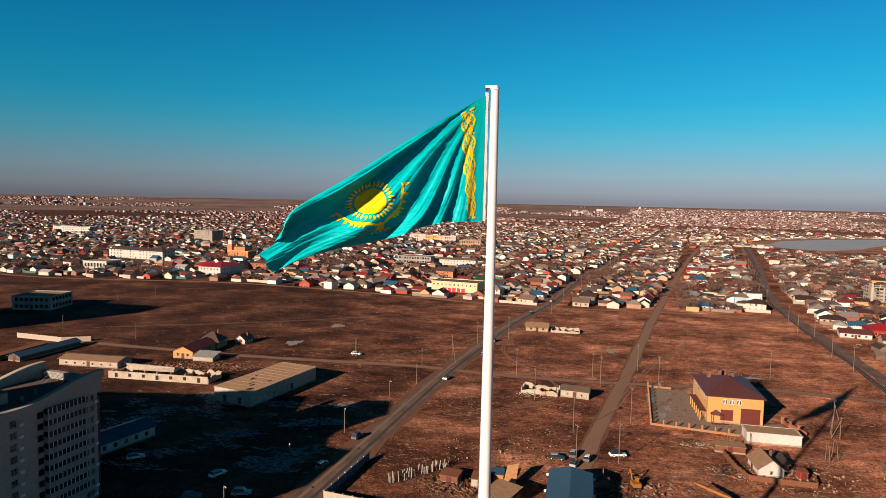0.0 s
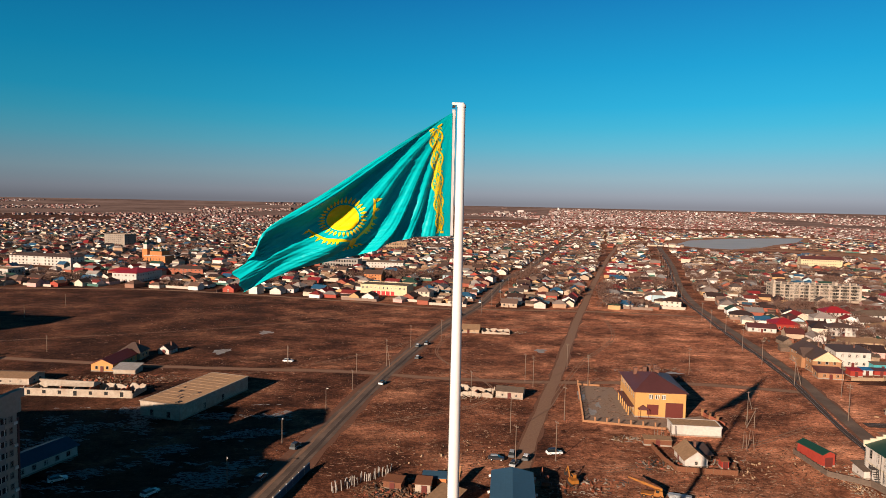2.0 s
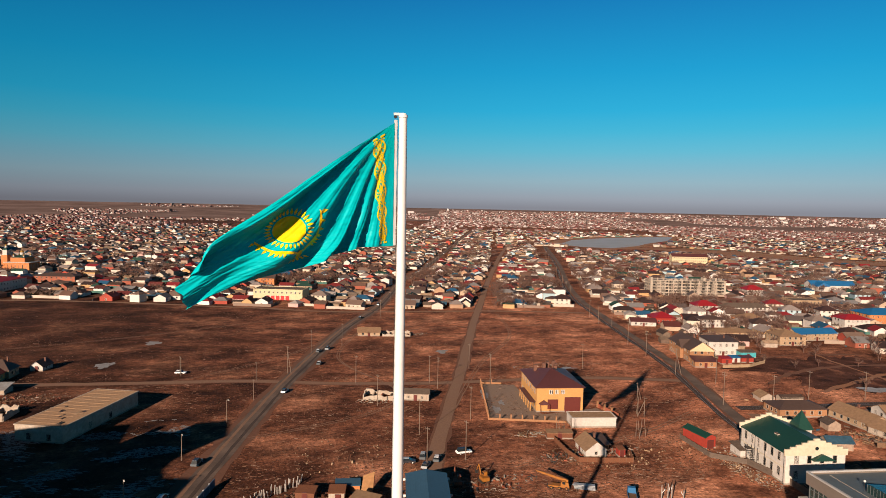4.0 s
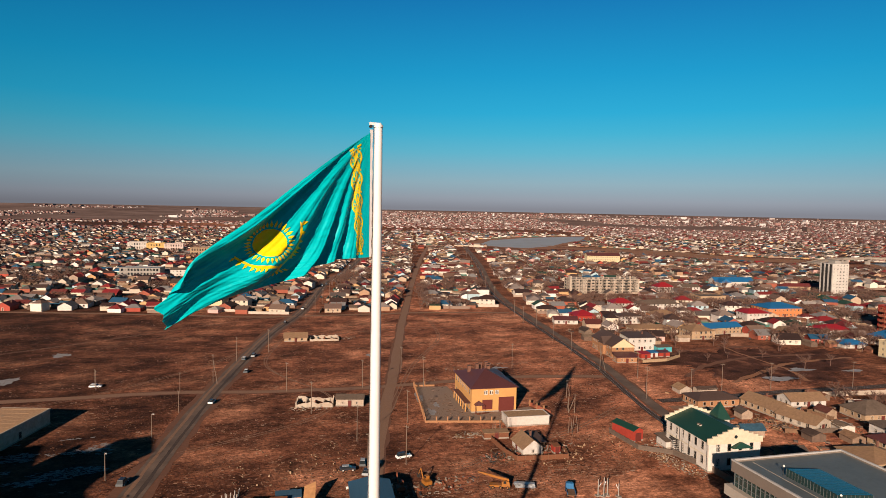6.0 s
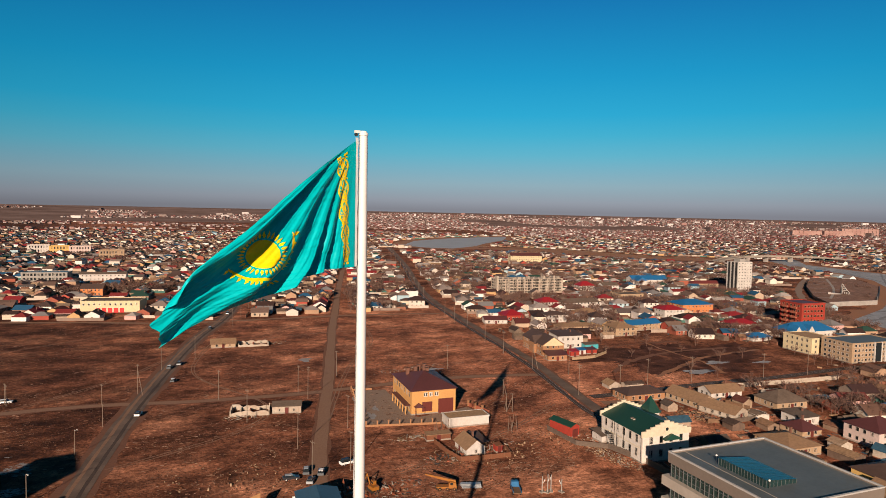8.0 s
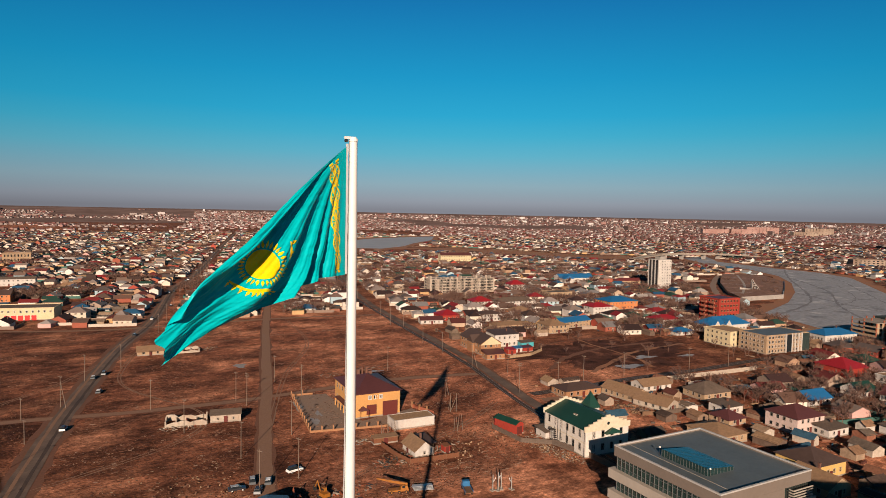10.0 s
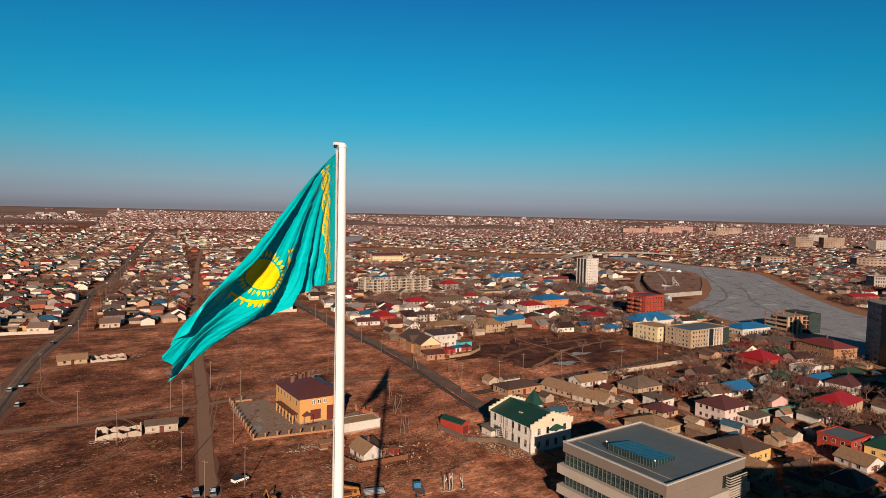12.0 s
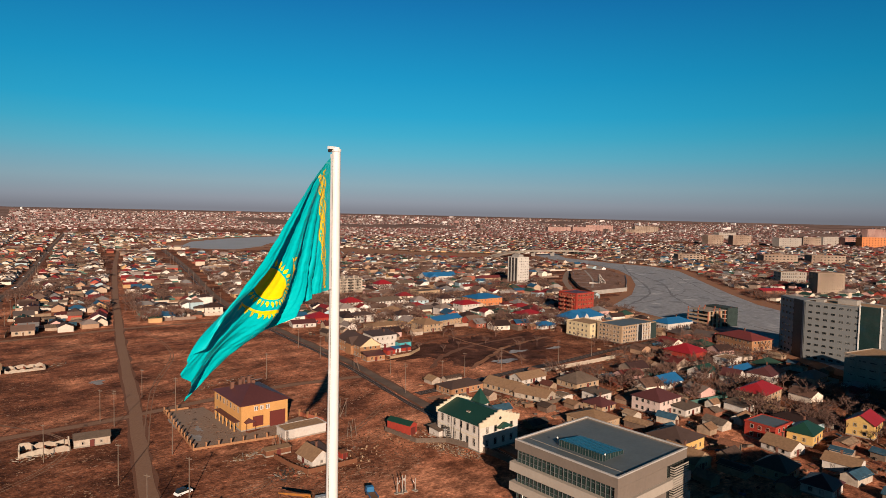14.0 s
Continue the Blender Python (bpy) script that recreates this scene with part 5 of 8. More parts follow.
# louvred service stair at the corner
s = Shape()
for k in range(22):
    s.box(OW / 2 - 8.0, OW / 2 - 1.0, -OD / 2 - 1.2, -OD / 2 - 1.05, 0.6 + k * 0.62, 0.85 + k * 0.62, "light_cladding")
    s.box(OW / 2 - 8.1, OW / 2 - 7.95, -OD / 2 - 1.05, -OD / 2 - 0.06, 0.6 + k * 0.62, 0.85 + k * 0.62, "light_cladding")
part("louvre_screen", s, of, "pale horizontal louvre screen")

# the curved-parapet apartment block at the edge of the field
ap = thing("apartment_block", "grey apartment block with a waved parapet and glazed balconies", "apartment building", pose(-95.7, 119.1, 0, 0, 0, -19))
KEEP.append((-95.7, 119.1, 40))
AW, AD, AH = 17.0, 58.0, 24.8
s = wall_shape(AW, AD, AH, "flat", 0, "apartment", 0, True)
part("wall", s, ap)


def wave(y):
    return 28.2 - 1.5 * math.cos((y - 9) * math.pi / 20)


for x0, x1, lab in ((AW / 2 - 0.2, AW / 2 + 1.1, ""), (-AW / 2 - 1.1, -AW / 2 + 0.2, "")):
    s = Shape()
    for k in range(48):
        y0, y1 = -AD / 2 - 1 + (AD + 2) * k / 48, -AD / 2 - 1 + (AD + 2) * (k + 1) / 48
        s.hull([(x0, y0, wave(y0) - 1.7), (x1, y0, wave(y0) - 1.7), (x1, y1, wave(y1) - 1.7), (x0, y1, wave(y1) - 1.7)], [(x0, y0, wave(y0)), (x1, y0, wave(y0)), (x1, y1, wave(y1)), (x0, y1, wave(y1))], "apartment")
        xs = x1 - 1.0 if x1 > 0 else x0 + 1.0
        s.hull([(xs - 0.1, y0, AH - 0.2), (xs + 0.1, y0, AH - 0.2), (xs + 0.1, y1, AH - 0.2), (xs - 0.1, y1, AH - 0.2)], [(xs - 0.1, y0, wave(y0) - 1.7), (xs + 0.1, y0, wave(y0) - 1.7), (xs + 0.1, y1, wave(y1) - 1.7), (xs - 0.1, y1, wave(y1) - 1.7)], "apartment")
    part("waved_parapet", s, ap, "waved pale concrete parapet")
s = Shape()
s.box(-AW / 2 + 0.3, AW / 2 - 0.3, AD / 2 - 0.3, AD / 2 + 1.0, AH - 0.3, 27.9, "grey")
part("end_parapet", s, ap)
s = Shape()
s.box(-AW / 2 + 0.4, AW / 2 - 0.4, -AD / 2 + 0.4, AD / 2 - 0.4, AH - 0.2, AH + 1.5, "roof_felt")
part("roof", s, ap, "brown tar roof with hatches")
for x0, x1, y0, y1, z in ((-5, 3, 2, 12, 2.4), (-6, -2, -14, -6, 2.2), (1, 5, -22, -16, 2.0)):
    s = Shape()
    s.box(x0, x1, y0, y1, AH + 1.4, AH + 1.4 + z, "old_white")
    s.box(x0 - 0.2, x1 + 0.2, y0 - 0.2, y1 + 0.2, AH + 1.4 + z, AH + 1.6 + z, "roof_felt")
    part("roof_hatch", s, ap, "plastered stair head on the roof")
for k in range(7):
    s = Shape()
    s.tube((2.5 + (k % 3), -9 + 4.6 * k, AH + 1.4), (2.5 + (k % 3), -9 + 4.6 * k, AH + 2.5), 0.35, 0.35, "concrete", 8)
    part("roof_vent", s, ap)
for r in range(10):
    z = 0.8 + r * 2.45
    for k in range(10):
        yy = -AD / 2 + 2.4 + k * 5.9
        if 3 <= k % 5 <= 4 and r:
            if k % 5 == 3:
                s = Shape()
                s.box(0, 1.3, -0.2, 9.3, -0.5, 0.75, "grey")
                s.box(0, 1.2, -0.1, 9.2, 0.75, 1.9, "glass")
                for j in range(10):
                    s.box(1.2, 1.26, j * 1.02 - 0.1, j * 1.02 + 0.06, 0.75, 2.05, "frame")
                part("balcony", s, ap, "glazed balcony row", pose(AW / 2 + 0.01, yy - 5.0, z))
        else:
            part("window", window_mesh(1.5, 1.5, "glass", "grey"), ap, at=pose(AW / 2, yy, z, 0, 0, 90))
            s = Shape()
            s.box(-0.45, 0.45, -0.38, -0.02, 0, 0.6, "frame")
            part("air_conditioner", s, ap, "white outdoor air conditioner unit", pose(AW / 2, yy + 1.5, z - 0.1, 0, 0, 90))

for r in range(10):
    z = 0.8 + r * 2.45
    for yy in (AD / 2 - 1.5, AD / 2 - 3.0):
        part("window", window_mesh(0.95, 1.45, "glass", "grey"), ap, at=pose(AW / 2, yy, z, 0, 0, 90))
    if r % 2:
        s = Shape()
        s.box(-0.45, 0.45, -0.38, -0.02, 0, 0.6, "frame")
        part("air_conditioner", s, ap, "white outdoor air conditioner unit", pose(AW / 2, AD / 2 - 0.6, z - 0.6, 0, 0, 90))
for k in range(14):
    part("attic_window", window_mesh(0.55, 0.5, "glass", "grey"), ap, at=pose(AW / 2 + 0.1, AD / 2 - 2.0 - 1.3 * k - 1.8 * (k // 3), 25.3, 0, 0, 90))
s = Shape()
s.box(AW / 2 - 0.5, AW / 2 + 0.12, AD / 2 - 0.02, AD / 2 + 0.5, 0, 23.5, "maroon_roof")
part("corner_strip", s, ap, "dark brown corner cladding")
# dark panel laid on the wall in place of a recess and its shade
s = Shape()
s.box(AW / 2 - 0.2, AW / 2 + 0.06, -1.0, 5.6, 0, 19.5, "glass")
part("stair_glazing", s, ap, "dark panel standing for a shaded wall recess")
s = Shape()
s.tube((AW / 2 - 0.1, 4.4, 21.4), (AW / 2 + 0.1, 4.4, 21.4), 0.9, 0.9, "glass", 16)
part("round_window", s, ap)
for k in range(9):
    s = Shape()
    s.tube((-6.5 + 1.5 * k, AD / 2 - 3.2, AH + 1.5), (-6.5 + 1.5 * k, AD / 2 - 0.4, AH + 3.0), 0.06, 0.06, "grey", 5)
    part("parapet_strut", s, ap)
# houses and blocks past the east road
B = building
B("brown_brick_house", "low brown brick house with a dark brown hipped roof", 178.6, 180.6, 17.5, 10.0, 3.2, -12, "fence_brick", "hip", 1.7, "dark_roof", rows=1, stacks=0)
B("long_cottage", "long tan cottage with a sheet gable roof", 192.0, 166.5, 8.5, 17.0, 2.7, -4, "tan", "gable", 2.3, "tan_roof", ridge=1)
B("long_cottage", "long tan cottage with a slate gable roof", 190.6, 151.0, 8.5, 14.5, 2.5, 3, "old_white", "gable", 2.0, "tan_roof", ridge=1)
B("white_cottage", "white cottage with a tan sheet roof", 212.0, 167.6, 15.0, 8.0, 2.5, -14, "white", "gable", 2.0, "tan_roof")
B("hipped_house", "tan house with a large grey hipped roof", 221.5, 147.5, 14.5, 11.5, 3.2, -14, "tan", "hip", 3.2, "slate")
B("pink_house", "two-storey pink house with a dark maroon hipped roof", 210.5, 108.0, 14.0, 12.5, 5.9, -12.9, "pink", "hip", 2.9, "maroon_roof", rows=2)
B("white_annex", "low white annex with a grey roof", 214.0, 98.0, 10.5, 7.0, 2.9, -12.5, "white", "shed", 0.8, "slate")
B("blue_roof_cottage", "white cottage with a blue metal gable roof", 248.6, 118.3, 13.0, 9.0, 2.8, -14, "white", "gable", 2.6, "blue_roof")
B("grey_flat_house", "small pale house with a grey shed roof", 207.2, 131.6, 9.0, 8.0, 3.2, -12, "white", "shed", 0.7, "slate")
B("maroon_cottage", "cottage with a dark maroon roof", 197.0, 125.5, 8.5, 9.0, 2.5, -12, "tan", "hip", 2.2, "maroon_roof")
B("tan_hall", "broad tan-roofed house behind the office block", 177.5, 118.7, 13.0, 13.5, 3.2, -12, "tan", "hip", 2.2, "tan_roof")
B("brown_roof_house", "yellow house with a dark brown hipped roof", 174.0, 87.7, 13.4, 12.7, 4.6, -12, "yellow", "hip", 2.7, "dark_roof", rows=1)
B("gable_cottage", "tan cottage with an orange gable end", 162.0, 80.5, 9.0, 12.0, 3.0, -14, "tan", "gable", 2.6, "tan_roof", ridge=1)
B("red_roof_villa", "two-storey brick villa with a red hipped roof", 252.5, 80.5, 17.5, 11.6, 5.4, -8, "tan", "hip", 3.0, "red_roof", rows=2)
B("white_garage", "white garage with a green gate", 233.5, 83.1, 9.0, 8.0, 2.6, -14, "white", "shed", 0.6, "slate", rows=0, category="garage")
B("white_bungalow", "long white bungalow with a maroon hipped roof", 293.0, 86.5, 18.0, 11.0, 4.4, -8, "white", "hip", 2.4, "maroon_roof")
B("red_brick_villa", "red brick villa with a grey flat roof", 207.1, 67.1, 12.0, 10.5, 5.3, -13.5, "red_wall", "flat", 0.4, "grey_roof", rows=2)
B("yellow_villa", "yellow house with a green hipped roof", 211.5, 56.5, 11.5, 8.0, 4.3, -6, "yellow", "hip", 2.6, "green_roof")
B("yellow_red_villa", "two-storey yellow villa with a red gable roof", 234.5, 41.6, 11.5, 8.5, 5.2, -8, "yellow", "gable", 2.6, "red_roof", rows=2)
B("tan_low_house", "low house with a worn sheet gable roof", 195.0, 60.0, 8.0, 10.0, 2.5, -20, "white", "gable", 2.2, "tan_roof", ridge=1)
B("white_low_house", "low white house with a tan sheet roof", 190.5, 42.4, 8.0, 9.5, 3.0, -8, "white", "gable", 1.5, "tan_roof", ridge=1)
B("maroon_front_house", "white house with a maroon hipped roof", 167.5, 44.8, 9.0, 8.0, 3.2, -9, "white", "hip", 2.2, "maroon_roof")
B("dark_hip_house", "house with a dark brown hipped roof", 172.0, 57.0, 9.5, 9.0, 3.6, -10, "tan", "hip", 3.2, "dark_roof")
B("green_roof_house", "white house with a green gable roof", 278.7, 111.4, 10.5, 9.0, 3.0, -14, "white", "gable", 2.6, "green_roof")
B("maroon_gable_house", "white house with a dark maroon gable roof", 279.5, 98.0, 9.0, 8.0, 3.2, -8, "white", "gable", 2.6, "maroon_roof", ridge=1)
B("white_flat_house", "small white flat-roofed house", 313.9, 109.6, 11.5, 9.0, 3.8, -14, "white", "flat", 0.3, "tar")
B("blue_long_shed", "low shed with a long blue metal roof", 296.3, 100.1, 18.0, 7.0, 2.7, -14, "white", "gable", 1.5, "blue_roof", category="shed")
B("red_barn", "barn with a bright red metal roof", 312.0, 130.4, 16.0, 16.0, 5.0, -14, "red_wall", "hip", 3.6, "red_roof", rows=0, category="barn")
B("grey_stair_block", "grey windowless block with slotted openings", 321.0, 46.0, 24.0, 16.0, 14.0, -22, "concrete", "flat", 0.5, "tar", rows=4, pitch=4.5, size=(3.4, 0.7), faces=(0, 3), category="building", rim="concrete")
hotel = B("white_office_slab", "nine-storey pale grey slab with rows of dark windows", 360.9, 48.6, 20.0, 66.0, 31.5, -12.0, "hotel_panel", "flat", 0.6, "tar", rows=9, pitch=3.7, size=(2.3, 1.35), faces=(3, 0), category="office building", rim="grey")
s = Shape()
s.box(-10.25, -9.9, -3.0, 6.0, 3, 32.4, "teal_glass")
part("glass_bay", s, hotel, "tall teal glass bay framed in white")
for y0 in (-3.6, 6.0):
    s = Shape()
    s.box(-10.45, -9.9, y0, y0 + 0.6, 0, 32.9, "frame")
    part("bay_frame", s, hotel, "white fin beside the glass bay")
s = Shape()
low = [Vector((-10, 33, 0)), Vector((10, 33, 0)), Vector((13, 53.2, 0)), Vector((8.2, 53.2, 0))]
s.hull(low, [p + Vector((0, 0, 31.5)) for p in low], "hotel_panel")
part("end_wing", s, hotel)
s = Shape()
low = [Vector((-10.2, 32.4, 0)), Vector((-9.6, 33.2, 0)), Vector((-3.2, 40.6, 0)), Vector((-4.0, 40.9, 0))]
s.hull(low, [p + Vector((0, 0, 31.9)) for p in low], "dark_steel")
part("dark_corner", s, hotel, "dark glazed corner strip")
for r in range(9):
    for k in range(4):
        q = Vector((-10, 33)).lerp(Vector((8.2, 53.2)), 0.42 + 0.15 * k)
        part("window", window_mesh(1.9, 1.35, "glass", "grey"), hotel, at=pose(q.x, q.y, 1.1 + 3.5 * r, 0, 0, -132) @ Matrix.Translation((0, -0.02, 0)))
for x0, y0, w_, d_, h_ in ((-4, 10, 6, 9, 2.6), (0, -14, 5, 6, 2.0), (-6, 25, 4, 4, 1.6)):
    s = Shape()
    s.box(x0, x0 + w_, y0, y0 + d_, 31.5, 31.5 + h_, "grey")
    part("plant_room", s, hotel)
B("cream_block", "three-storey cream block with square windows", 334.6, 200.0, 16.0, 18.5, 8.7, -12, "cream", "flat", 0.4, "tar", rows=3, pitch=3.4, category="building")
sc = B("unfinished_block", "four-storey tan block with glazed bays and an open scaffolded end", 343.0, 177.0, 34.0, 18.0, 9.9, -13, "tan", "flat", 0.5, "grey_roof", rows=4, pitch=2.5, size=(1.5, 1.5), category="building", faces=(0, 3, 2), rim="white")
for x0, x1, key, nm, lb in ((-1.5, 2.6, "glass", "glass_bay", "tall dark glass bay"), (11.0, 17.3, "net", "netted_end", "end wrapped in dark scaffold netting")):
    s = Shape()
    s.box(x0, x1, -9.5, -8.9, 0.3, 10.0, key)
    part(nm, s, sc, lb)
for x0 in (-2.1, 2.6, 5.3, 8.0, 10.6):
    s = Shape()
    s.box(x0, x0 + 0.5, -9.7, -8.9, 0, 10.5, "white")
    part("pilaster", s, sc, "pale pilaster")
for z0 in (2.4, 4.9, 7.4):
    s = Shape()
    s.box(3.1, 10.6, -9.6, -8.95, z0, z0 + 0.4, "tan")
    part("ledge", s, sc)
bh = B("blue_roof_hall", "long hall with a bright blue roof and white gables", 374.2, 224.5, 34.0, 15.0, 5.4, -13, "white", "hip", 4.2, "blue_roof", category="hall")
for xg in (-13.0, -3.0):
    s = Shape()
    s.hull([(xg - 3.4, -8.2, 4.6), (xg + 3.4, -8.2, 4.6), (xg + 3.4, -1.0, 4.6), (xg - 3.4, -1.0, 4.6)], [(xg - 0.05, -8.2, 8.6), (xg + 0.05, -8.2, 8.6), (xg + 0.05, -1.0, 8.8), (xg - 0.05, -1.0, 8.8)], "blue_roof")
    part("dormer_roof", s, bh, "blue dormer roof")
    s = Shape()
    s.hull([(xg - 2.9, -8.35, 4.4), (xg + 2.9, -8.35, 4.4), (xg + 0.05, -8.35, 8.0), (xg - 0.05, -8.35, 8.0)], [(xg - 2.9, -8.18, 4.4), (xg + 2.9, -8.18, 4.4), (xg + 0.05, -8.18, 8.0), (xg - 0.05, -8.18, 8.0)], "white")
    part("dormer_gable", s, bh, "white dormer gable")
B("blue_hip_school", "white school with a blue hipped roof", 398.5, 168.0, 26.0, 13.0, 5.6, -18, "white", "hip", 2.6, "blue_roof", pitch=2.2, size=(1.1, 2.0), category="school")
sk = thing("concrete_skeleton", "bare concrete frame of an unfinished building", "building", pose(434.0, 153.0, 0, 0, 0, -22))
KEEP.append((430.6, 149.4, 20))
for r in range(5):
    s = Shape()
    s.box(-15, 15, -9, 9, 2.9 * r + (0 if r else -0.1), 2.9 * r + 0.35, "concrete")
    part("slab", s, sk)
for i in range(6):
    for j in range(3):
        s = Shape()
        s.box(-14.7 + 5.8 * i, -14.1 + 5.8 * i, -8.8 + 8.4 * j, -8.2 + 8.4 * j, 0.3, 13.4 if (i + j) % 3 else 11.9, "brick")
        part("column", s, sk, "brick pier")
for r in range(4):
    for k in range(4):
        s = Shape()
        s.box(-14.1 + 4.0 * k, -12.3 + 4.0 * k, -8.7, -8.4, 2.9 * r + 0.35, 2.9 * r + 2.9, "tan")
        part("infill", s, sk, "tan brick infill")
    s = Shape()
    s.box(-14.8, -14.5, -8.2, 8.2, 2.9 * r + 0.35, 2.9 * r + (1.5 if r < 3 else 0.9), "tan")
    part("infill", s, sk, "tan brick infill")
s = Shape()
s.box(4.5, 15.4, -9.4, 9.4, 0.0, 13.2, "net")
part("scaffold_net", s, sk, "dark green scaffold netting")
rb = B("red_block", "five-storey red block with balconies", 412.0, 247.5, 19.6, 18.0, 16.4, -14, "red_wall", "flat", 0.5, "maroon_roof", rows=5, pitch=3.0, size=(1.7, 1.5), rim="tan", category="apartment building")
for r in range(5):
    for k in range(2):
        s = Shape()
        s.box(-12.3, -11.0, -6.5 + 7.5 * k, -2.0 + 7.5 * k, 3.16 * r + 0.4, 3.16 * r + 1.5, "brick")
        part("balcony", s, rb, "brick balcony front")
tw = thing("tower_block", "ten-storey white and black striped tower block", "apartment building", pose(551.5, 389.0, 0, 0, 0, -14) @ Matrix.Diagonal((0.83, 0.95, 1.0, 1.0)))
KEEP.append((553.0, 388.0, 22))
s = Shape()
s.box(-10, 10, -8, 8, 0, 29.5, "white")
s.box(-4, 4, -4, 4, 29.5, 32, "grey")
part("wall", s, tw)
s = Shape()
for k in range(3):
    s.box(-10.1, -9.95, -6.8 + k * 5.0, -4.0 + k * 5.0, 1, 29, "dark_steel")
part("dark_stripe", s, tw, "vertical black cladding stripes")
for r in range(10):
    for k in range(5):
        part("balcony_slot", window_mesh(2.2, 1.4), tw, at=side_pose(20, 16, 0, 2.2 + 3.9 * k, 1.4 + 2.85 * r))
        if k < 3:
            part("window", window_mesh(1.4, 1.4), tw, at=side_pose(20, 16, 3, 2.2 + 5.0 * k, 1.4 + 2.85 * r))
B("white_red_hall", "white hall with a dark red hipped roof", 363.7, 261.1, 18.5, 13.0, 4.0, -14, "white", "hip", 2.4, "red_roof", category="hall")
B("low_blue_hall", "low white building with a bright blue roof", 337.4, 232.2, 14.0, 10.0, 2.7, -14, "white", "hip", 1.8, "blue_roof", category="hall")
B("blue_orange_school", "orange and white school with a blue hipped roof", 395.5, 324.5, 27.0, 19.0, 6.6, -14, "orange", "hip", 3.0, "blue_roof", rows=2, pitch=3.0, category="school")
B("white_red_villa", "white villa with a red hipped roof", 358.0, 313.0, 16.5, 12.0, 6.2, -14, "white", "hip", 2.4, "red_roof", rows=2)
B("tan_two_storey", "two-storey tan house with a tan hipped roof", 274.5, 281.4, 14.5, 14.0, 5.2, -14, "tan", "hip", 2.6, "tan_roof", rows=2)
B("blue_roof_row", "tan row house with a blue roof", 298.5, 287.0, 26.0, 9.0, 4.2, -4, "tan", "gable", 2.2, "blue_roof", rows=2)
KEEP.append((186, 238, 14))
KEEP.append((176, 212, 16))
KEEP.append((197, 232, 12))
KEEP.append((212, 244, 12))
gb = B("gabled_guest_house", "brown brick guest house with dark roof and cream gable end", 200.5, 266.0, 11.8, 26.0, 6.0, -15.6, "fence_brick", "gable", 3.6, "dark_roof", ridge=1, rows=2, pitch=2.8, faces=(0, 3))
s = Shape()
s.hull([(-6.1, -13.35, 5.2), (6.1, -13.35, 5.2), (0.05, -13.35, 9.5), (-0.05, -13.35, 9.5)], [(-6.1, -13.12, 5.2), (6.1, -13.12, 5.2), (0.05, -13.12, 9.5), (-0.05, -13.12, 9.5)], "cream")
part("gable_end", s, gb, "cream plastered gable end")
s = Shape()
s.hull([(-7.3, -6.0, 5.0), (-7.3, 1.6, 5.0), (-1.0, 1.6, 5.0), (-1.0, -6.0, 5.0)][::-1], [(-7.3, -2.3, 8.9), (-7.3, -2.1, 8.9), (-1.0, -2.1, 9.0), (-1.0, -2.3, 9.0)][::-1], "dark_roof")
part("side_gable_roof", s, gb, "dark roof of the side gable")
s = Shape()
s.hull([(-7.42, -5.2, 0.0), (-7.42, 0.8, 0.0), (-5.8, 0.8, 0.0), (-5.8, -5.2, 0.0)][::-1], [(-7.42, -5.2, 5.4), (-7.42, 0.8, 5.4), (-5.8, 0.8, 5.4), (-5.8, -5.2, 5.4)][::-1], "fence_brick")
part("side_bay", s, gb)
B("maroon_lean_to", "small brick annex with a dark maroon lean-to roof", 192.6, 246.8, 10.0, 6.0, 2.7, -17, "fence_brick", "shed", 1.3, "maroon_roof", rows=1, stacks=0, category="annex")
walled_line("yard_wall", [(199.5, 241.8), (213, 240.2), (226, 245.0), (233, 252)], 1.5, 4.2, "tan", "tan", "low tan plastered yard wall", 0.3, 0.96)
for x, y, w, d, h, key, cov, lab in ((206.5, 249.0, 5.0, 4.0, 2.6, "red_wall", "red_roof", "red market kiosk with a flat roof"), (213.0, 250.5, 4.4, 3.6, 2.4, "white", "blue_roof", "white kiosk with a blue roof"),
                                     (219.0, 249.5, 6.0, 3.6, 2.2, "red_wall", "maroon_roof", "low red kiosk with a maroon roof"), (226.5, 257.5, 8.0, 4.0, 2.8, "teal_paint", "slate", "small turquoise sheet-walled shed by the yard wall")):
    B("kiosk", lab, x, y, w, d, h, -12, key, "shed", 0.5, cov, rows=0, stacks=0, over=0.25, category="kiosk", group="kiosks by the guest house")
B("white_three_storey", "white three-storey house with a dark roof", 218.5, 268.0, 15.0, 11.0, 7.0, -14, "white", "shed", 1.0, "dark_roof", rows=2)
un = B("unfinished_flats", "five-storey grey panel flats abandoned unfinished without glazing", 347.0, 462.6, 65.0, 14.0, 13.0, -14.3, "old_white", "flat", 0.3, "concrete", rows=5, pitch=3.6, size=(2.7, 2.1), faces=(0, 1, 3), category="apartment building", dark="tyre", rim="concrete", door=None)
for k in range(9):
    for r in range(5):
        part("opening", window_mesh(3.3, 2.15, "tyre", "concrete"), un, at=side_pose(65, 14, 0, 3.6 + 7.0 * k, 0.3 + 2.6 * r))
    for r in range(1, 5):
        if (k * 7 + r * 5) % 11 > 2:
            s = Shape()
            s.box(-30.6 + 7.0 * k, -27.4 + 7.0 * k, -8.3, -7.0, 2.6 * r - 0.1, 2.6 * r + 0.15, "concrete")
            part("balcony_slab", s, un, "bare balcony slab")
B("long_tan_house", "long low tan house with a flat sheet roof", 258.0, 303.0, 25.0, 10.0, 3.4, -14, "tan", "hip", 1.3, "tan_roof", stacks=0)
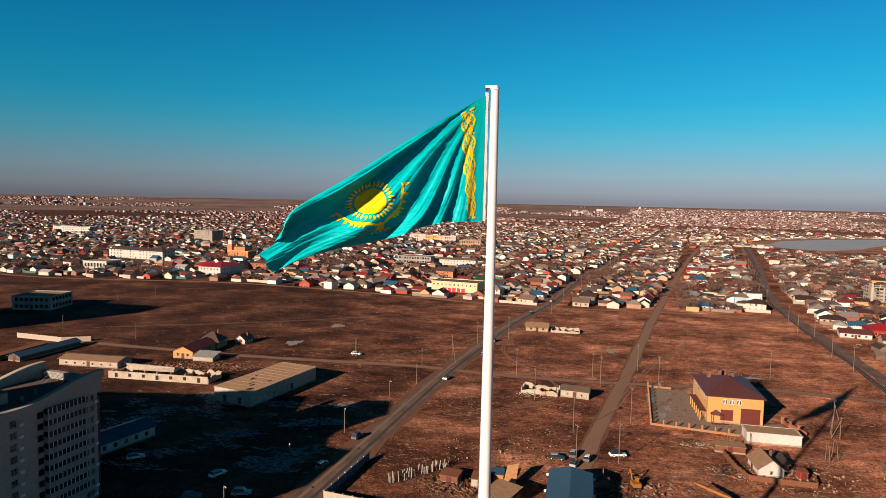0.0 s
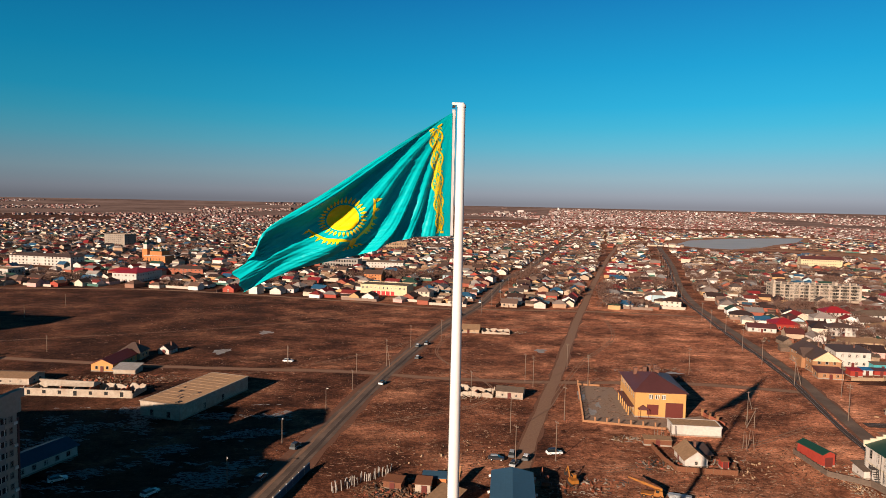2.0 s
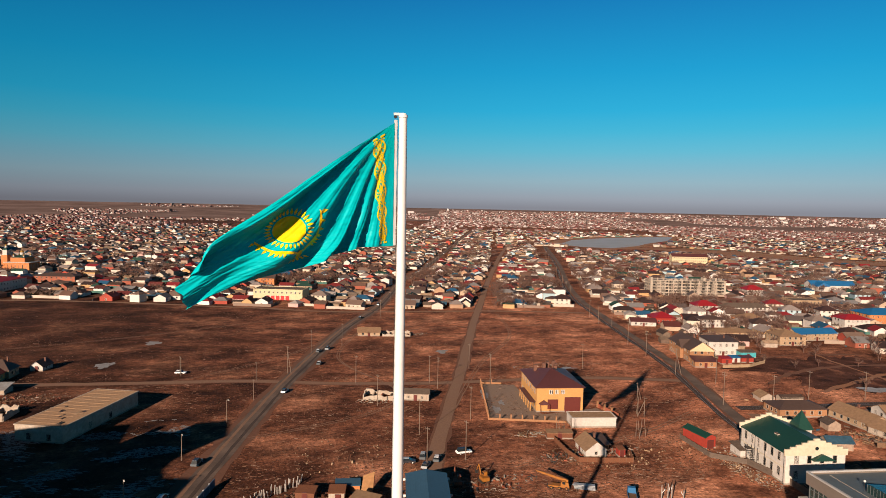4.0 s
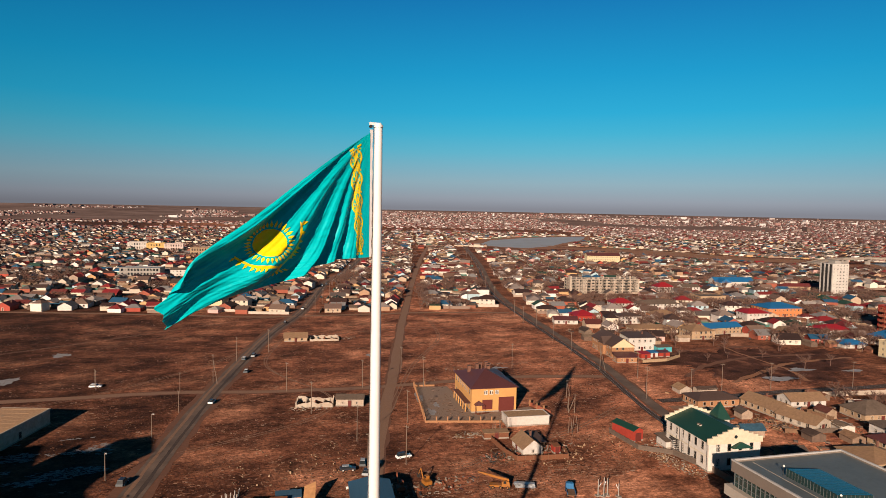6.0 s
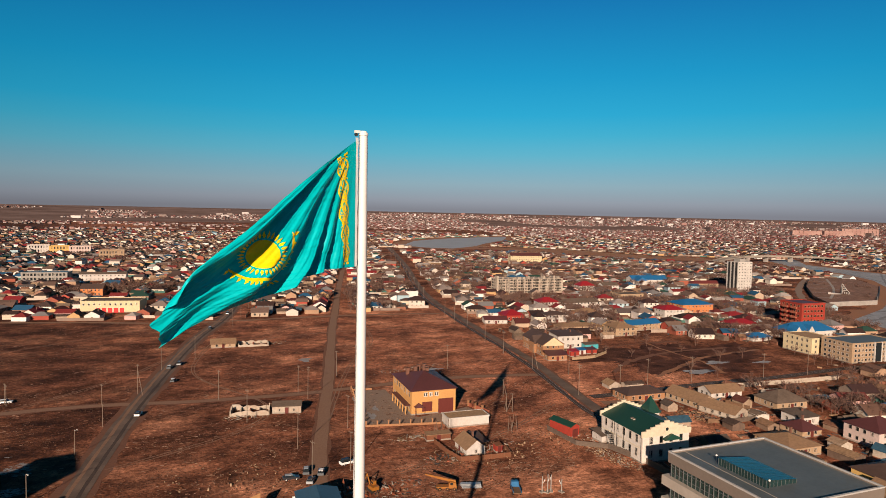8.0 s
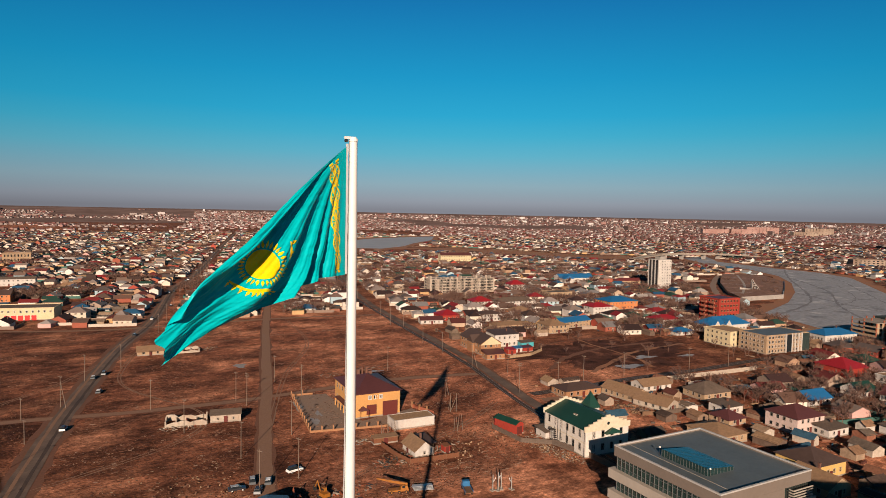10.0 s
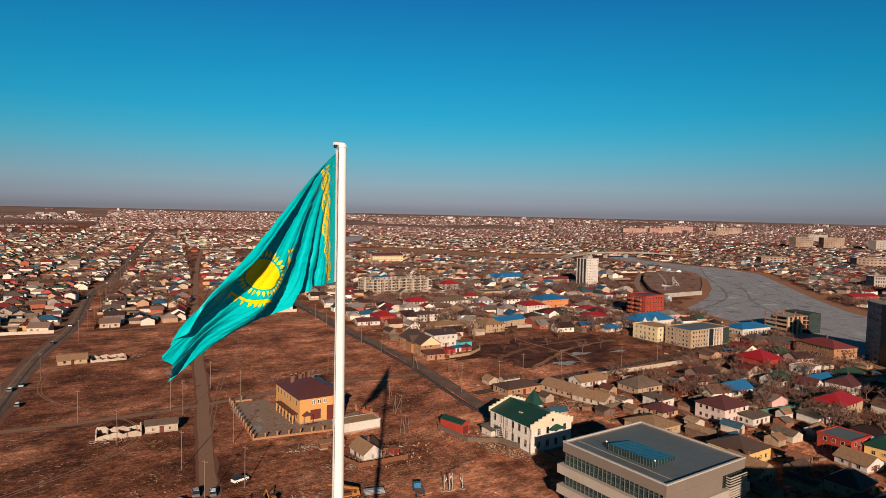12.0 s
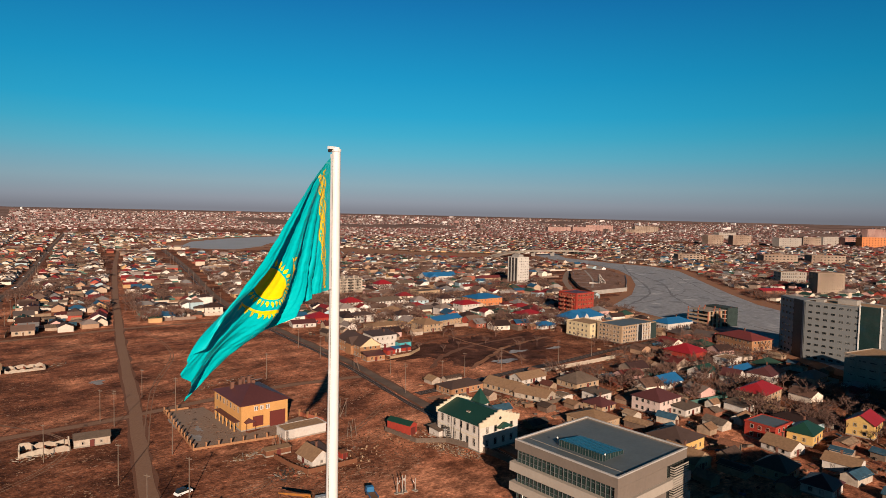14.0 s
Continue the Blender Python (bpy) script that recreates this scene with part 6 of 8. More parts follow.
B("tan_flat_block", "two-storey tan block with a grey flat roof", 394.0, 386.0, 22.0, 14.0, 6.2, -14, "tan", "flat", 0.4, "slate", rows=2, category="building")
bl = B("blue_roof_works", "long works hall with a bright blue gable roof", 516.0, 472.0, 40.0, 14.0, 5.0, -20, "white", "gable", 3.6, "blue_roof", pitch=4.0, category="hall", stacks=0)
s = Shape()
s.hull([(-19.0, -15.0, 4.6), (-7.0, -15.0, 4.6), (-7.0, -2.0, 4.6), (-19.0, -2.0, 4.6)], [(-13.1, -15.0, 8.2), (-12.9, -15.0, 8.2), (-12.9, -2.0, 8.4), (-13.1, -2.0, 8.4)], "blue_roof")
s.box(-18.4, -7.6, -14.6, -6.9, 0, 4.6, "white")
part("cross_wing", s, bl, "white cross wing with a blue roof")
B("white_gable_house", "two-storey white house with a grey gable roof", 434.0, 447.0, 17.0, 10.0, 5.0, -14, "white", "gable", 2.2, "slate", rows=2)
B("ochre_house", "ochre house with a wide tan hipped roof", 301.0, 338.0, 17.0, 13.0, 3.8, -14, "orange", "hip", 2.6, "tan_roof")
B("maroon_row", "low white row house with a maroon sheet roof", 226.0, 345.0, 15.0, 9.0, 2.8, -24, "white", "gable", 1.8, "maroon_roof", stacks=0)
B("red_roof_row", "long low house with a dull red roof", 560.0, 428.0, 44.0, 12.0, 4.0, -22, "tan", "hip", 2.2, "dull_red_roof", pitch=4.0, stacks=0)
ru = random.Random(8)
for k in range(13):
    s = Shape()
    x0, L = -32.2 + 5.0 * k, ru.uniform(0.6, 3.4)
    s.box(x0, x0 + L, -7.1, -6.7 if k % 3 else -1.5, 13.3, 13.3 + ru.uniform(0.6, 2.6), "old_white")
    part("broken_storey", s, un, "broken panels of an unbuilt top storey")
B("yellow_flats", "four-storey pale yellow flats with arched dormers", 553.7, 726.4, 46.0, 14.0, 11.0, -20, "cream", "gable", 3.4, "maroon_roof", rows=3, pitch=2.6, dark="tyre", category="apartment building", faces=(0, 3))
B("white_red_house", "two-storey white house with a red hipped roof", 302.2, 383.1, 15.5, 12.0, 5.4, -16, "white", "hip", 3.0, "red_roof", rows=2)
B("grey_two_storey", "pale two-storey house with a grey hipped roof", 328.0, 373.6, 32.0, 11.0, 4.9, -12, "white", "hip", 2.4, "slate", rows=2)
B("red_gable_house", "white house with a bright red gabled roof", 407.9, 452.3, 15.5, 12.0, 5.7, -15, "white", "hip", 3.4, "red_roof", rows=2)
B("orange_house", "bright orange house with a red roof", 243.5, 350.0, 14.0, 13.0, 4.4, -14, "red_wall", "hip", 2.8, "red_roof", rows=1)
B("white_box_house", "white two-storey house with a dark hipped roof", 266.3, 332.9, 15.5, 10.0, 5.4, -12.5, "white", "hip", 1.6, "dark_roof", rows=2)
fs = B("fire_station", "long cream fire station with red gates", 13.0, 493.9, 37.0, 18.0, 7.5, -20.5, "cream", "flat", 0.5, "slate", rows=0, door=None, category="fire station")
for k in range(5):
    part("gate", door_shape(2.9, 3.2, "red_door"), fs, "red engine gate", side_pose(37, 18, 0, 11.0 + 3.7 * k, 0))
for k in range(11):
    part("window", window_mesh(1.3, 1.5), fs, at=side_pose(37, 18, 0, 2.0 + 3.3 * k, 4.8))
B("long_white_school", "long three-storey white school with a dark roof", -326.7, 695.3, 74.0, 18.0, 9.5, -20, "white", "hip", 2.4, "dark_roof", rows=3, pitch=4.4, size=(1.8, 1.6), faces=(0, 1), category="school")
B("glass_pavilion", "low white pavilion with an orange end wall", -317.3, 596.7, 25.0, 20.0, 7.0, -12, "white", "flat", 0.4, "tar", rows=1, pitch=3.2, size=(2.6, 3.5), category="pavilion")
B("white_red_school", "white two-storey school with a red hipped roof", -197.2, 572.3, 22.0, 36.0, 8.0, -16, "white", "hip", 3.0, "red_roof", rows=2, pitch=3.2, category="school")
B("white_red_wing", "brick wing with a red metal roof", -215, 590, 22.0, 12.0, 6.0, -16, "brick", "hip", 2.4, "red_roof", rows=1)
B("grey_flats", "grey and white six-storey flats", -350.0, 958.0, 34.0, 22.0, 17.5, -22, "concrete", "flat", 0.5, "tar", rows=6, pitch=3.6, faces=(0, 1, 3), category="apartment building")
B("red_row", "low red brick row", -166.9, 617.5, 35.0, 13.0, 6.0, -16, "brick", "hip", 2.0, "dark_roof", rows=2, pitch=4)
B("shaded_pavilion", "two-storey glazed pavilion standing in shade", -241.9, 386.0, 23.0, 22.0, 8.0, 0, "grey", "flat", 0.5, "tar", rows=2, pitch=3.0, size=(2.2, 2.2), category="pavilion")
for x, y, w, d, h, wall, cover, dark, lab in ((-41.0, 1090.0, 27.0, 14.0, 11.0, "white", "tar", "glass", "white three-storey hall with tall dark bays"), (-15.5, 1060.0, 25.0, 14.0, 11.0, "yellow", "tar", "tyre", "sand-coloured hall with tall arched bays"),
                                             (9.5, 1053.0, 27.0, 14.0, 10.5, "pink", "slate", "glass", "pale hall with a glazed middle bay"), (43.0, 958.0, 30.0, 16.0, 10.5, "tan", "dark_roof", "tyre", "brown three-storey hall with a dark roof")):
    B("civic_hall", lab, x, y, w, d, h, -6, wall, "flat", 0.8, cover, rows=2, pitch=3.6, size=(1.7, 3.4), faces=(0, 3), category="hall", dark=dark, rim="stone")
B("dark_glass_works", "long dark glazed works with a grey flat roof", -28.0, 703.0, 38.0, 16.0, 8.0, -16, "grey", "flat", 0.6, "steel_roof", rows=2, pitch=3.0, size=(2.6, 2.6), faces=(0, 3), category="works")
B("long_white_row", "long two-storey white row with small windows", 18.0, 690.0, 40.0, 10.0, 6.4, -14, "white", "gable", 1.6, "slate", rows=2, pitch=3.4, faces=(0,), stacks=0)
B("orange_gable_house", "orange brick house with a dark gable roof", 4.5, 582.0, 16.0, 11.0, 6.0, -18, "orange", "gable", 3.0, "dark_roof", rows=2)
B("white_slab", "long white three-storey slab", -647.9, 1129.9, 84.0, 16.0, 10.0, -18, "white", "flat", 0.5, "blue_roof", rows=3, pitch=5, size=(2.6, 1.6), faces=(0,), category="building")
B("white_ward", "long four-storey pale block with tall pilasters", 800.7, 173.2, 30.0, 16.0, 15.0, -50.0, "stone", "flat", 0.5, "tar", rows=4, pitch=2.6, size=(1.5, 2.2), dark="tyre", rim="tan", category="building", faces=(0, 3))
B("cream_flats", "seven-storey cream flats beyond the river", 728.5, 125.5, 28.0, 16.0, 22.0, -50.0, "flats_panel", "flat", 0.5, "tar", rows=6, pitch=2.6, size=(1.6, 1.9), dark="tyre", rim="cream", category="apartment building", faces=(0, 3))
B("long_red_roof", "long low brick building with a red roof", 668.9, 166.1, 30.0, 12.0, 5.0, -30, "brick", "gable", 2.0, "red_roof", rows=2, pitch=3)
B("brick_row", "two-storey tan brick row with a dull red hipped roof", 370.0, 115.5, 16.5, 24.6, 6.4, -26.6, "fence_brick", "hip", 3.0, "dull_red_roof", rows=2, pitch=2.6, ridge=1)
for x, y, w, h, rz, key in ((1924, 589, 62, 27, -26, "flats_panel"), (1983, 530, 60, 27, -40, "flats_panel"), (2017, 411, 90, 24, -28, "stone"), (2110, 370, 60, 26, -40, "flats_panel"), (2234, 329, 110, 27, -28, "stone"), (2260, 280, 70, 27, -40, "flats_pink"), (2215, 225, 92, 30, -40, "orange"),
                            (2579, 1442, 150, 20, -37, "flats_pink"), (2640, 1370, 110, 22, -37, "flats_pink"), (2820, 1380, 150, 30, -32, "flats_pink"), (2950, 1200, 130, 30, -34, "flats_panel"), (1137, 400, 46, 10, -50, "flats_panel"), (1208, 270, 60, 14, -50, "flats_panel"), (1260, 205, 60, 15, -50, "flats_panel"),
                            (3259, 316, 140, 44, -23, "flats_pink"), (2700, 1150, 110, 18, -30, "flats_panel"), (2450, 700, 80, 24, -30, "stone")):
    B("far_flats", "long multi-storey flats on the skyline", x, y, w, 22, h, rz, key, "flat", 0.6, "tar", rows=max(3, int(h / 5)), pitch=max(6, w / 9), size=(3.4, 2.2), faces=(0,), category="apartment building", door=None, dark="tyre", rim="tan", group="flats on the skyline")

# the church with its bell tower and domes
ch = thing("church", "orange and white brick church with golden domes", "church", pose(-224.4, 721.1, 0, 0, 0, -18))
KEEP.append((-224, 721, 24))
s = Shape()
s.box(-12, 12, -8, 8, 0, 8.5, "orange")
s.box(-7, 7, -7, 7, 8.5, 13.5, "orange")
s.box(-13, 13, -9, 9, 8.3, 8.7, "white")
part("nave", s, ch, "orange brick nave with white bands")
part("roof", roof_shape(14, 14, 13.5, "hip", 2.5, 0.4, "green_roof"), ch)
for x, y, z, r, hh in ((0, 0, 15.0, 2.2, 5.0), (-5, -5, 13.4, 1.1, 3.0), (5, -5, 13.4, 1.1, 3.0), (5, 5, 13.4, 1.1, 3.0), (-5, 5, 13.4, 1.1, 3.0), (-16, 0, 22, 1.5, 3.5)):
    s = Shape()
    s.tube((x, y, z), (x, y, z + hh * 0.55), r * 0.8, r * 0.8, "white", 12)
    for k in range(6):
        a0, a1 = k / 6, (k + 1) / 6
        f = lambda a: r * (0.85 * math.sin(math.pi * (0.28 + 0.72 * a)) ** 0.8 + 0.02)
        s.tube((x, y, z + hh * (0.55 + 0.45 * a0)), (x, y, z + hh * (0.55 + 0.45 * a1)), f(a0), f(a1), "dome", 12)
    s.tube((x, y, z + hh), (x, y, z + hh + 1.6), 0.08, 0.05, "dome", 5)
    part("dome", s, ch, "onion dome on a white drum", smooth=True)
s = Shape()
s.box(-19, -13, -3, 3, 0, 15, "orange")
s.box(-18.2, -13.8, -2.2, 2.2, 15, 20, "white")
s.hull([(-18.4, -2.4, 20), (-13.6, -2.4, 20), (-13.6, 2.4, 20), (-18.4, 2.4, 20)], [(-16.2, -0.2, 23), (-15.8, -0.2, 23), (-15.8, 0.2, 23), (-16.2, 0.2, 23)], "green_roof")
part("bell_tower", s, ch, "square orange bell tower")
windows(ch, 24, 16, 8.5, 1, 3.4, (1.0, 4.0), (0, 1, 3))

# tall blocks that stand behind and beside the view and shade the ground
B("tower_flats", "tall plain residential block beside the field", -322.0, 258.0, 64.0, 22.0, 58.0, -12, "light_cladding", "flat", 0.8, "tar", rows=0, door=None, category="apartment building")
B("tower_flats", "plain residential wing beside the apartment block", -146.0, 126.0, 72.0, 44.0, 31.5, 0, "apartment", "flat", 0.8, "tar", rows=0, door=None, category="apartment building")
B("tower_flats", "plain residential wing continuing the waved block", -108.9, 80.8, 17.0, 23.0, 36.5, -19, "apartment", "flat", 0.8, "tar", rows=0, door=None, category="apartment building")
# out of view; added to carry the apartment block's shadow farther
B("tower_flats", "unseen tower added behind the apartment block for its shadow", -104.3, 115.0, 9.4, 14.0, 41.5, 0, "apartment", "flat", 0.8, "tar", rows=0, door=None, category="apartment building")
B("tower_flats", "long plain residential block behind the houses", 90.9, -11.1, 52.0, 20.0, 37.0, -40.9, "light_cladding", "flat", 0.8, "tar", rows=0, door=None, category="apartment building")
B("tower_flats", "plain residential block behind the white slab", 247.5, -36.3, 86.0, 20.0, 46.0, -40.9, "light_cladding", "flat", 0.8, "tar", rows=0, door=None, category="apartment building")

# patched board fences of the yards
for pts, key, lab in (([(176.5, 147.0), (184.0, 143.0)], "wood", "weathered board fence of a house yard"), ([(184.0, 143.0), (198.0, 140.0)], "fence", "grey board fence of a house yard"),
                      ([(204.0, 149.0), (203.0, 158.5), (214.0, 157.0)], "wood", "leaning brown board fence of a house yard"), ([(188.0, 108.0), (199.0, 114.5)], "slate", "grey sheet fence of a house yard"),
                      ([(228.0, 122.0), (238.0, 119.5)], "old_white", "low whitewashed wall of a house yard"), ([(196.0, 84.0), (214.0, 80.0)], "fence", "dark board fence along the lane"),
                      ([(240.0, 66.0), (262.0, 61.0)], "wood", "brown board fence along the lane")):
    walled_line("board_fence", pts, 1.7, 3.6, key, key, lab, 0.14, 0.93)

# the road bridge over the river
br = thing("bridge", "long low curved concrete road bridge over the frozen river", "bridge", Matrix.Translation((960, 620, 0)))
KEEP.append((900, 610, 60))
for kx, ky, kr in ((560, 300, 45), (640, 340, 60), (720, 385, 55)):
    KEEP.append((kx, ky, kr))
KEEP.append((990, 610, 60))
off = Vector((960, 620, 0))
DECK = [(770, 600, 0.5), (857, 623, 5.5), (915, 630, 7.6), (968, 622, 8.2), (1010, 606, 8.0), (1075, 590, 6.0), (1150, 570, 0.8)]
for (x0, y0, z0), (x1, y1, z1) in zip(DECK, DECK[1:]):
    a, b = Vector((x0, y0, z0)) - off, Vector((x1, y1, z1)) - off
    d = (b - a).normalized()
    sd = Vector((-d.y, d.x, 0)) * 6
    s = Shape()
    low = [a - sd, b - sd, b + sd, a + sd]
    s.hull(low, [p + Vector((0, 0, 1.3)) for p in low], "concrete")
    part("deck", s, br)
    for sg in (-1, 1):
        s = Shape()
        e = sd * sg
        low = [a + e * 0.96 + Vector((0, 0, 1.3)), b + e * 0.96 + Vector((0, 0, 1.3)), b + e + Vector((0, 0, 1.3)), a + e + Vector((0, 0, 1.3))]
        s.hull(low, [p + Vector((0, 0, 1.0)) for p in low], "concrete")
        part("parapet", s, br)
for x, y, h in ((857, 623, 5.5), (915, 628, 7.6), (924, 626, 7.7), (968, 622, 8.2), (1010, 606, 8.0), (1043, 598, 7.0), (1075, 590, 6.0)):
    s = Shape()
    s.box(x - off.x - 1.3, x - off.x + 1.3, y - off.y - 3.5, y - off.y + 3.5, -0.2, h, "stone")
    part("pier", s, br)

# the park monument: leaning stone petals and a low white wing
mo = thing("monument", "pale stone monument of leaning petals on the park terrace", "monument", pose(607, 318, 3.1, 0, 0, -35) @ Matrix.Scale(0.72, 4))
for k in range(4):
    s = Shape()
    n = 9
    for i in range(n):
        t0, t1 = i / n, (i + 1) / n
        f = lambda t, o: Vector(((4.6 - k * 0.9) * math.cos(math.pi * t) + o * math.cos(math.pi * t), -3.0 + 2.4 * k + 1.5 * math.sin(math.pi * t), (5.0 + 2.4 * k) * math.sin(math.pi * t) + o * math.sin(math.pi * t)))
        y_ = Vector((0, 1.2, 0.3))
        s.hull([f(t0, 0), f(t1, 0), f(t1, 0) + y_, f(t0, 0) + y_], [f(t0, 0.8), f(t1, 0.8), f(t1, 0.8) + y_, f(t0, 0.8) + y_], "stone")
    part("petal", s, mo)
s = Shape()
for i in range(8):
    f = lambda t: Vector((-6 - 17 * t, -2 - 3 * math.sin(2.2 * t), 0))
    a, b = f(i / 8), f((i + 1) / 8)
    low = [a, b, b + Vector((0, 1.0, 0)), a + Vector((0, 1.0, 0))]
    h0, h1 = 1.0 + 2.0 * (i / 8) ** 2, 1.0 + 2.0 * ((i + 1) / 8) ** 2
    s.hull(low, [low[0] + Vector((0, 0, h0)), low[1] + Vector((0, 0, h1)), low[2] + Vector((0, 0, h1)), low[3] + Vector((0, 0, h0))], "stone")
part("wing", s, mo, "low curved white wing wall")

# ---- the town: low houses in street blocks ----
CA, SA = math.cos(radians(21.5)), math.sin(radians(21.5))


def plan(a, b):
    return a * CA + b * SA, -a * SA + b * CA


def dist_line(pts, x, y):
    best = 1e9
    for (x0, y0), (x1, y1) in zip(pts, pts[1:]):
        dx, dy = x1 - x0, y1 - y0
        t = max(0, min(1, ((x - x0) * dx + (y - y0) * dy) / (dx * dx + dy * dy)))
        best = min(best, math.hypot(x - x0 - t * dx, y - y0 - t * dy))
    return best


def river_gap(x, y):
    """Distance to the nearest water's edge."""
    best = 1e9
    if 500 < x < 1200 and 950 < y < 1600:
        best = -1 if inside(WATER_RING, x, y) else min(dist_line(WATER_NEAR, x, y), dist_line(WATER_FAR, x, y) - 12)
    if 500 < x < 980 and 620 < y < 1080:
        best = min(best, dist_line([(560, 1020), (730, 1000), (788, 892), (815, 785), (858, 716), (905, 672)], x, y) - 52)
    if 250 < x < 1150 and -50 < y < 700:
        best = min(best, -1 if inside(ICE_RING, x, y) else dist_line(ICE_NEAR, x, y), dist_line(ICE_FAR, x, y))
    return best


EDGE = [(-900, 640), (-420, 565), (-319, 530), (-161, 519), (-16.5, 463), (46, 433), (152, 419), (209, 399), (226, 399)]
LOT = [(239, 276), (300, 268), (335, 215), (325, 178), (278, 172), (193, 190), (183, 215), (197, 240)]


PLOT = [(226, 176), (245, 172), (312, 160), (300, 149), (258, 140), (234, 149)]


def inside(poly, x, y):
    c = False
    for (x0, y0), (x1, y1) in zip(poly, poly[1:] + poly[:1]):
        if (y0 > y) != (y1 > y) and x < (x1 - x0) * (y - y0) / (y1 - y0) + x0:
            c = not c
    return c


def edge_y(x):
    for (x0, y0), (x1, y1) in zip(EDGE, EDGE[1:]):
        if x0 <= x <= x1:
            return y0 + (y1 - y0) * (x - x0) / (x1 - x0)
    return 640 if x < -900 else -1e9


def road_x(y):
    for (x0, y0), (x1, y1) in zip(ROAD_C, ROAD_C[1:]):
        if y0 <= y <= y1:
            return x0 + (x1 - x0) * (y - y0) / (y1 - y0)
    return 110 if y < 60 else 520


def buildable(x, y, pad=6.0):
    r = math.hypot(x, y)
    if r > 4650 or y < -150 and x < 500:
        return False
    if x < road_x(y) + 12 and y < 420 or (x < 226 and y < edge_y(x) + pad):
        return False
    if x < 150 and y < 330:
        return False
    if inside(LOT, x, y) or inside(PLOT, x, y) or math.hypot(x - 116.9, y - 87.7) < 30:
        return False
    if river_gap(x, y) < 26:
        return False
    for line, w in ((ROAD_A, 8), (ROAD_B, 6.5), (ROAD_C, 13), (ROAD_E, 8)):
        if dist_line(line, x, y) < w + pad * 0.6:
            return False
    return all((x - kx) ** 2 + (y - ky) ** 2 > (kr + pad * 0.75) ** 2 for kx, ky, kr in KEEP)


def in_view(x, y):
    """Only the side of the town that lies ahead of the path is built up."""
    an = math.degrees(math.atan2(x + 20, y - 5))
    return -40 < an < 92


def house_kind(w, d, h, roof, up, ridge, name, label):
    ob = thing(name, label, "house", pose(0, 0, -50))
    part("wall", wall_shape(w, d, h, roof, up, "town_wall", ridge, False), ob)
    part("roof", roof_shape(w, d, h, roof, up, 0.45, "town_roof", ridge=ridge), ob)
    windows(ob, w, d, h, 1 if h < 4.5 else 2, 3.4, (1.3, 1.4), (0,) if w > d else (3,), margin=0.8)
    part("door", door_shape(1.0, 2.0, "wood"), ob, at=side_pose(w, d, 0, w * 0.5, 0) @ Matrix.Translation((0, -0.06, 0)))
    chimney(ob, w * 0.2, d * 0.1, h + up * 0.4, h + up + 0.6, 0.5)
    return ob


KINDS = [house_kind(11, 9, 3.0, "gable", 2.4, 0, "town_house", "single-storey plastered house with a sheet gable roof"),
         house_kind(9, 12, 3.0, "gable", 2.6, 1, "town_house", "single-storey house with its gable end to the street"),
         house_kind(12, 11, 3.2, "hip", 2.8, 0, "town_house", "square single-storey house with a hipped metal roof"),
         house_kind(14, 9, 3.0, "hip", 2.2, 0, "town_house", "long single-storey house with a hipped roof"),
         house_kind(10, 8, 2.8, "gable", 1.8, 0, "town_house", "small plastered house with a low gable roof"),
         house_kind(12, 10, 5.6, "hip", 2.6, 0, "town_house", "two-storey plastered house with a hipped roof")]
rnd = random.Random(11)
spots = []
for ia in range(-26, 60):
    for col in (0, 1):
        a = ia * 73.0 - 84 + (15.5 if col == 0 else 57.0)
        b = 20.0
        while b < 2100:
            b += rnd.uniform(11.5, 16)
            if b % 168 < 9:
                continue
            x, y = plan(a + rnd.uniform(-7, 7), b)
            if in_view(x, y) and math.hypot(x, y) < 1900:
                spots.append((math.hypot(x - 90, y - 60), x, y, col))
spots.sort()
near, mid, sheds, fences = [], [], [], []


def free(x, y, r):
    """Keeps houses off one another."""
    cx, cy = int(x // 12), int(y // 12)
    for i in (-1, 0, 1):
        for j in (-1, 0, 1):
            for px, py, pr in grid.get((cx + i, cy + j), ()):
                if (px - x) ** 2 + (py - y) ** 2 < (pr + r) ** 2:
                    return False
    grid.setdefault((cx, cy), []).append((x, y, r))
    return True


grid = {}
for dd, x, y, col in spots:
    if buildable(x, y) and free(x, y, 4.9 if dd > 260 else 8.2):
        rz = -21.5 + rnd.choice((0, 0, 90)) + rnd.uniform(-9, 9)
        (near if len(near) < 186 else mid).append((x, y, rz))
        for sgn in (1, -1):
            ang = radians(-21.5)
            off = rnd.uniform(11, 17) * (1 if col == 0 else -1)
            sx, sy = x + off * math.cos(ang) + rnd.uniform(-6, 6) * sgn, y + off * math.sin(ang) + rnd.uniform(-6, 6) * sgn
            if rnd.random() < 0.85 and buildable(sx, sy, 4) and free(sx, sy, 3.4):
                sheds.append((sx, sy, -21.5 + rnd.uniform(-8, 8)))
        if rnd.random() < 0.8:
            fences.append((x, y, col))
# houses squeezed into the middle of the blocks
for _ in range(40000):
    an, r = radians(rnd.uniform(-38, 88)), 200 + 1500 * rnd.random() ** 1.1
    x, y = -20 + r * math.sin(an), 5 + r * math.cos(an)
    a = x * CA - y * SA
    if 9 < (a + 84) % 73 < 64 and (x * SA + y * CA) % 168 > 9 and (r > 440 or rnd.random() < 0.25) and buildable(x, y, 3.0) and free(x, y, 4.6 if r > 440 else 6.0):
        mid.append((x, y, -21.5 + rnd.choice((0, 90)) + rnd.uniform(-8, 8)))
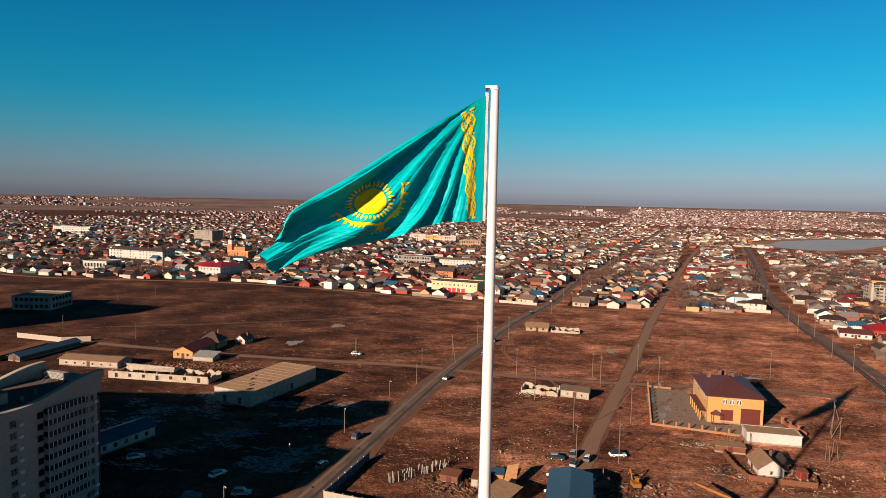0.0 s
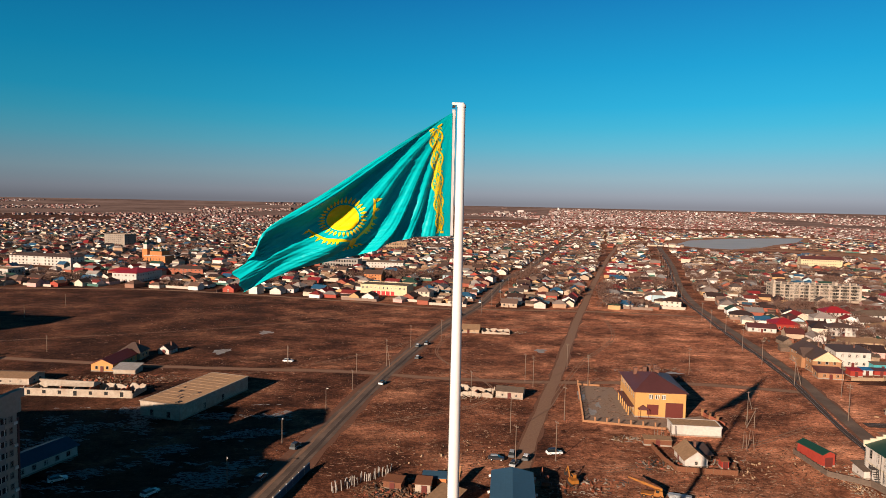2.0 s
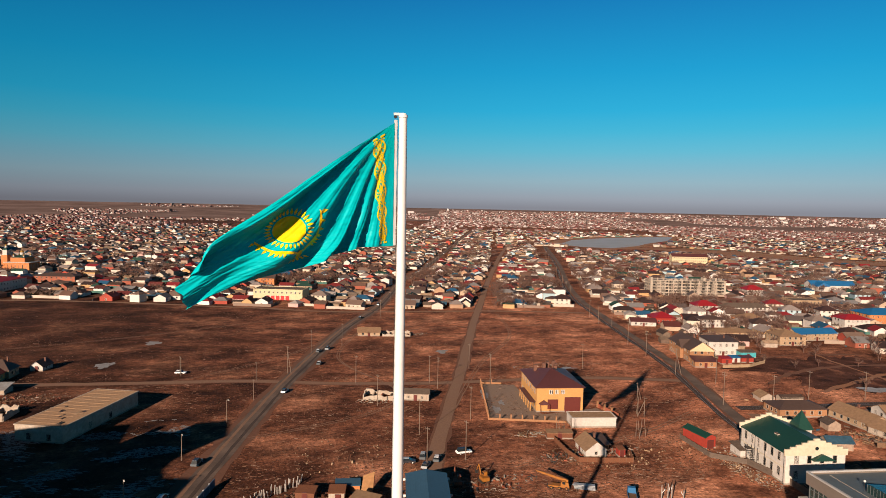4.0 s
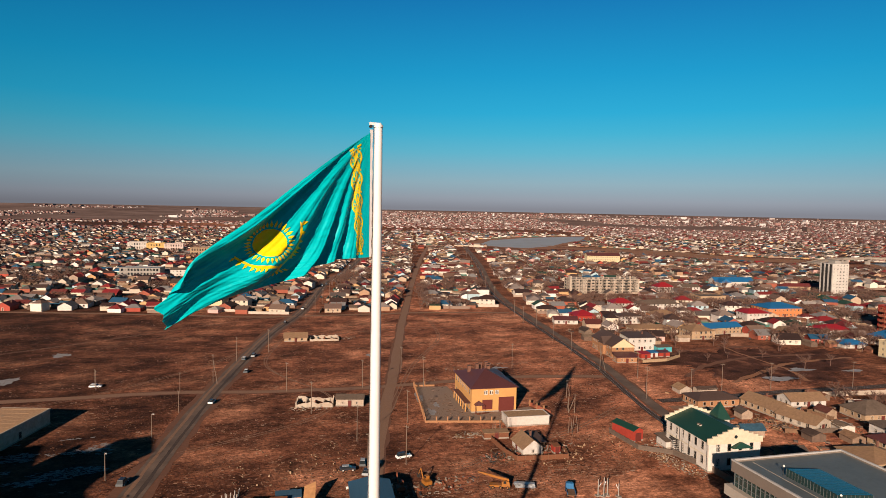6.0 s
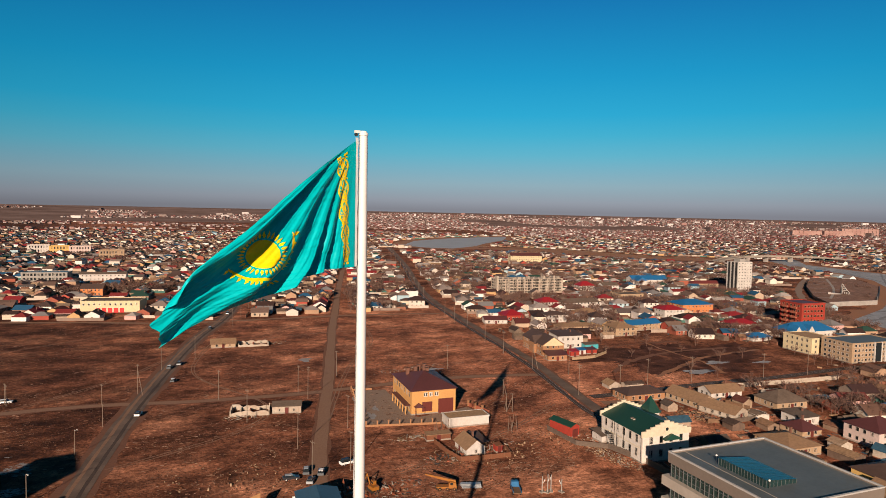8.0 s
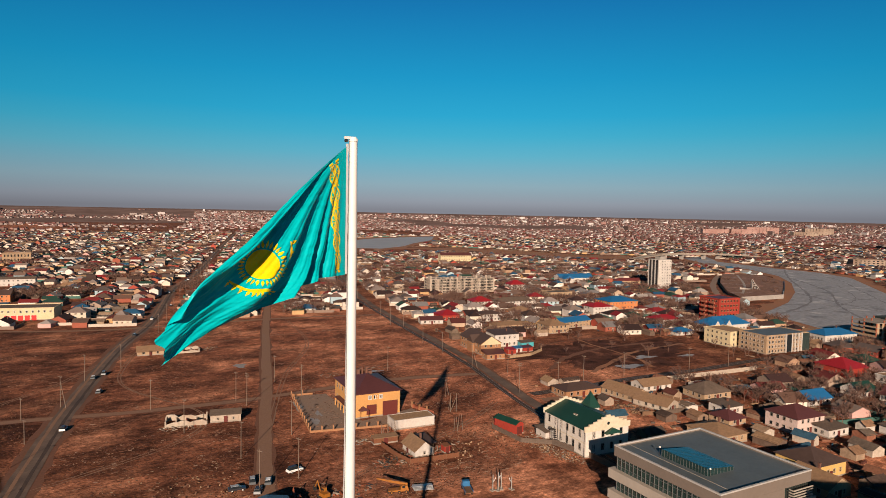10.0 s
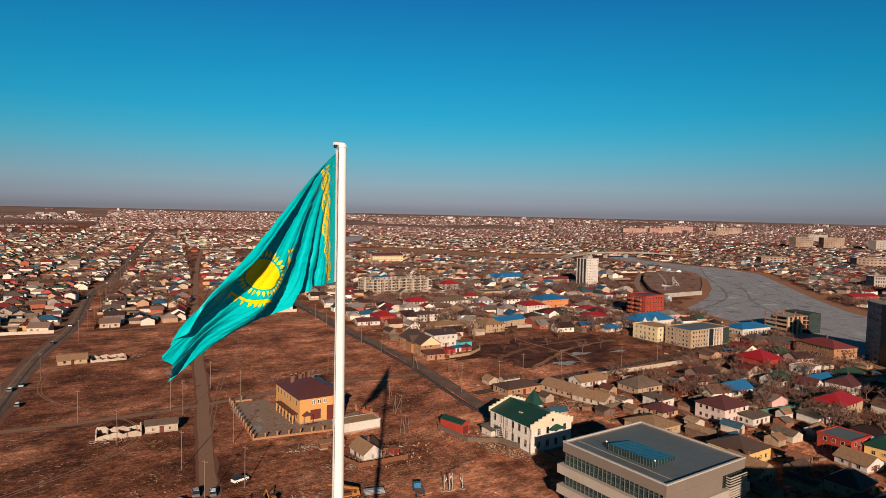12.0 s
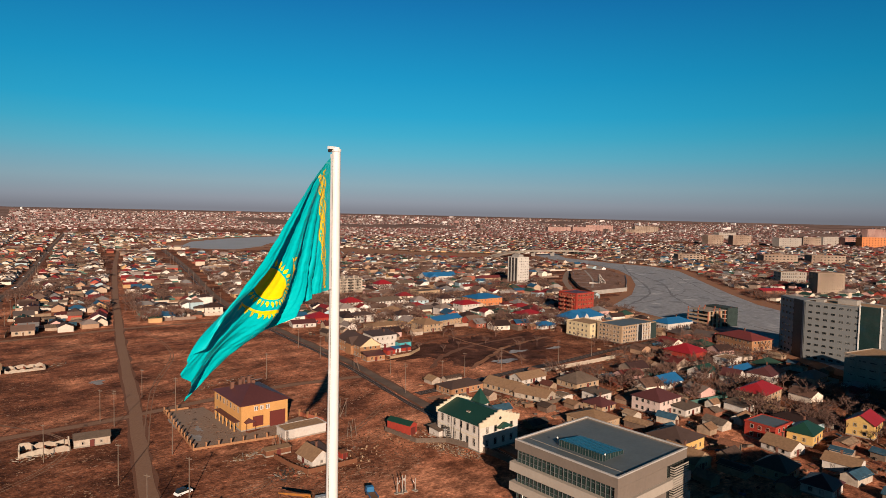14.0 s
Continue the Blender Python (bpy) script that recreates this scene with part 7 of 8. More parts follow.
for x, y, rz in near:
    k = rnd.choices(range(6), (4, 4, 5, 3, 4, 1))[0]
    copy_thing(KINDS[k], pose(x, y, 0, 0, 0, rz))["group"] = "houses of the old town"
for ob in KINDS:
    for o in (*ob.children_recursive, ob):
        bpy.data.objects.remove(o)


def stuff_houses(name, rows, label, wall="far_wall", roof="far_roof"):
    """Many plain houses in one mesh: walls and roofs as islands of their own."""
    V, F, Mi = [], [], []

    def add(pts, faces, m):
        i = len(V)
        V.extend(pts)
        for f in faces:
            F.append(tuple(i + k for k in f))
            Mi.append(m)
    for x, y, rz, w, d, h, up, hip in rows:
        c, s_ = math.cos(radians(rz)), math.sin(radians(rz))
        z = rise(x, y) - 0.2
        T = lambda px, py, pz: (x + px * c - py * s_, y + px * s_ + py * c, z + pz)
        W, D = w / 2, d / 2
        add([T(-W, -D, 0), T(W, -D, 0), T(W, D, 0), T(-W, D, 0), T(-W, -D, h), T(W, -D, h), T(W, D, h), T(-W, D, h), T(-W, 0, h + (0 if hip else up * 0.94)), T(W, 0, h + (0 if hip else up * 0.94))],
            [(0, 1, 5, 4), (1, 2, 6, 9, 5), (2, 3, 7, 6), (3, 0, 4, 8, 7)], 0)
        W, D, e = W + 0.45, D + 0.45, 0.25
        k = max(0.3, W - D) if hip else W
        add([T(-W, -D, h - e), T(W, -D, h - e), T(W, D, h - e), T(-W, D, h - e), T(-k, 0, h + up), T(k, 0, h + up)],
            [(0, 1, 5, 4), (2, 3, 4, 5)] + ([(1, 2, 5), (3, 0, 4)] if hip else []), 1)
    me = bpy.data.meshes.new(name)
    me.from_pydata(V, [], F)
    me.materials.append(M[wall])
    me.materials.append(M[roof])
    me.polygons.foreach_set("material_index", Mi)
    return tagged(new(name, me), label, "houses", kind="stuff")


def random_house(x, y, rz, small=False, big=0.0):
    if small:
        return (x, y, rz, rnd.uniform(4, 9), rnd.uniform(3.5, 5.5), rnd.uniform(2.0, 2.8), rnd.uniform(0.5, 1.6), False)
    h = 5.8 if rnd.random() < 0.08 + big else rnd.uniform(2.8, 3.6)
    return (x, y, rz, rnd.uniform(7.5, 12), rnd.uniform(6.5, 9), h, rnd.uniform(1.5, 2.6), rnd.random() < 0.5)


# sheds, kennels and summer kitchens squeezed between the placed houses
for _ in range(1500):
    x, y = rnd.uniform(135, 460), rnd.uniform(5, 340)
    if x < road_x(y) + 10 or inside(LOT, x, y) or inside(PLOT, x, y) or math.hypot(x - 116.9, y - 87.7) < 25 or river_gap(x, y) < 14 or dist_line(ROAD_E, x, y) < 7 or not in_view(x, y):
        continue
    if all((x - kx) ** 2 + (y - ky) ** 2 > (kr * 0.84 + 2.0) ** 2 for kx, ky, kr in KEEP) and math.hypot(x - 137.8, y - 140.3) > 19 and free(x, y, 4.4):
        sheds.append((x, y, rnd.choice((-14, 76)) + rnd.uniform(-8, 8)))
stuff_houses("outbuildings", [random_house(x, y, rz, True) for x, y, rz in sheds], "sheds and outbuildings between the town houses", "shed_wall", "shed_roof")
stuff_houses("town_houses_beyond", [random_house(x, y, rz + rnd.choice((0, 90))) for x, y, rz in mid], "dense rows of low town houses with mixed roofs")
rows = []
for _ in range(27000):
    an, r = radians(rnd.uniform(-40, 90)), math.sqrt(rnd.uniform(1850 ** 2, 4600 ** 2))
    x, y = -20 + r * math.sin(an), 5 + r * math.cos(an)
    q = noise.noise(Vector((x / 520, y / 520, 3.3)))
    west = x < 0.33 * y - 150
    if q < (0.30 if west and r > 2750 else 0.04 if west and r > 2100 else -0.3 if r < 2700 else -0.34) or river_gap(x, y) < 60:
        continue
    rows.append(random_house(x, y, rnd.choice((-21.5, 68.5)) + rnd.uniform(-6, 6), False, 0.12))
    if r > 3000 and rnd.random() < 0.02:
        x_, y_, rz, w, d, h, up, hip = rows[-1]
        rows[-1] = (x_, y_, rz, w * 3.5, d * 1.4, rnd.uniform(8, 16), 0.6, hip)
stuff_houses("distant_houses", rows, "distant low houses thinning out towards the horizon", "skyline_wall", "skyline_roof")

# board and sheet fences along the plots
V, F = [], []
for x, y, col in fences:
    ang = radians(-21.5)
    e, q = Vector((math.cos(ang), math.sin(ang), 0)), Vector((-math.sin(ang), math.cos(ang), 0))
    c = Vector((x, y, 0))
    sg = 1 if col == 0 else -1
    for p0, p1 in ((c - e * sg * 8 - q * 8.3, c - e * sg * 8 + q * 8.3), (c - e * sg * 8 - q * 8.3, c + e * sg * 19 - q * 8.3)):
        m = (p0 + p1) / 2
        if not buildable(m.x, m.y, -1.0):
            continue
        n = Vector((-(p1 - p0).y, (p1 - p0).x, 0)).normalized() * 0.06
        h = rnd.uniform(1.6, 2.1)
        i = len(V)
        V += [tuple(p + Vector((0, 0, z))) for z in (0, h) for p in (p0 - n, p1 - n, p1 + n, p0 + n)]
        F += [(i, i + 1, i + 5, i + 4), (i + 1, i + 2, i + 6, i + 5), (i + 2, i + 3, i + 7, i + 6), (i + 3, i, i + 4, i + 7), (i + 4, i + 5, i + 6, i + 7)]
me = bpy.data.meshes.new("plot_fences")
me.from_pydata(V, [], F)
me.materials.append(M["far_fence"])
tagged(new("plot_fences", me), "board and sheet fences between the town plots", "fences", kind="stuff")

# firewood, scrap and yard clutter between the houses
V, F = [], []
while len(F) < 12000:
    x, y = rnd.uniform(140, 440), rnd.uniform(15, 400)
    if x < road_x(y) + 10 or inside(LOT, x, y) or math.hypot(x - 116.9, y - 87.7) < 24 or river_gap(x, y) < 10 or noise.noise(Vector((x / 15, y / 15, 2))) < -0.1:
        continue
    if any((x - kx) ** 2 + (y - ky) ** 2 < (kr * 0.7) ** 2 for kx, ky, kr in KEEP) or dist_line(ROAD_E, x, y) < 5:
        continue
    a, L, b, h = rnd.uniform(0, 3.14), rnd.uniform(0.5, 3.2), rnd.uniform(0.25, 0.9), rnd.uniform(0.15, 0.8)
    e, q = Vector((math.cos(a), math.sin(a), 0)) * L / 2, Vector((-math.sin(a), math.cos(a), 0)) * b / 2
    c = Vector((x, y, -0.05))
    i = len(V)
    V += [tuple(p + Vector((0, 0, z))) for z in (0, h) for p in (c - e - q, c + e - q, c + e + q, c - e + q)]
    F += [(i, i + 1, i + 5, i + 4), (i + 1, i + 2, i + 6, i + 5), (i + 2, i + 3, i + 7, i + 6), (i + 3, i, i + 4, i + 7), (i + 4, i + 5, i + 6, i + 7)]
me = bpy.data.meshes.new("yard_clutter")
me.from_pydata(V, [], F)
me.materials.append(M["shed_roof"])
tagged(new("yard_clutter", me), "firewood, scrap and stacked goods in the yards", "clutter", kind="stuff")

# ---- bare winter trees ----


def bare_tree(seed, height, fine=5):
    """Trunk with limbs, and a crown of thin twigs."""
    rnd = random.Random(seed)
    trunk, crown = Shape(), Shape()

    def limb(s, p, d, L, r, n):
        q = p + d * L
        s.tube(p, q, r, r * 0.6, "bark", n, False)
        return q
    top = limb(trunk, Vector((0, 0, -0.2)), Vector((rnd.uniform(-.08, .08), rnd.uniform(-.08, .08), 1)), height * 0.36, height * 0.024, 6)
    boughs = []
    for k in range(6):
        a = k * 1.047 + rnd.uniform(-0.4, 0.4)
        d = Vector((math.cos(a), math.sin(a), rnd.uniform(0.7, 1.9))).normalized()
        p = Vector((0, 0, height * rnd.uniform(0.22, 0.36)))
        q = limb(trunk, p, d, height * rnd.uniform(0.24, 0.34), height * 0.012, 4)
        boughs += [(q, d), (p.lerp(q, 0.6), d)]
    for q, d in boughs:
        for _ in range(3):
            e = (d + Vector((rnd.gauss(0, .5), rnd.gauss(0, .5), rnd.gauss(0.15, .35)))).normalized()
            L = height * rnd.uniform(0.13, 0.24)
            q2 = q + e * L
            w = e.cross(Vector((rnd.gauss(0, 1), rnd.gauss(0, 1), rnd.gauss(0, 1)))).normalized() * height * 0.009
            crown.face([q - w, q + w, q2], "bark")
            for _ in range(fine):
                f = (e + Vector((rnd.gauss(0, .6), rnd.gauss(0, .6), rnd.gauss(0.1, .5)))).normalized()
                b = q.lerp(q2, rnd.uniform(0.25, 1.0))
                v = f.cross(Vector((rnd.gauss(0, 1), rnd.gauss(0, 1), rnd.gauss(0, 1)))).normalized() * height * 0.0065
                crown.face([b - v, b + v, b + f * height * rnd.uniform(0.09, 0.17)], "bark")
    return trunk, crown


TREES = []
for i in range(5):
    tr, cr = bare_tree(40 + i, 7.0, 8)
    ob = thing("tree", "leafless winter tree with a brown twiggy crown", "tree", pose(0, 0, -60), "bare trees of the town")
    part("trunk", tr, ob)
    part("crown", cr, ob)
    TREES.append(ob)
rnd = random.Random(77)
tree_spots = []
for _ in range(90000):
    an, r = radians(rnd.uniform(-38, 88)), 130 + 1500 * rnd.random() ** 1.25
    x, y = -20 + r * math.sin(an), 5 + r * math.cos(an)
    east = x > road_x(y) + 10
    q = noise.noise(Vector((x / 70, y / 70, 9.0)))
    if q < (-0.25 if east and r < 430 else 0.03 if east and r < 900 else 0.07 if east else 0.2) or (x < 226 and y < edge_y(x) + 4) or (x < road_x(y) + 9 and y < 420):
        continue
    if river_gap(x, y) < 14 or inside(LOT, x, y) and rnd.random() < 0.93 or x < 150 and y < 330:
        continue
    if any((x - kx) ** 2 + (y - ky) ** 2 < (kr * 0.8) ** 2 for kx, ky, kr in KEEP) or dist_line(ROAD_C, x, y) < 8 or dist_line(ROAD_A, x, y) < 6 or dist_line(ROAD_B, x, y) < 5 or dist_line(ROAD_E, x, y) < 7:
        continue
    if r < 430 and rnd.random() < 0.71 or inside(PLOT, x, y) and rnd.random() < 0.8:
        continue
    tree_spots.append((math.hypot(x - 120, y - 60), x, y))
tree_spots.sort()
for dd, x, y in tree_spots[:300]:
    k = rnd.uniform(0.75, 1.35)
    copy_thing(TREES[rnd.randrange(5)], pose(x, y, 0, 0, 0, rnd.uniform(0, 360)) @ Matrix.Diagonal((k, k, k * rnd.uniform(0.85, 1.1), 1)))
for ob in TREES:
    for o in (*ob.children_recursive, ob):
        bpy.data.objects.remove(o)


def merged(name, models, spots, label, category, lo, hi):
    """Copies of small models in one mesh."""
    base = []
    for s in models:
        base.append((np.array(s.v, dtype=np.float64), s.f))
    V, F, n = [], [], 0
    for x, y in spots:
        v, f = base[rnd.randrange(len(base))]
        k, a = rnd.uniform(lo, hi), rnd.uniform(0, 6.28)
        c, s_ = math.cos(a) * k, math.sin(a) * k
        V.append(np.stack([v[:, 0] * c - v[:, 1] * s_ + x, v[:, 0] * s_ + v[:, 1] * c + y, v[:, 2] * k + rise(x, y)], 1))
        F += [tuple(n + i for i in q) for q in f]
        n += len(v)
    me = bpy.data.meshes.new(name)
    me.from_pydata(np.concatenate(V).tolist(), [], F)
    me.materials.append(M[models[0].mats[0]])
    return tagged(new(name, me), label, category, kind="stuff")


light = []
for i in range(4):
    tr, cr = bare_tree(90 + i, 7.0, 4)
    s = Shape()
    s.v, s.f, s.mats = tr.v + cr.v, tr.f + [tuple(k + len(tr.v) for k in f) for f in cr.f], ["bark"]
    light.append(s)
thin = []
for i in range(4):
    tr, cr = bare_tree(130 + i, 7.0, 0)
    s = Shape()
    wide = [tuple(Vector(v) * 1.0) for v in cr.v]
    s.v, s.f, s.mats = wide, list(cr.f), ["bark"]
    for f in cr.f:
        k = len(s.v)
        a_, b_, c_ = (Vector(cr.v[q]) for q in f)
        s.v += [tuple(a_ + (c_ - a_) * 0.3), tuple(b_ + (c_ - b_) * 0.9), tuple(c_ + Vector((0.5 * math.sin(k), 0.5 * math.cos(k * 1.7), 0.5)))]
        s.f.append((k, k + 1, k + 2))
    thin.append(s)
merged("trees_far", thin, [(x, y) for dd, x, y in tree_spots[5000:12500]], "bare brown trees between the farther houses", "trees", 0.7, 1.2)
merged("trees_beyond", light, [(x, y) for dd, x, y in tree_spots[300:5000]], "bare brown trees scattered through the town", "trees", 0.7, 1.35)

# dry tussocks, clods and litter on the open field
clods = []
for i in range(5):
    s = Shape()
    r_ = random.Random(i)
    ring = [(math.cos(k * 1.047) * r_.uniform(0.5, 1.1), math.sin(k * 1.047) * r_.uniform(0.5, 1.1), -0.05) for k in range(6)]
    tip = (r_.uniform(-.3, .3), r_.uniform(-.3, .3), r_.uniform(0.18, 0.4))
    for k in range(6):
        s.face([ring[k], ring[(k + 1) % 6], tip], "clod")
    clods.append(s)
spots = []
while len(spots) < 24000:
    x, y = rnd.uniform(-190, 250), 140 + 330 * rnd.random() ** 1.5
    if (x < 226 and y > edge_y(x) - 4) or x > road_x(y) - 2 and not inside(LOT, x, y):
        continue
    if noise.noise(Vector((x / 22, y / 12, 4.0))) < rnd.uniform(-0.35, 0.5) or min(dist_line(ROAD_A, x, y), dist_line(ROAD_B, x, y), dist_line(ROAD_C, x, y)) < 5 or dist_line(ROAD_D, x, y) < 2.5:
        continue
    if any((x - kx) ** 2 + (y - ky) ** 2 < (kr * 0.8) ** 2 for kx, ky, kr in KEEP):
        continue
    spots.append((x, y))
pale = []
for c_ in clods:
    s = Shape()
    s.v, s.f, s.mats = c_.v, c_.f, ["litter"]
    pale.append(s)
merged("pale_litter", pale, spots[14000:], "pale stones and litter scattered over the field", "litter", 0.15, 0.4)
merged("dry_tussocks", clods, spots[:14000], "dry tussocks and clods of earth over the field", "tussocks", 0.15, 0.5)

# flattened straw, bleached litter and damp spots lying on the bare earth
V, F = [], []
r_ = random.Random(21)
while len(F) < 15000:
    x, y = r_.uniform(-150, 225), 140 + 300 * r_.random() ** 1.6
    if (x < 226 and y > edge_y(x) - 8) or x > road_x(y) - 4 or (x < -25 and y < 230):
        continue
    if noise.noise(Vector((x / 26, y / 14, 8.0))) + 0.6 * noise.noise(Vector((x / 7, y / 4, 2.0))) < r_.uniform(-0.2, 0.55) - 0.0012 * x:
        continue
    if min(dist_line(ROAD_A, x, y), dist_line(ROAD_B, x, y), dist_line(ROAD_C, x, y)) < 5.5 or dist_line(ROAD_D, x, y) < 3.0:
        continue
    if any((x - kx) ** 2 + (y - ky) ** 2 < (kr * 0.75) ** 2 for kx, ky, kr in KEEP):
        continue
    rx, ry, a = 0.12 + 1.1 * r_.random() ** 2, r_.uniform(0.06, 0.32), radians(r_.uniform(-45, 25))
    i = len(V)
    for j in range(6):
        q = r_.uniform(0.45, 1.2)
        px, py = rx * q * math.cos(j * 1.047), ry * q * math.sin(j * 1.047)
        V.append((x + px * math.cos(a) - py * math.sin(a), y + px * math.sin(a) + py * math.cos(a), 0.036 + 0.0000008 * len(F) * 1.0))
    F.append(tuple(range(i, i + 6)))
me = bpy.data.meshes.new("field_straw")
me.from_pydata(V, [], F)
me.materials.append(M["straw"])
tagged(new("field_straw", me), "flattened straw and damp spots over the bare field", "straw", kind="stuff")

# ---- utility poles ----


def utility_pole(h, arms, brace=False, lamp=False):
    ob = thing("utility_pole", "grey wooden utility pole with cross-arms and insulators", "utility pole", pose(0, 0, -70), "utility poles")
    s = Shape()
    s.tube((0, 0, -0.5), (0, 0, h), 0.14, 0.09, "pole_wood", 8)
    part("post", s, ob)
    for k in range(arms):
        s = Shape()
        s.box(-0.9, 0.9, -0.06, 0.06, h - 0.5 - 0.7 * k, h - 0.36 - 0.7 * k, "pole_wood")
        part("cross_arm", s, ob)
        for x in (-0.8, 0.8):
            s = Shape()
            s.tube((x, 0, h - 0.36 - 0.7 * k), (x, 0, h - 0.14 - 0.7 * k), 0.05, 0.04, "pole_wood", 6)
            part("insulator", s, ob)
    if brace:
        s = Shape()
        s.tube((2.6, 0.4, -0.3), (0.05, 0, h * 0.82), 0.14, 0.10, "pole_wood", 6)
        part("brace", s, ob, "slanting timber brace")
    if lamp:
        s = Shape()
        s.tube((0, 0, h - 0.4), (1.3, 0, h + 0.3), 0.05, 0.04, "frame", 5)
        s.box(1.1, 1.9, -0.14, 0.14, h + 0.22, h + 0.36, "frame")
        part("lamp_arm", s, ob, "white lamp arm with a flat lantern")
    return ob


POLES = [utility_pole(9.2, 1), utility_pole(10.2, 2), utility_pole(9.4, 1, True), utility_pole(9.0, 0, False, True)]
spots = [(41.2, 190.8, 0), (49, 168.4, 0), (83.6, 239.6, 1), (83.2, 264.7, 0), (61.2, 238.8, 1), (60.1, 247.1, 0), (31, 253, 0), (61.8, 201, 0), (-8.6, 239.1, 0), (5.4, 274.4, 2), (-37, 278.9, 0),
         (-195.7, 435.2, 0), (-200.7, 394.7, 2), (-191.4, 321.1, 0), (-147.2, 305.4, 0), (35, 322.8, 0), (18.3, 308.4, 0), (36.9, 166, 0)]
spots += [(-17.1, 216.6, 3), (-28, 186.9, 3), (-37.8, 158.9, 3), (-46, 134, 3), (159.4, 194.5, 1), (177.4, 220.2, 0), (170, 236.9, 2), (176.7, 268.8, 0), (183.7, 295.5, 0), (202.9, 342.8, 0), (199.2, 352.5, 0),
          (208.2, 379, 0), (227, 442.2, 1), (197.1, 192.2, 0), (218.5, 186.3, 0), (178.2, 190.2, 0), (254.8, 175.6, 0), (279.9, 169.5, 0), (133.8, 254.5, 0), (33.9, 222.2, 0), (-7.4, 265.2, 0), (-37.5, 281.3, 0)]
for k in range(12):
    t = k / 11
    spots.append((238 + 190 * t, 470 + 440 * t, 1))
    spots.append((70 + 150 * t, 400 + 380 * t, 0))
for x, y, k in spots:
    copy_thing(POLES[k], pose(x, y, 0, 0, 0, -68 + (x * 7.3 + y) % 20 - 10) @ Matrix.Diagonal((1.0, 1.0, 0.84 if x < 0 else 1.25, 1)))
for x, y, rz in ((130.5, 206.7, 10), (120.2, 190.8, 60), (122.0, 189.6, 150)):
    copy_thing(POLES[2], pose(x, y, 0, 0, 0, rz) @ Matrix.Diagonal((0.9, 0.9, 0.74, 1)))
for ob in POLES:
    for o in (*ob.children_recursive, ob):
        bpy.data.objects.remove(o)

# ---- cars ----


def car_model(L, tall):
    ob = thing("car", "parked car with dusty paint", "car", pose(0, 0, -80), "cars on the roads and yards")
    s = Shape()
    prof = [(-L / 2, 0.35), (L / 2, 0.35), (L / 2, 0.72), (L * 0.27, 0.92), (-L * 0.46, 0.95), (-L / 2, 0.8)]
    lo = [(x, -0.86, z) for x, z in prof]
    hi = [(x, 0.86, z) for x, z in prof]
    s.hull(hi, lo, "car_paint")
    part("body", s, ob)
    s = Shape()
    a = [(-L * 0.44, -0.80, 0.93), (L * 0.26, -0.80, 0.92), (L * 0.26, 0.80, 0.92), (-L * 0.44, 0.80, 0.93)]
    b = [(-L * 0.36, -0.64, tall - 0.06), (L * 0.08, -0.64, tall - 0.04), (L * 0.08, 0.64, tall - 0.04), (-L * 0.36, 0.64, tall - 0.06)]
    s.hull(a, b, "glass")
    part("cabin_glass", s, ob)
    s = Shape()
    s.hull(b, [(x * 0.98, y * 0.96, z + 0.06) for x, y, z in b], "car_paint")
    part("roof", s, ob)
    for x in (-L * 0.3, L * 0.31):
        for y in (-0.8, 0.8):
            s = Shape()
            s.tube((x, y - 0.1, 0.32), (x, y + 0.1, 0.32), 0.32, 0.32, "tyre", 12)
            w = part("wheel", s, ob)
            s = Shape()
            s.tube((x, y - 0.115, 0.32), (x, y + 0.115, 0.32), 0.18, 0.18, "frame", 10)
            part("rim", s, w)
    for y in (-0.62, 0.62):
        s = Shape()
        s.box(L / 2 - 0.02, L / 2 + 0.02, y - 0.16, y + 0.16, 0.58, 0.72, "frame")
        part("headlight", s, ob)
    return ob


CARS = [car_model(4.4, 1.45), car_model(4.6, 1.75)]
for x, y, rz, k in ((32.5, 170.3, -12, 0), (37.6, 172.8, 70, 1), (36.7, 166.4, 60, 0), (41, 170.2, 65, 0), (50, 173.1, 5, 1), (-23.7, 183, 70, 1), (-55, 155.7, 55, 0), (-45.9, 145.6, 10, 1), (-56.8, 143.5, 5, 0),
                    (2.8, 246.8, 70, 0), (-30.1, 162.4, 70, 0), (-80, 165, 30, 0), (-37.5, 283, -12, 0), (22.0, 311, 70, 0), (27, 316, 70, 1), (20, 287, 70, 0), (57, 399, 70, 0), (160, 660, 70, 1), (122, 575, 70, 0), (128, 582, 70, 0)):
    copy_thing(CARS[k], pose(x, y, 0.05, 0, 0, rz))
rc = random.Random(5)
for k in range(12):
    t = rc.random()
    copy_thing(CARS[k % 2], pose(80 + 300 * t + rc.choice((-2.2, 2.2)), 450 + 750 * t + rc.uniform(-4, 4), 0.06, 0, 0, 67))
for ob in CARS:
    for o in (*ob.children_recursive, ob):
        bpy.data.objects.remove(o)

# ---- machines and stored goods in the yard ----
cr = thing("crane_truck", "yellow truck crane with its boom lowered", "crane truck", pose(66.4, 145.2, 0, 0, 0, -26) @ Matrix.Scale(0.8, 4))
for x in (-2.3, 0.2, 2.5):
    for y in (-1.1, 1.1):
        s = Shape()
        s.tube((x, y - 0.2, 0.52), (x, y + 0.2, 0.52), 0.52, 0.52, "tyre", 14)
        w = part("wheel", s, cr)
        s = Shape()
        s.tube((x, y - 0.22, 0.52), (x, y + 0.22, 0.52), 0.27, 0.27, "machine", 10)
        part("hub", s, w, "yellow wheel hub")
s = Shape()
s.box(-3.4, 3.4, -1.15, 1.15, 0.75, 1.25, "machine")
s.box(-3.6, -2.9, -1.35, 1.35, 0.55, 0.95, "dark_steel")
part("chassis", s, cr)
s = Shape()
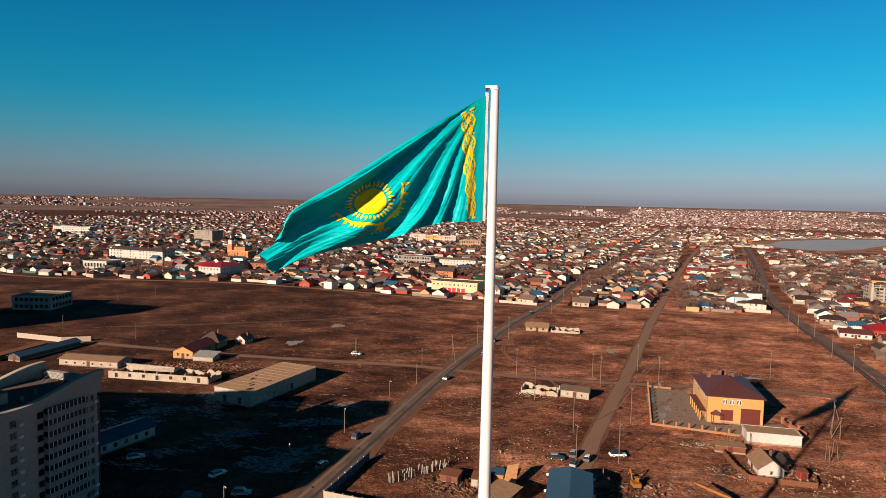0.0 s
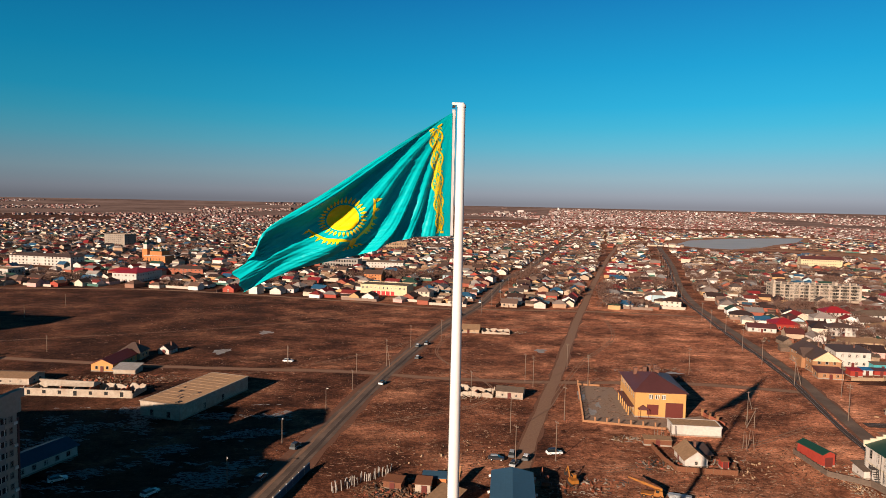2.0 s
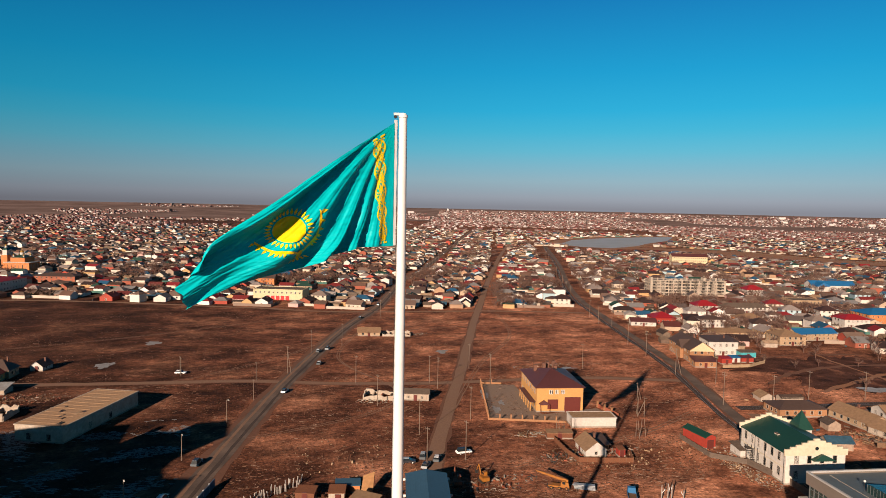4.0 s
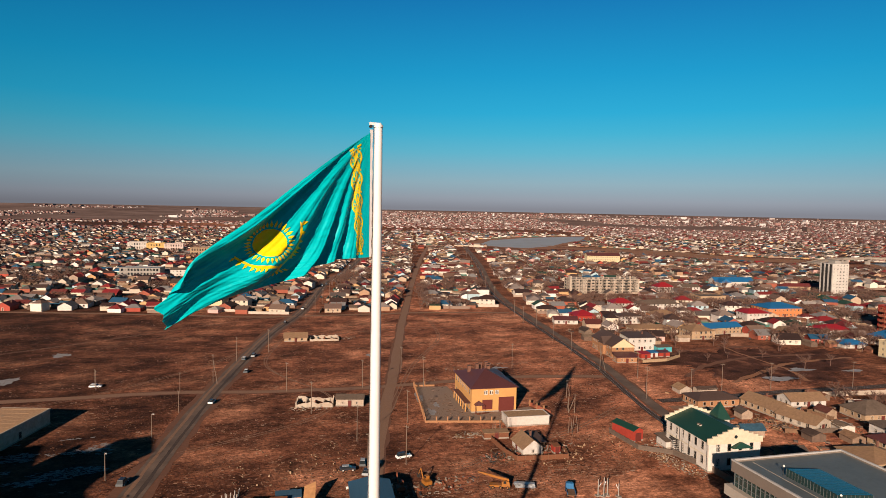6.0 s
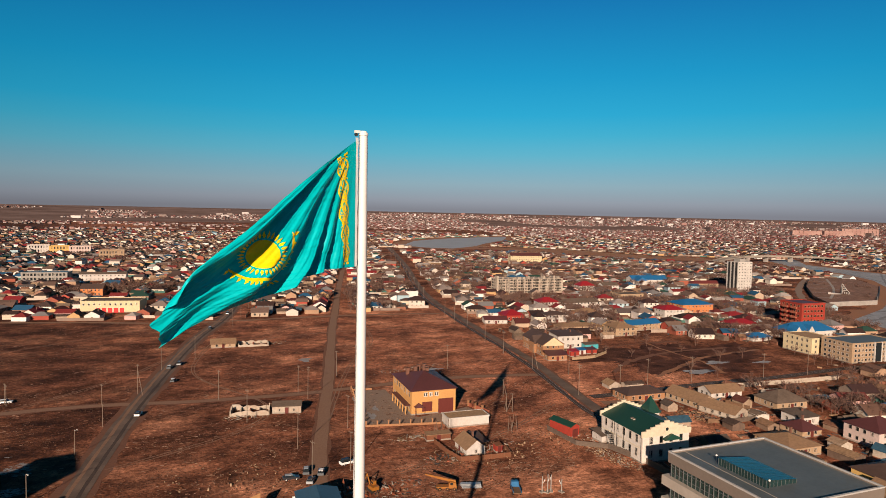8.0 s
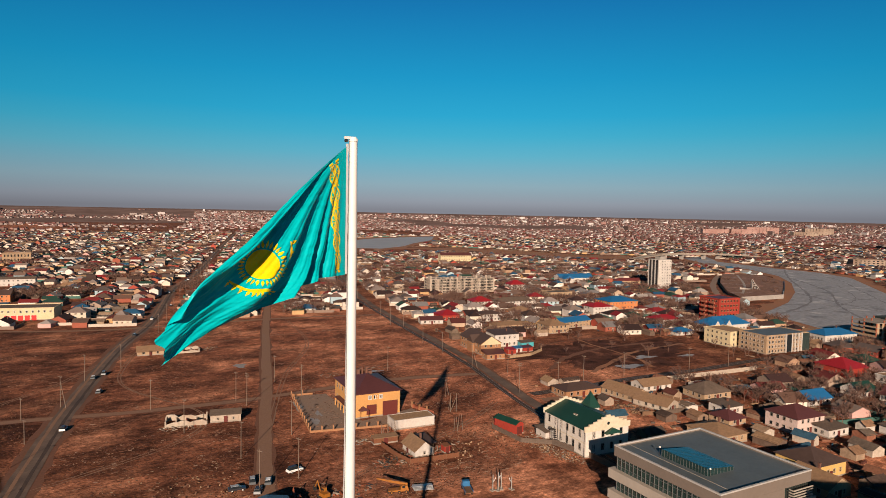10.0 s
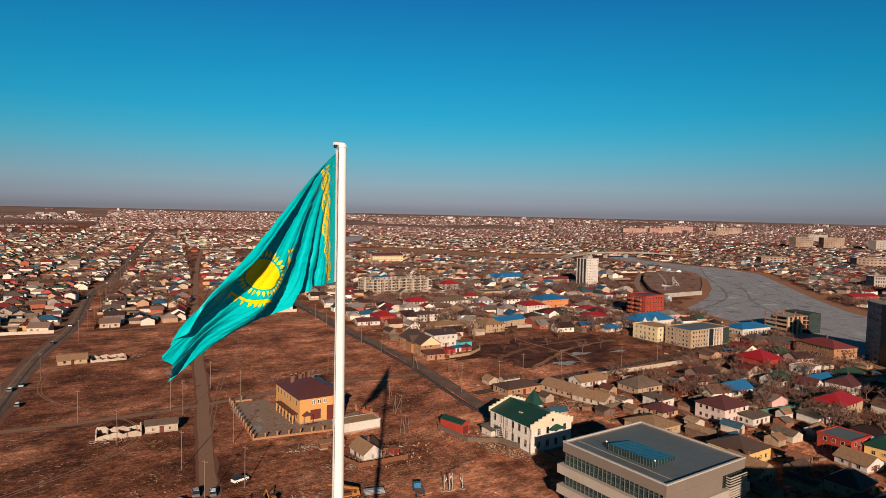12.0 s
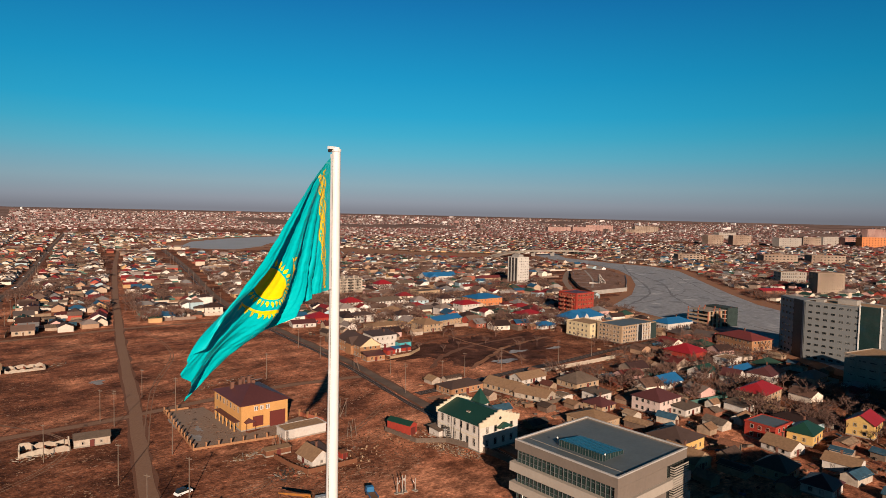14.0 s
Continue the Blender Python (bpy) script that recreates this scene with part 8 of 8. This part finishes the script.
s.hull([(0.6, -1.15, 1.25), (3.3, -1.15, 1.25), (3.3, 1.15, 1.25), (0.6, 1.15, 1.25)], [(0.8, -1.05, 2.5), (3.0, -1.05, 2.5), (3.0, 1.05, 2.5), (0.8, 1.05, 2.5)], "machine")
part("turret", s, cr, "yellow slewing house")
s = Shape()
s.hull([(0.9, -1.2, 1.3), (2.3, -1.2, 1.3), (2.3, -0.3, 1.3), (0.9, -0.3, 1.3)], [(1.1, -1.15, 2.9), (2.1, -1.15, 2.9), (2.1, -0.35, 2.9), (1.1, -0.35, 2.9)], "machine")
s.box(1.15, 2.05, -1.23, -1.12, 1.9, 2.75, "glass")
part("cab", s, cr, "yellow driver cab with a dark window")
for x0, z0, x1, z1, r in ((3.0, 2.7, -3.4, 4.3, 0.40), (-3.2, 4.25, -5.6, 4.85, 0.31), (-5.4, 4.8, -7.2, 5.25, 0.23)):
    s = Shape()
    s.hull([(x0, -r, z0 - r), (x0, r, z0 - r), (x0, r, z0 + r), (x0, -r, z0 + r)], [(x1, -r, z1 - r), (x1, r, z1 - r), (x1, r, z1 + r), (x1, -r, z1 + r)], "machine")
    part("boom", s, cr, "yellow telescopic boom section")
s = Shape()
s.tube((-7.1, 0.0, 5.1), (-7.1, 0.0, 3.4), 0.04, 0.04, "dark_steel", 5)
s.tube((-7.1, 0.0, 3.4), (-7.1, 0.0, 2.9), 0.16, 0.10, "dark_steel", 6)
part("hook", s, cr)
for x in (-3.0, 3.1):
    for y in (-1.9, 1.9):
        s = Shape()
        s.box(x - 0.12, x + 0.12, min(0, y), max(0, y), 0.8, 0.98, "machine")
        s.tube((x, y, 0.0), (x, y, 0.95), 0.09, 0.09, "dark_steel", 6)
        part("outrigger", s, cr)

# stored sheets, a blue truck and pale switchgear posts on the bare yard
sk_ = thing("sheet_stack", "stack of pale galvanised sheets on trestles", "sheet stack", pose(72.2, 142.0, 0, 0, 0, -26))
for k in range(4):
    s = Shape()
    s.hull([(-2.6, -1.1 + 0.5 * k, 0.8 + 0.12 * k), (2.6, -1.1 + 0.5 * k, 0.8 + 0.12 * k), (2.6, 0.3 + 0.5 * k, 0.8 + 0.12 * k), (-2.6, 0.3 + 0.5 * k, 0.8 + 0.12 * k)],
           [(-2.6 - 0.2 * k, -1.1 + 0.5 * k, 0.88 + 0.12 * k), (2.6, -1.1 + 0.5 * k, 0.92 + 0.12 * k), (2.6, 0.3 + 0.5 * k, 0.9 + 0.12 * k), (-2.6, 0.3 + 0.5 * k, 0.9 + 0.12 * k)], "galvanised")
    part("sheet", s, sk_)
for x in (-2.0, 0.0, 2.0):
    s = Shape()
    s.box(x - 0.08, x + 0.08, -1.0, 1.6, 0.0, 0.8, "wood")
    part("trestle", s, sk_)
bt = thing("blue_truck", "old truck with a blue cab and an empty flatbed", "truck", pose(81.6, 135.2, 0, 0, 0, 62))
for x in (-1.9, 1.7):
    for y in (-0.95, 0.95):
        s = Shape()
        s.tube((x, y - 0.16, 0.45), (x, y + 0.16, 0.45), 0.45, 0.45, "tyre", 12)
        part("wheel", s, bt)
s = Shape()
s.hull([(1.0, -1.05, 0.6), (2.7, -1.05, 0.6), (2.7, 1.05, 0.6), (1.0, 1.05, 0.6)], [(1.1, -0.95, 2.3), (2.3, -0.95, 2.3), (2.3, 0.95, 2.3), (1.1, 0.95, 2.3)], "blue_paint")
part("cab", s, bt, "blue driver cab")
s = Shape()
s.hull([(2.62, -0.85, 1.45), (2.66, -0.85, 1.4), (2.66, 0.85, 1.4), (2.62, 0.85, 1.45)], [(2.38, -0.8, 2.15), (2.44, -0.8, 2.15), (2.44, 0.8, 2.15), (2.38, 0.8, 2.15)], "glass")
part("windscreen", s, bt)
s = Shape()
s.box(-3.0, 0.9, -1.1, 1.1, 0.85, 1.0, "wood")
for y in (-1.1, 1.04):
    s.box(-3.0, 0.9, y, y + 0.06, 1.0, 1.5, "blue_paint")
part("flatbed", s, bt)
for k, (x, y, h) in enumerate(((87.6, 131.6, 4.4), (88.8, 130.8, 5.0), (90.0, 130.9, 4.6), (92.2, 129.2, 3.6))):
    po = thing("switchgear_post", "pale concrete switchgear post with curved insulator arms", "post", pose(x, y, 0, 0, 0, 30 * k), "switchgear posts on the yard")
    s = Shape()
    s.tube((0, 0, -0.2), (0, 0, h), 0.16, 0.11, "stone", 6)
    part("post", s, po)
    s = Shape()
    s.box(-0.7, 0.7, -0.5, 0.5, 0, 0.3, "concrete")
    part("footing", s, po)
    s = Shape()
    for a in (0.0, 0.6, 1.2):
        s.tube((0.9 * math.sin(a), 0, h * 0.55 + 0.9 * a * 0.6), (0.9 * math.sin(a + 0.6), 0, h * 0.55 + 0.9 * (a + 0.6) * 0.6), 0.08, 0.07, "frame", 5)
    part("arm", s, po, "white curved insulator arm")
# the hut's yard
walled_line("plot_fence", [(80.6, 176.0), (79.6, 166.0), (80.0, 159.2), (87, 157.2), (95.2, 155.2), (97.5, 160.5)], 1.5, 2.2, "wood", "rust", "patched rusty sheet and board fence round the hut", 0.14, 0.95)
building("hut_lean_to", "dark tar-roofed lean-to beside the hut", 91.5, 168.5, 4.0, 7.0, 1.9, -8, "wood", "shed", 0.9, "dark_roof", rows=0, stacks=0, category="shed")
building("hut_outhouse", "small red painted outhouse", 94.3, 160.6, 2.0, 2.2, 2.1, -8, "red_wall", "shed", 0.3, "rust", rows=0, stacks=0, category="outhouse", over=0.15)
building("hut_store", "low board store with a rusty roof", 83.3, 178.2, 8.0, 2.6, 1.9, -14, "rust", "shed", 0.3, "tan_roof", rows=0, stacks=0, category="shed", over=0.2)
for k, (x, y) in enumerate(((84.4, 181.0), (86.2, 180.4), (88.8, 180.2), (108.0, 172.4), (110.2, 172.8))):
    fr = thing("timber_frame", "leaning grey timber posts joined by a rail", "frame", pose(x, y, 0, 0, 0, 20 + 25 * k))
    for sg in (-1, 1):
        s = Shape()
        s.tube((sg * 1.0, 0, -0.2), (sg * 0.35, 0.3, 4.6 + 0.3 * k), 0.10, 0.07, "pole_wood", 6)
        part("post", s, fr)
    s = Shape()
    s.tube((-0.8, 0.1, 2.6), (0.8, 0.1, 2.8), 0.06, 0.06, "pole_wood", 5)
    part("rail", s, fr)
# patched sheds of the scrap yard
building("board_shed", "low dark board shed with junk on its roof", 3.4, 155.4, 4.6, 3.4, 1.9, -20, "rust", "shed", 0.4, "rust", rows=0, stacks=0, category="shed", over=0.2)
building("patched_shed", "small shed patched with white and orange sheets", 10.6, 153.0, 3.8, 3.4, 2.2, -14, "old_white", "shed", 0.6, "rust", rows=0, stacks=0, category="shed", over=0.2, door=(0, 0.6, 1.2, 1.9))
building("tarp_shed", "low shed covered with a blue-grey sheet", 13.8, 157.0, 6.0, 3.2, 1.9, -10, "orange", "shed", 0.4, "steel_roof", rows=0, stacks=0, category="shed", over=0.2)
s = Shape()
s.hull([(15.4, 149.0, 0.1), (18.6, 149.8, 0.1), (20.6, 157.0, 4.0), (17.6, 156.4, 3.6)], [(15.4, 149.0, 0.3), (18.6, 149.8, 0.3), (20.6, 157.0, 4.2), (17.6, 156.4, 3.8)], "plywood")
single("plywood_ramp", s, "bright plywood sheet leaning against the scrap yard sheds", "plywood")


def excavator(x, y, rz, key):
    ob = thing("excavator", "old %s digger with a folded arm" % ("orange" if "orange" in key else "yellow"), "excavator", pose(x, y, 0, 0, 0, rz) @ Matrix.Scale(0.85, 4))
    for yy in (-1.0, 1.0):
        s = Shape()
        s.hull([(-1.6, yy - 0.28, 0), (1.6, yy - 0.28, 0), (1.6, yy + 0.28, 0), (-1.6, yy + 0.28, 0)], [(-1.9, yy - 0.28, 0.75), (1.9, yy - 0.28, 0.75), (1.9, yy + 0.28, 0.75), (-1.9, yy + 0.28, 0.75)], "dark_steel")
        part("track", s, ob)
    s = Shape()
    s.box(-1.8, 1.0, -1.15, 1.15, 0.8, 1.9, key)
    part("body", s, ob)
    s = Shape()
    s.box(0.0, 1.3, -1.1, 0.0, 1.9, 2.9, key)
    s.box(0.1, 1.34, -1.14, 0.04, 2.1, 2.7, "glass")
    part("cab", s, ob)
    s = Shape()
    s.tube((0.9, 0.5, 1.5), (2.8, 0.5, 4.6), 0.22, 0.18, key, 6)
    s.tube((2.8, 0.5, 4.6), (4.3, 0.5, 2.2), 0.18, 0.14, key, 6)
    part("arm", s, ob)
    s = Shape()
    s.hull([(3.9, 0.1, 1.2), (4.6, 0.1, 1.2), (4.6, 0.9, 1.2), (3.9, 0.9, 1.2)], [(3.9, 0.1, 2.2), (4.9, 0.1, 2.2), (4.9, 0.9, 2.2), (3.9, 0.9, 2.2)], "dark_steel")
    part("bucket", s, ob)
    return ob


excavator(41.5, 153.0, 80, "machine_orange")
excavator(49.0, 153.5, 95, "machine")
# pale concrete piles standing in the scrap yard
pile_me = Shape()
for k in range(5):
    pile_me.tube((0.10 * math.sin(k * 0.9), 0, 0.55 * k), (0.10 * math.sin(k * 0.9 + 0.9), 0, 0.55 * (k + 1)), 0.15, 0.13, "stone", 6, k == 4)
pile_me = pile_me.mesh("pile")
for k in range(34):
    t = k / 33
    ob = thing("concrete_pile", "weathered pale concrete pile standing upright", "pile", pose(-12 + 15 * t + rc.uniform(-0.8, 0.8), 154.5 + 9.5 * t + rc.uniform(-1.6, 1.6), -0.2 - rc.uniform(0, 0.9), rc.uniform(-7, 7), rc.uniform(-7, 7), rc.uniform(0, 360)), "piles in the scrap yard")
    part("shaft", pile_me, ob)
walled_line("sheet_fence", [(-26.2, 144.0), (-18.4, 167.5)], 2.2, 3.4, "frame", "steel_roof", "blue-grey sheet fence with white posts beside the road", 0.16, 0.95)
walled_line("concrete_fence", [(-26.2, 144.0), (-10, 138)], 2.2, 2.6, "old_white", "old_white", "pale concrete panel fence", 0.2, 0.97)
walled_line("concrete_fence", [(-203, 303.5), (-177, 295.5), (-165, 299)], 2.4, 3.0, "old_white", "old_white", "pale concrete panel fence", 0.2, 0.97)
building("long_dark_shed", "long low shed with a dark blue sheet roof", -171.5, 275.0, 6.0, 31.0, 2.2, -15, "fence", "gable", 1.2, "steel_roof", ridge=1, rows=0, stacks=0, category="shed")
building("rusty_shed", "long low shed with a rusty red sheet roof", -181.5, 271.0, 4.0, 30.0, 1.8, -15, "fence", "shed", 0.6, "rust", rows=0, stacks=0, category="shed")
building("roofless_barn", "low broken barn with a sagging brown sheet roof", -141.0, 258.5, 26.0, 9.0, 2.6, -9, "old_white", "gable", 1.0, "tan_roof", rows=1, pitch=4, size=(1.0, 0.9), stacks=0, category="barn")
walled_line("panel_wall", [(226, 172), (262, 163), (285, 158)], 2.0, 4.0, "old_white", "old_white", "long white panel wall beside the siding", 0.2, 0.97)

# ---- patches: snow in the shade, puddles, wheel tracks ----


def patch(name, label, cx, cy, rx, ry, rz, key, z, seed, n=22, kind="structure"):
    r_ = random.Random(seed)
    s = Shape()
    c, s_ = math.cos(radians(rz)), math.sin(radians(rz))
    ring = []
    ph = r_.uniform(0, 6)
    for k in range(n):
        a = 2 * math.pi * k / n
        q = 0.72 + 0.25 * math.sin(3 * a + ph) * r_.uniform(0.3, 1) + r_.uniform(-0.18, 0.18)
        px, py = rx * q * math.cos(a), ry * q * math.sin(a)
        ring.append((cx + px * c - py * s_, cy + px * s_ + py * c, z))
    i = len(s.v)
    s.v = ring + [(cx, cy, z)]
    sl = s.slot(key)
    for k in range(n):
        s.f.append((k, (k + 1) % n, n))
        s.m.append(sl)
    return single(name, s, label, name.split("_")[-1], kind)


for k, (x, y, rx, ry) in enumerate(((-70.3, 303.9, 4.5, 7), (-56.8, 347, 5, 6), (81, 300, 4, 5), (76.5, 227, 1.8, 8), (74.5, 209, 2, 4.5), (79, 216, 1.4, 4))):
    patch("snow_patch", "thin patch of old snow and ice on bare earth", x, y, rx, ry, -15, "snow", 0.045 + 0.004 * k, k)
V, F = [], []
while len(F) < 4200:
    cx, cy = -112 + rc.uniform(0, 84), 158 + rc.uniform(0, 66)
    if noise.noise(Vector((cx / 17, cy / 8, 7.0))) + 0.5 * noise.noise(Vector((cx / 4, cy / 2, 1.0))) < rc.uniform(0.05, 0.4):
        continue
    rx, ry, a = rc.uniform(0.25, 1.3), rc.uniform(0.08, 0.30), radians(rc.uniform(-38, 18))
    i = len(V)
    for j in range(7):
        q = rc.uniform(0.5, 1.15)
        px, py = rx * q * math.cos(j * 0.898), ry * q * math.sin(j * 0.898)
        V.append((cx + px * math.cos(a) - py * math.sin(a), cy + px * math.sin(a) + py * math.cos(a), 0.05 + 0.00002 * len(F)))
    F.append(tuple(range(i, i + 7)))
me = bpy.data.meshes.new("frost_streaks")
me.from_pydata(V, [], F)
me.materials.append(M["snow"])
tagged(new("frost_streaks", me), "thin streaks of frost and snow lying in the shade", "snow", kind="stuff")
for k, (x, y, rx, ry) in enumerate(((237.4, 197.5, 11, 5), (262, 205, 9, 4), (285, 195, 7, 3), (128, 257, 5, 2))):
    patch("frozen_puddle", "frozen puddle on the brown waste ground", x, y, rx, ry, -12, "ice", 0.05 + 0.004 * k, 60 + k)
for k, pts in enumerate(([(-150, 255), (-60, 262), (0, 300), (40, 345), (110, 360), (190, 350)], [(45, 185), (90, 270), (130, 330), (150, 400)], [(-180, 330), (-80, 360), (0, 400), (60, 425)],
                         [(60, 160), (100, 172), (118, 178), (142, 190)], [(-10, 200), (30, 215), (45, 240), (30, 300), (60, 380)])):
    for o in (-0.8, 0.8):
        single("wheel_track", ribbon([(x + o * 0.6, y - o * 0.8) for x, y in pts], 0.45, 0.03 + 0.002 * k, "dirt_road", 6, 0.1, k), "worn wheel track in the dry earth", "track", "structure")
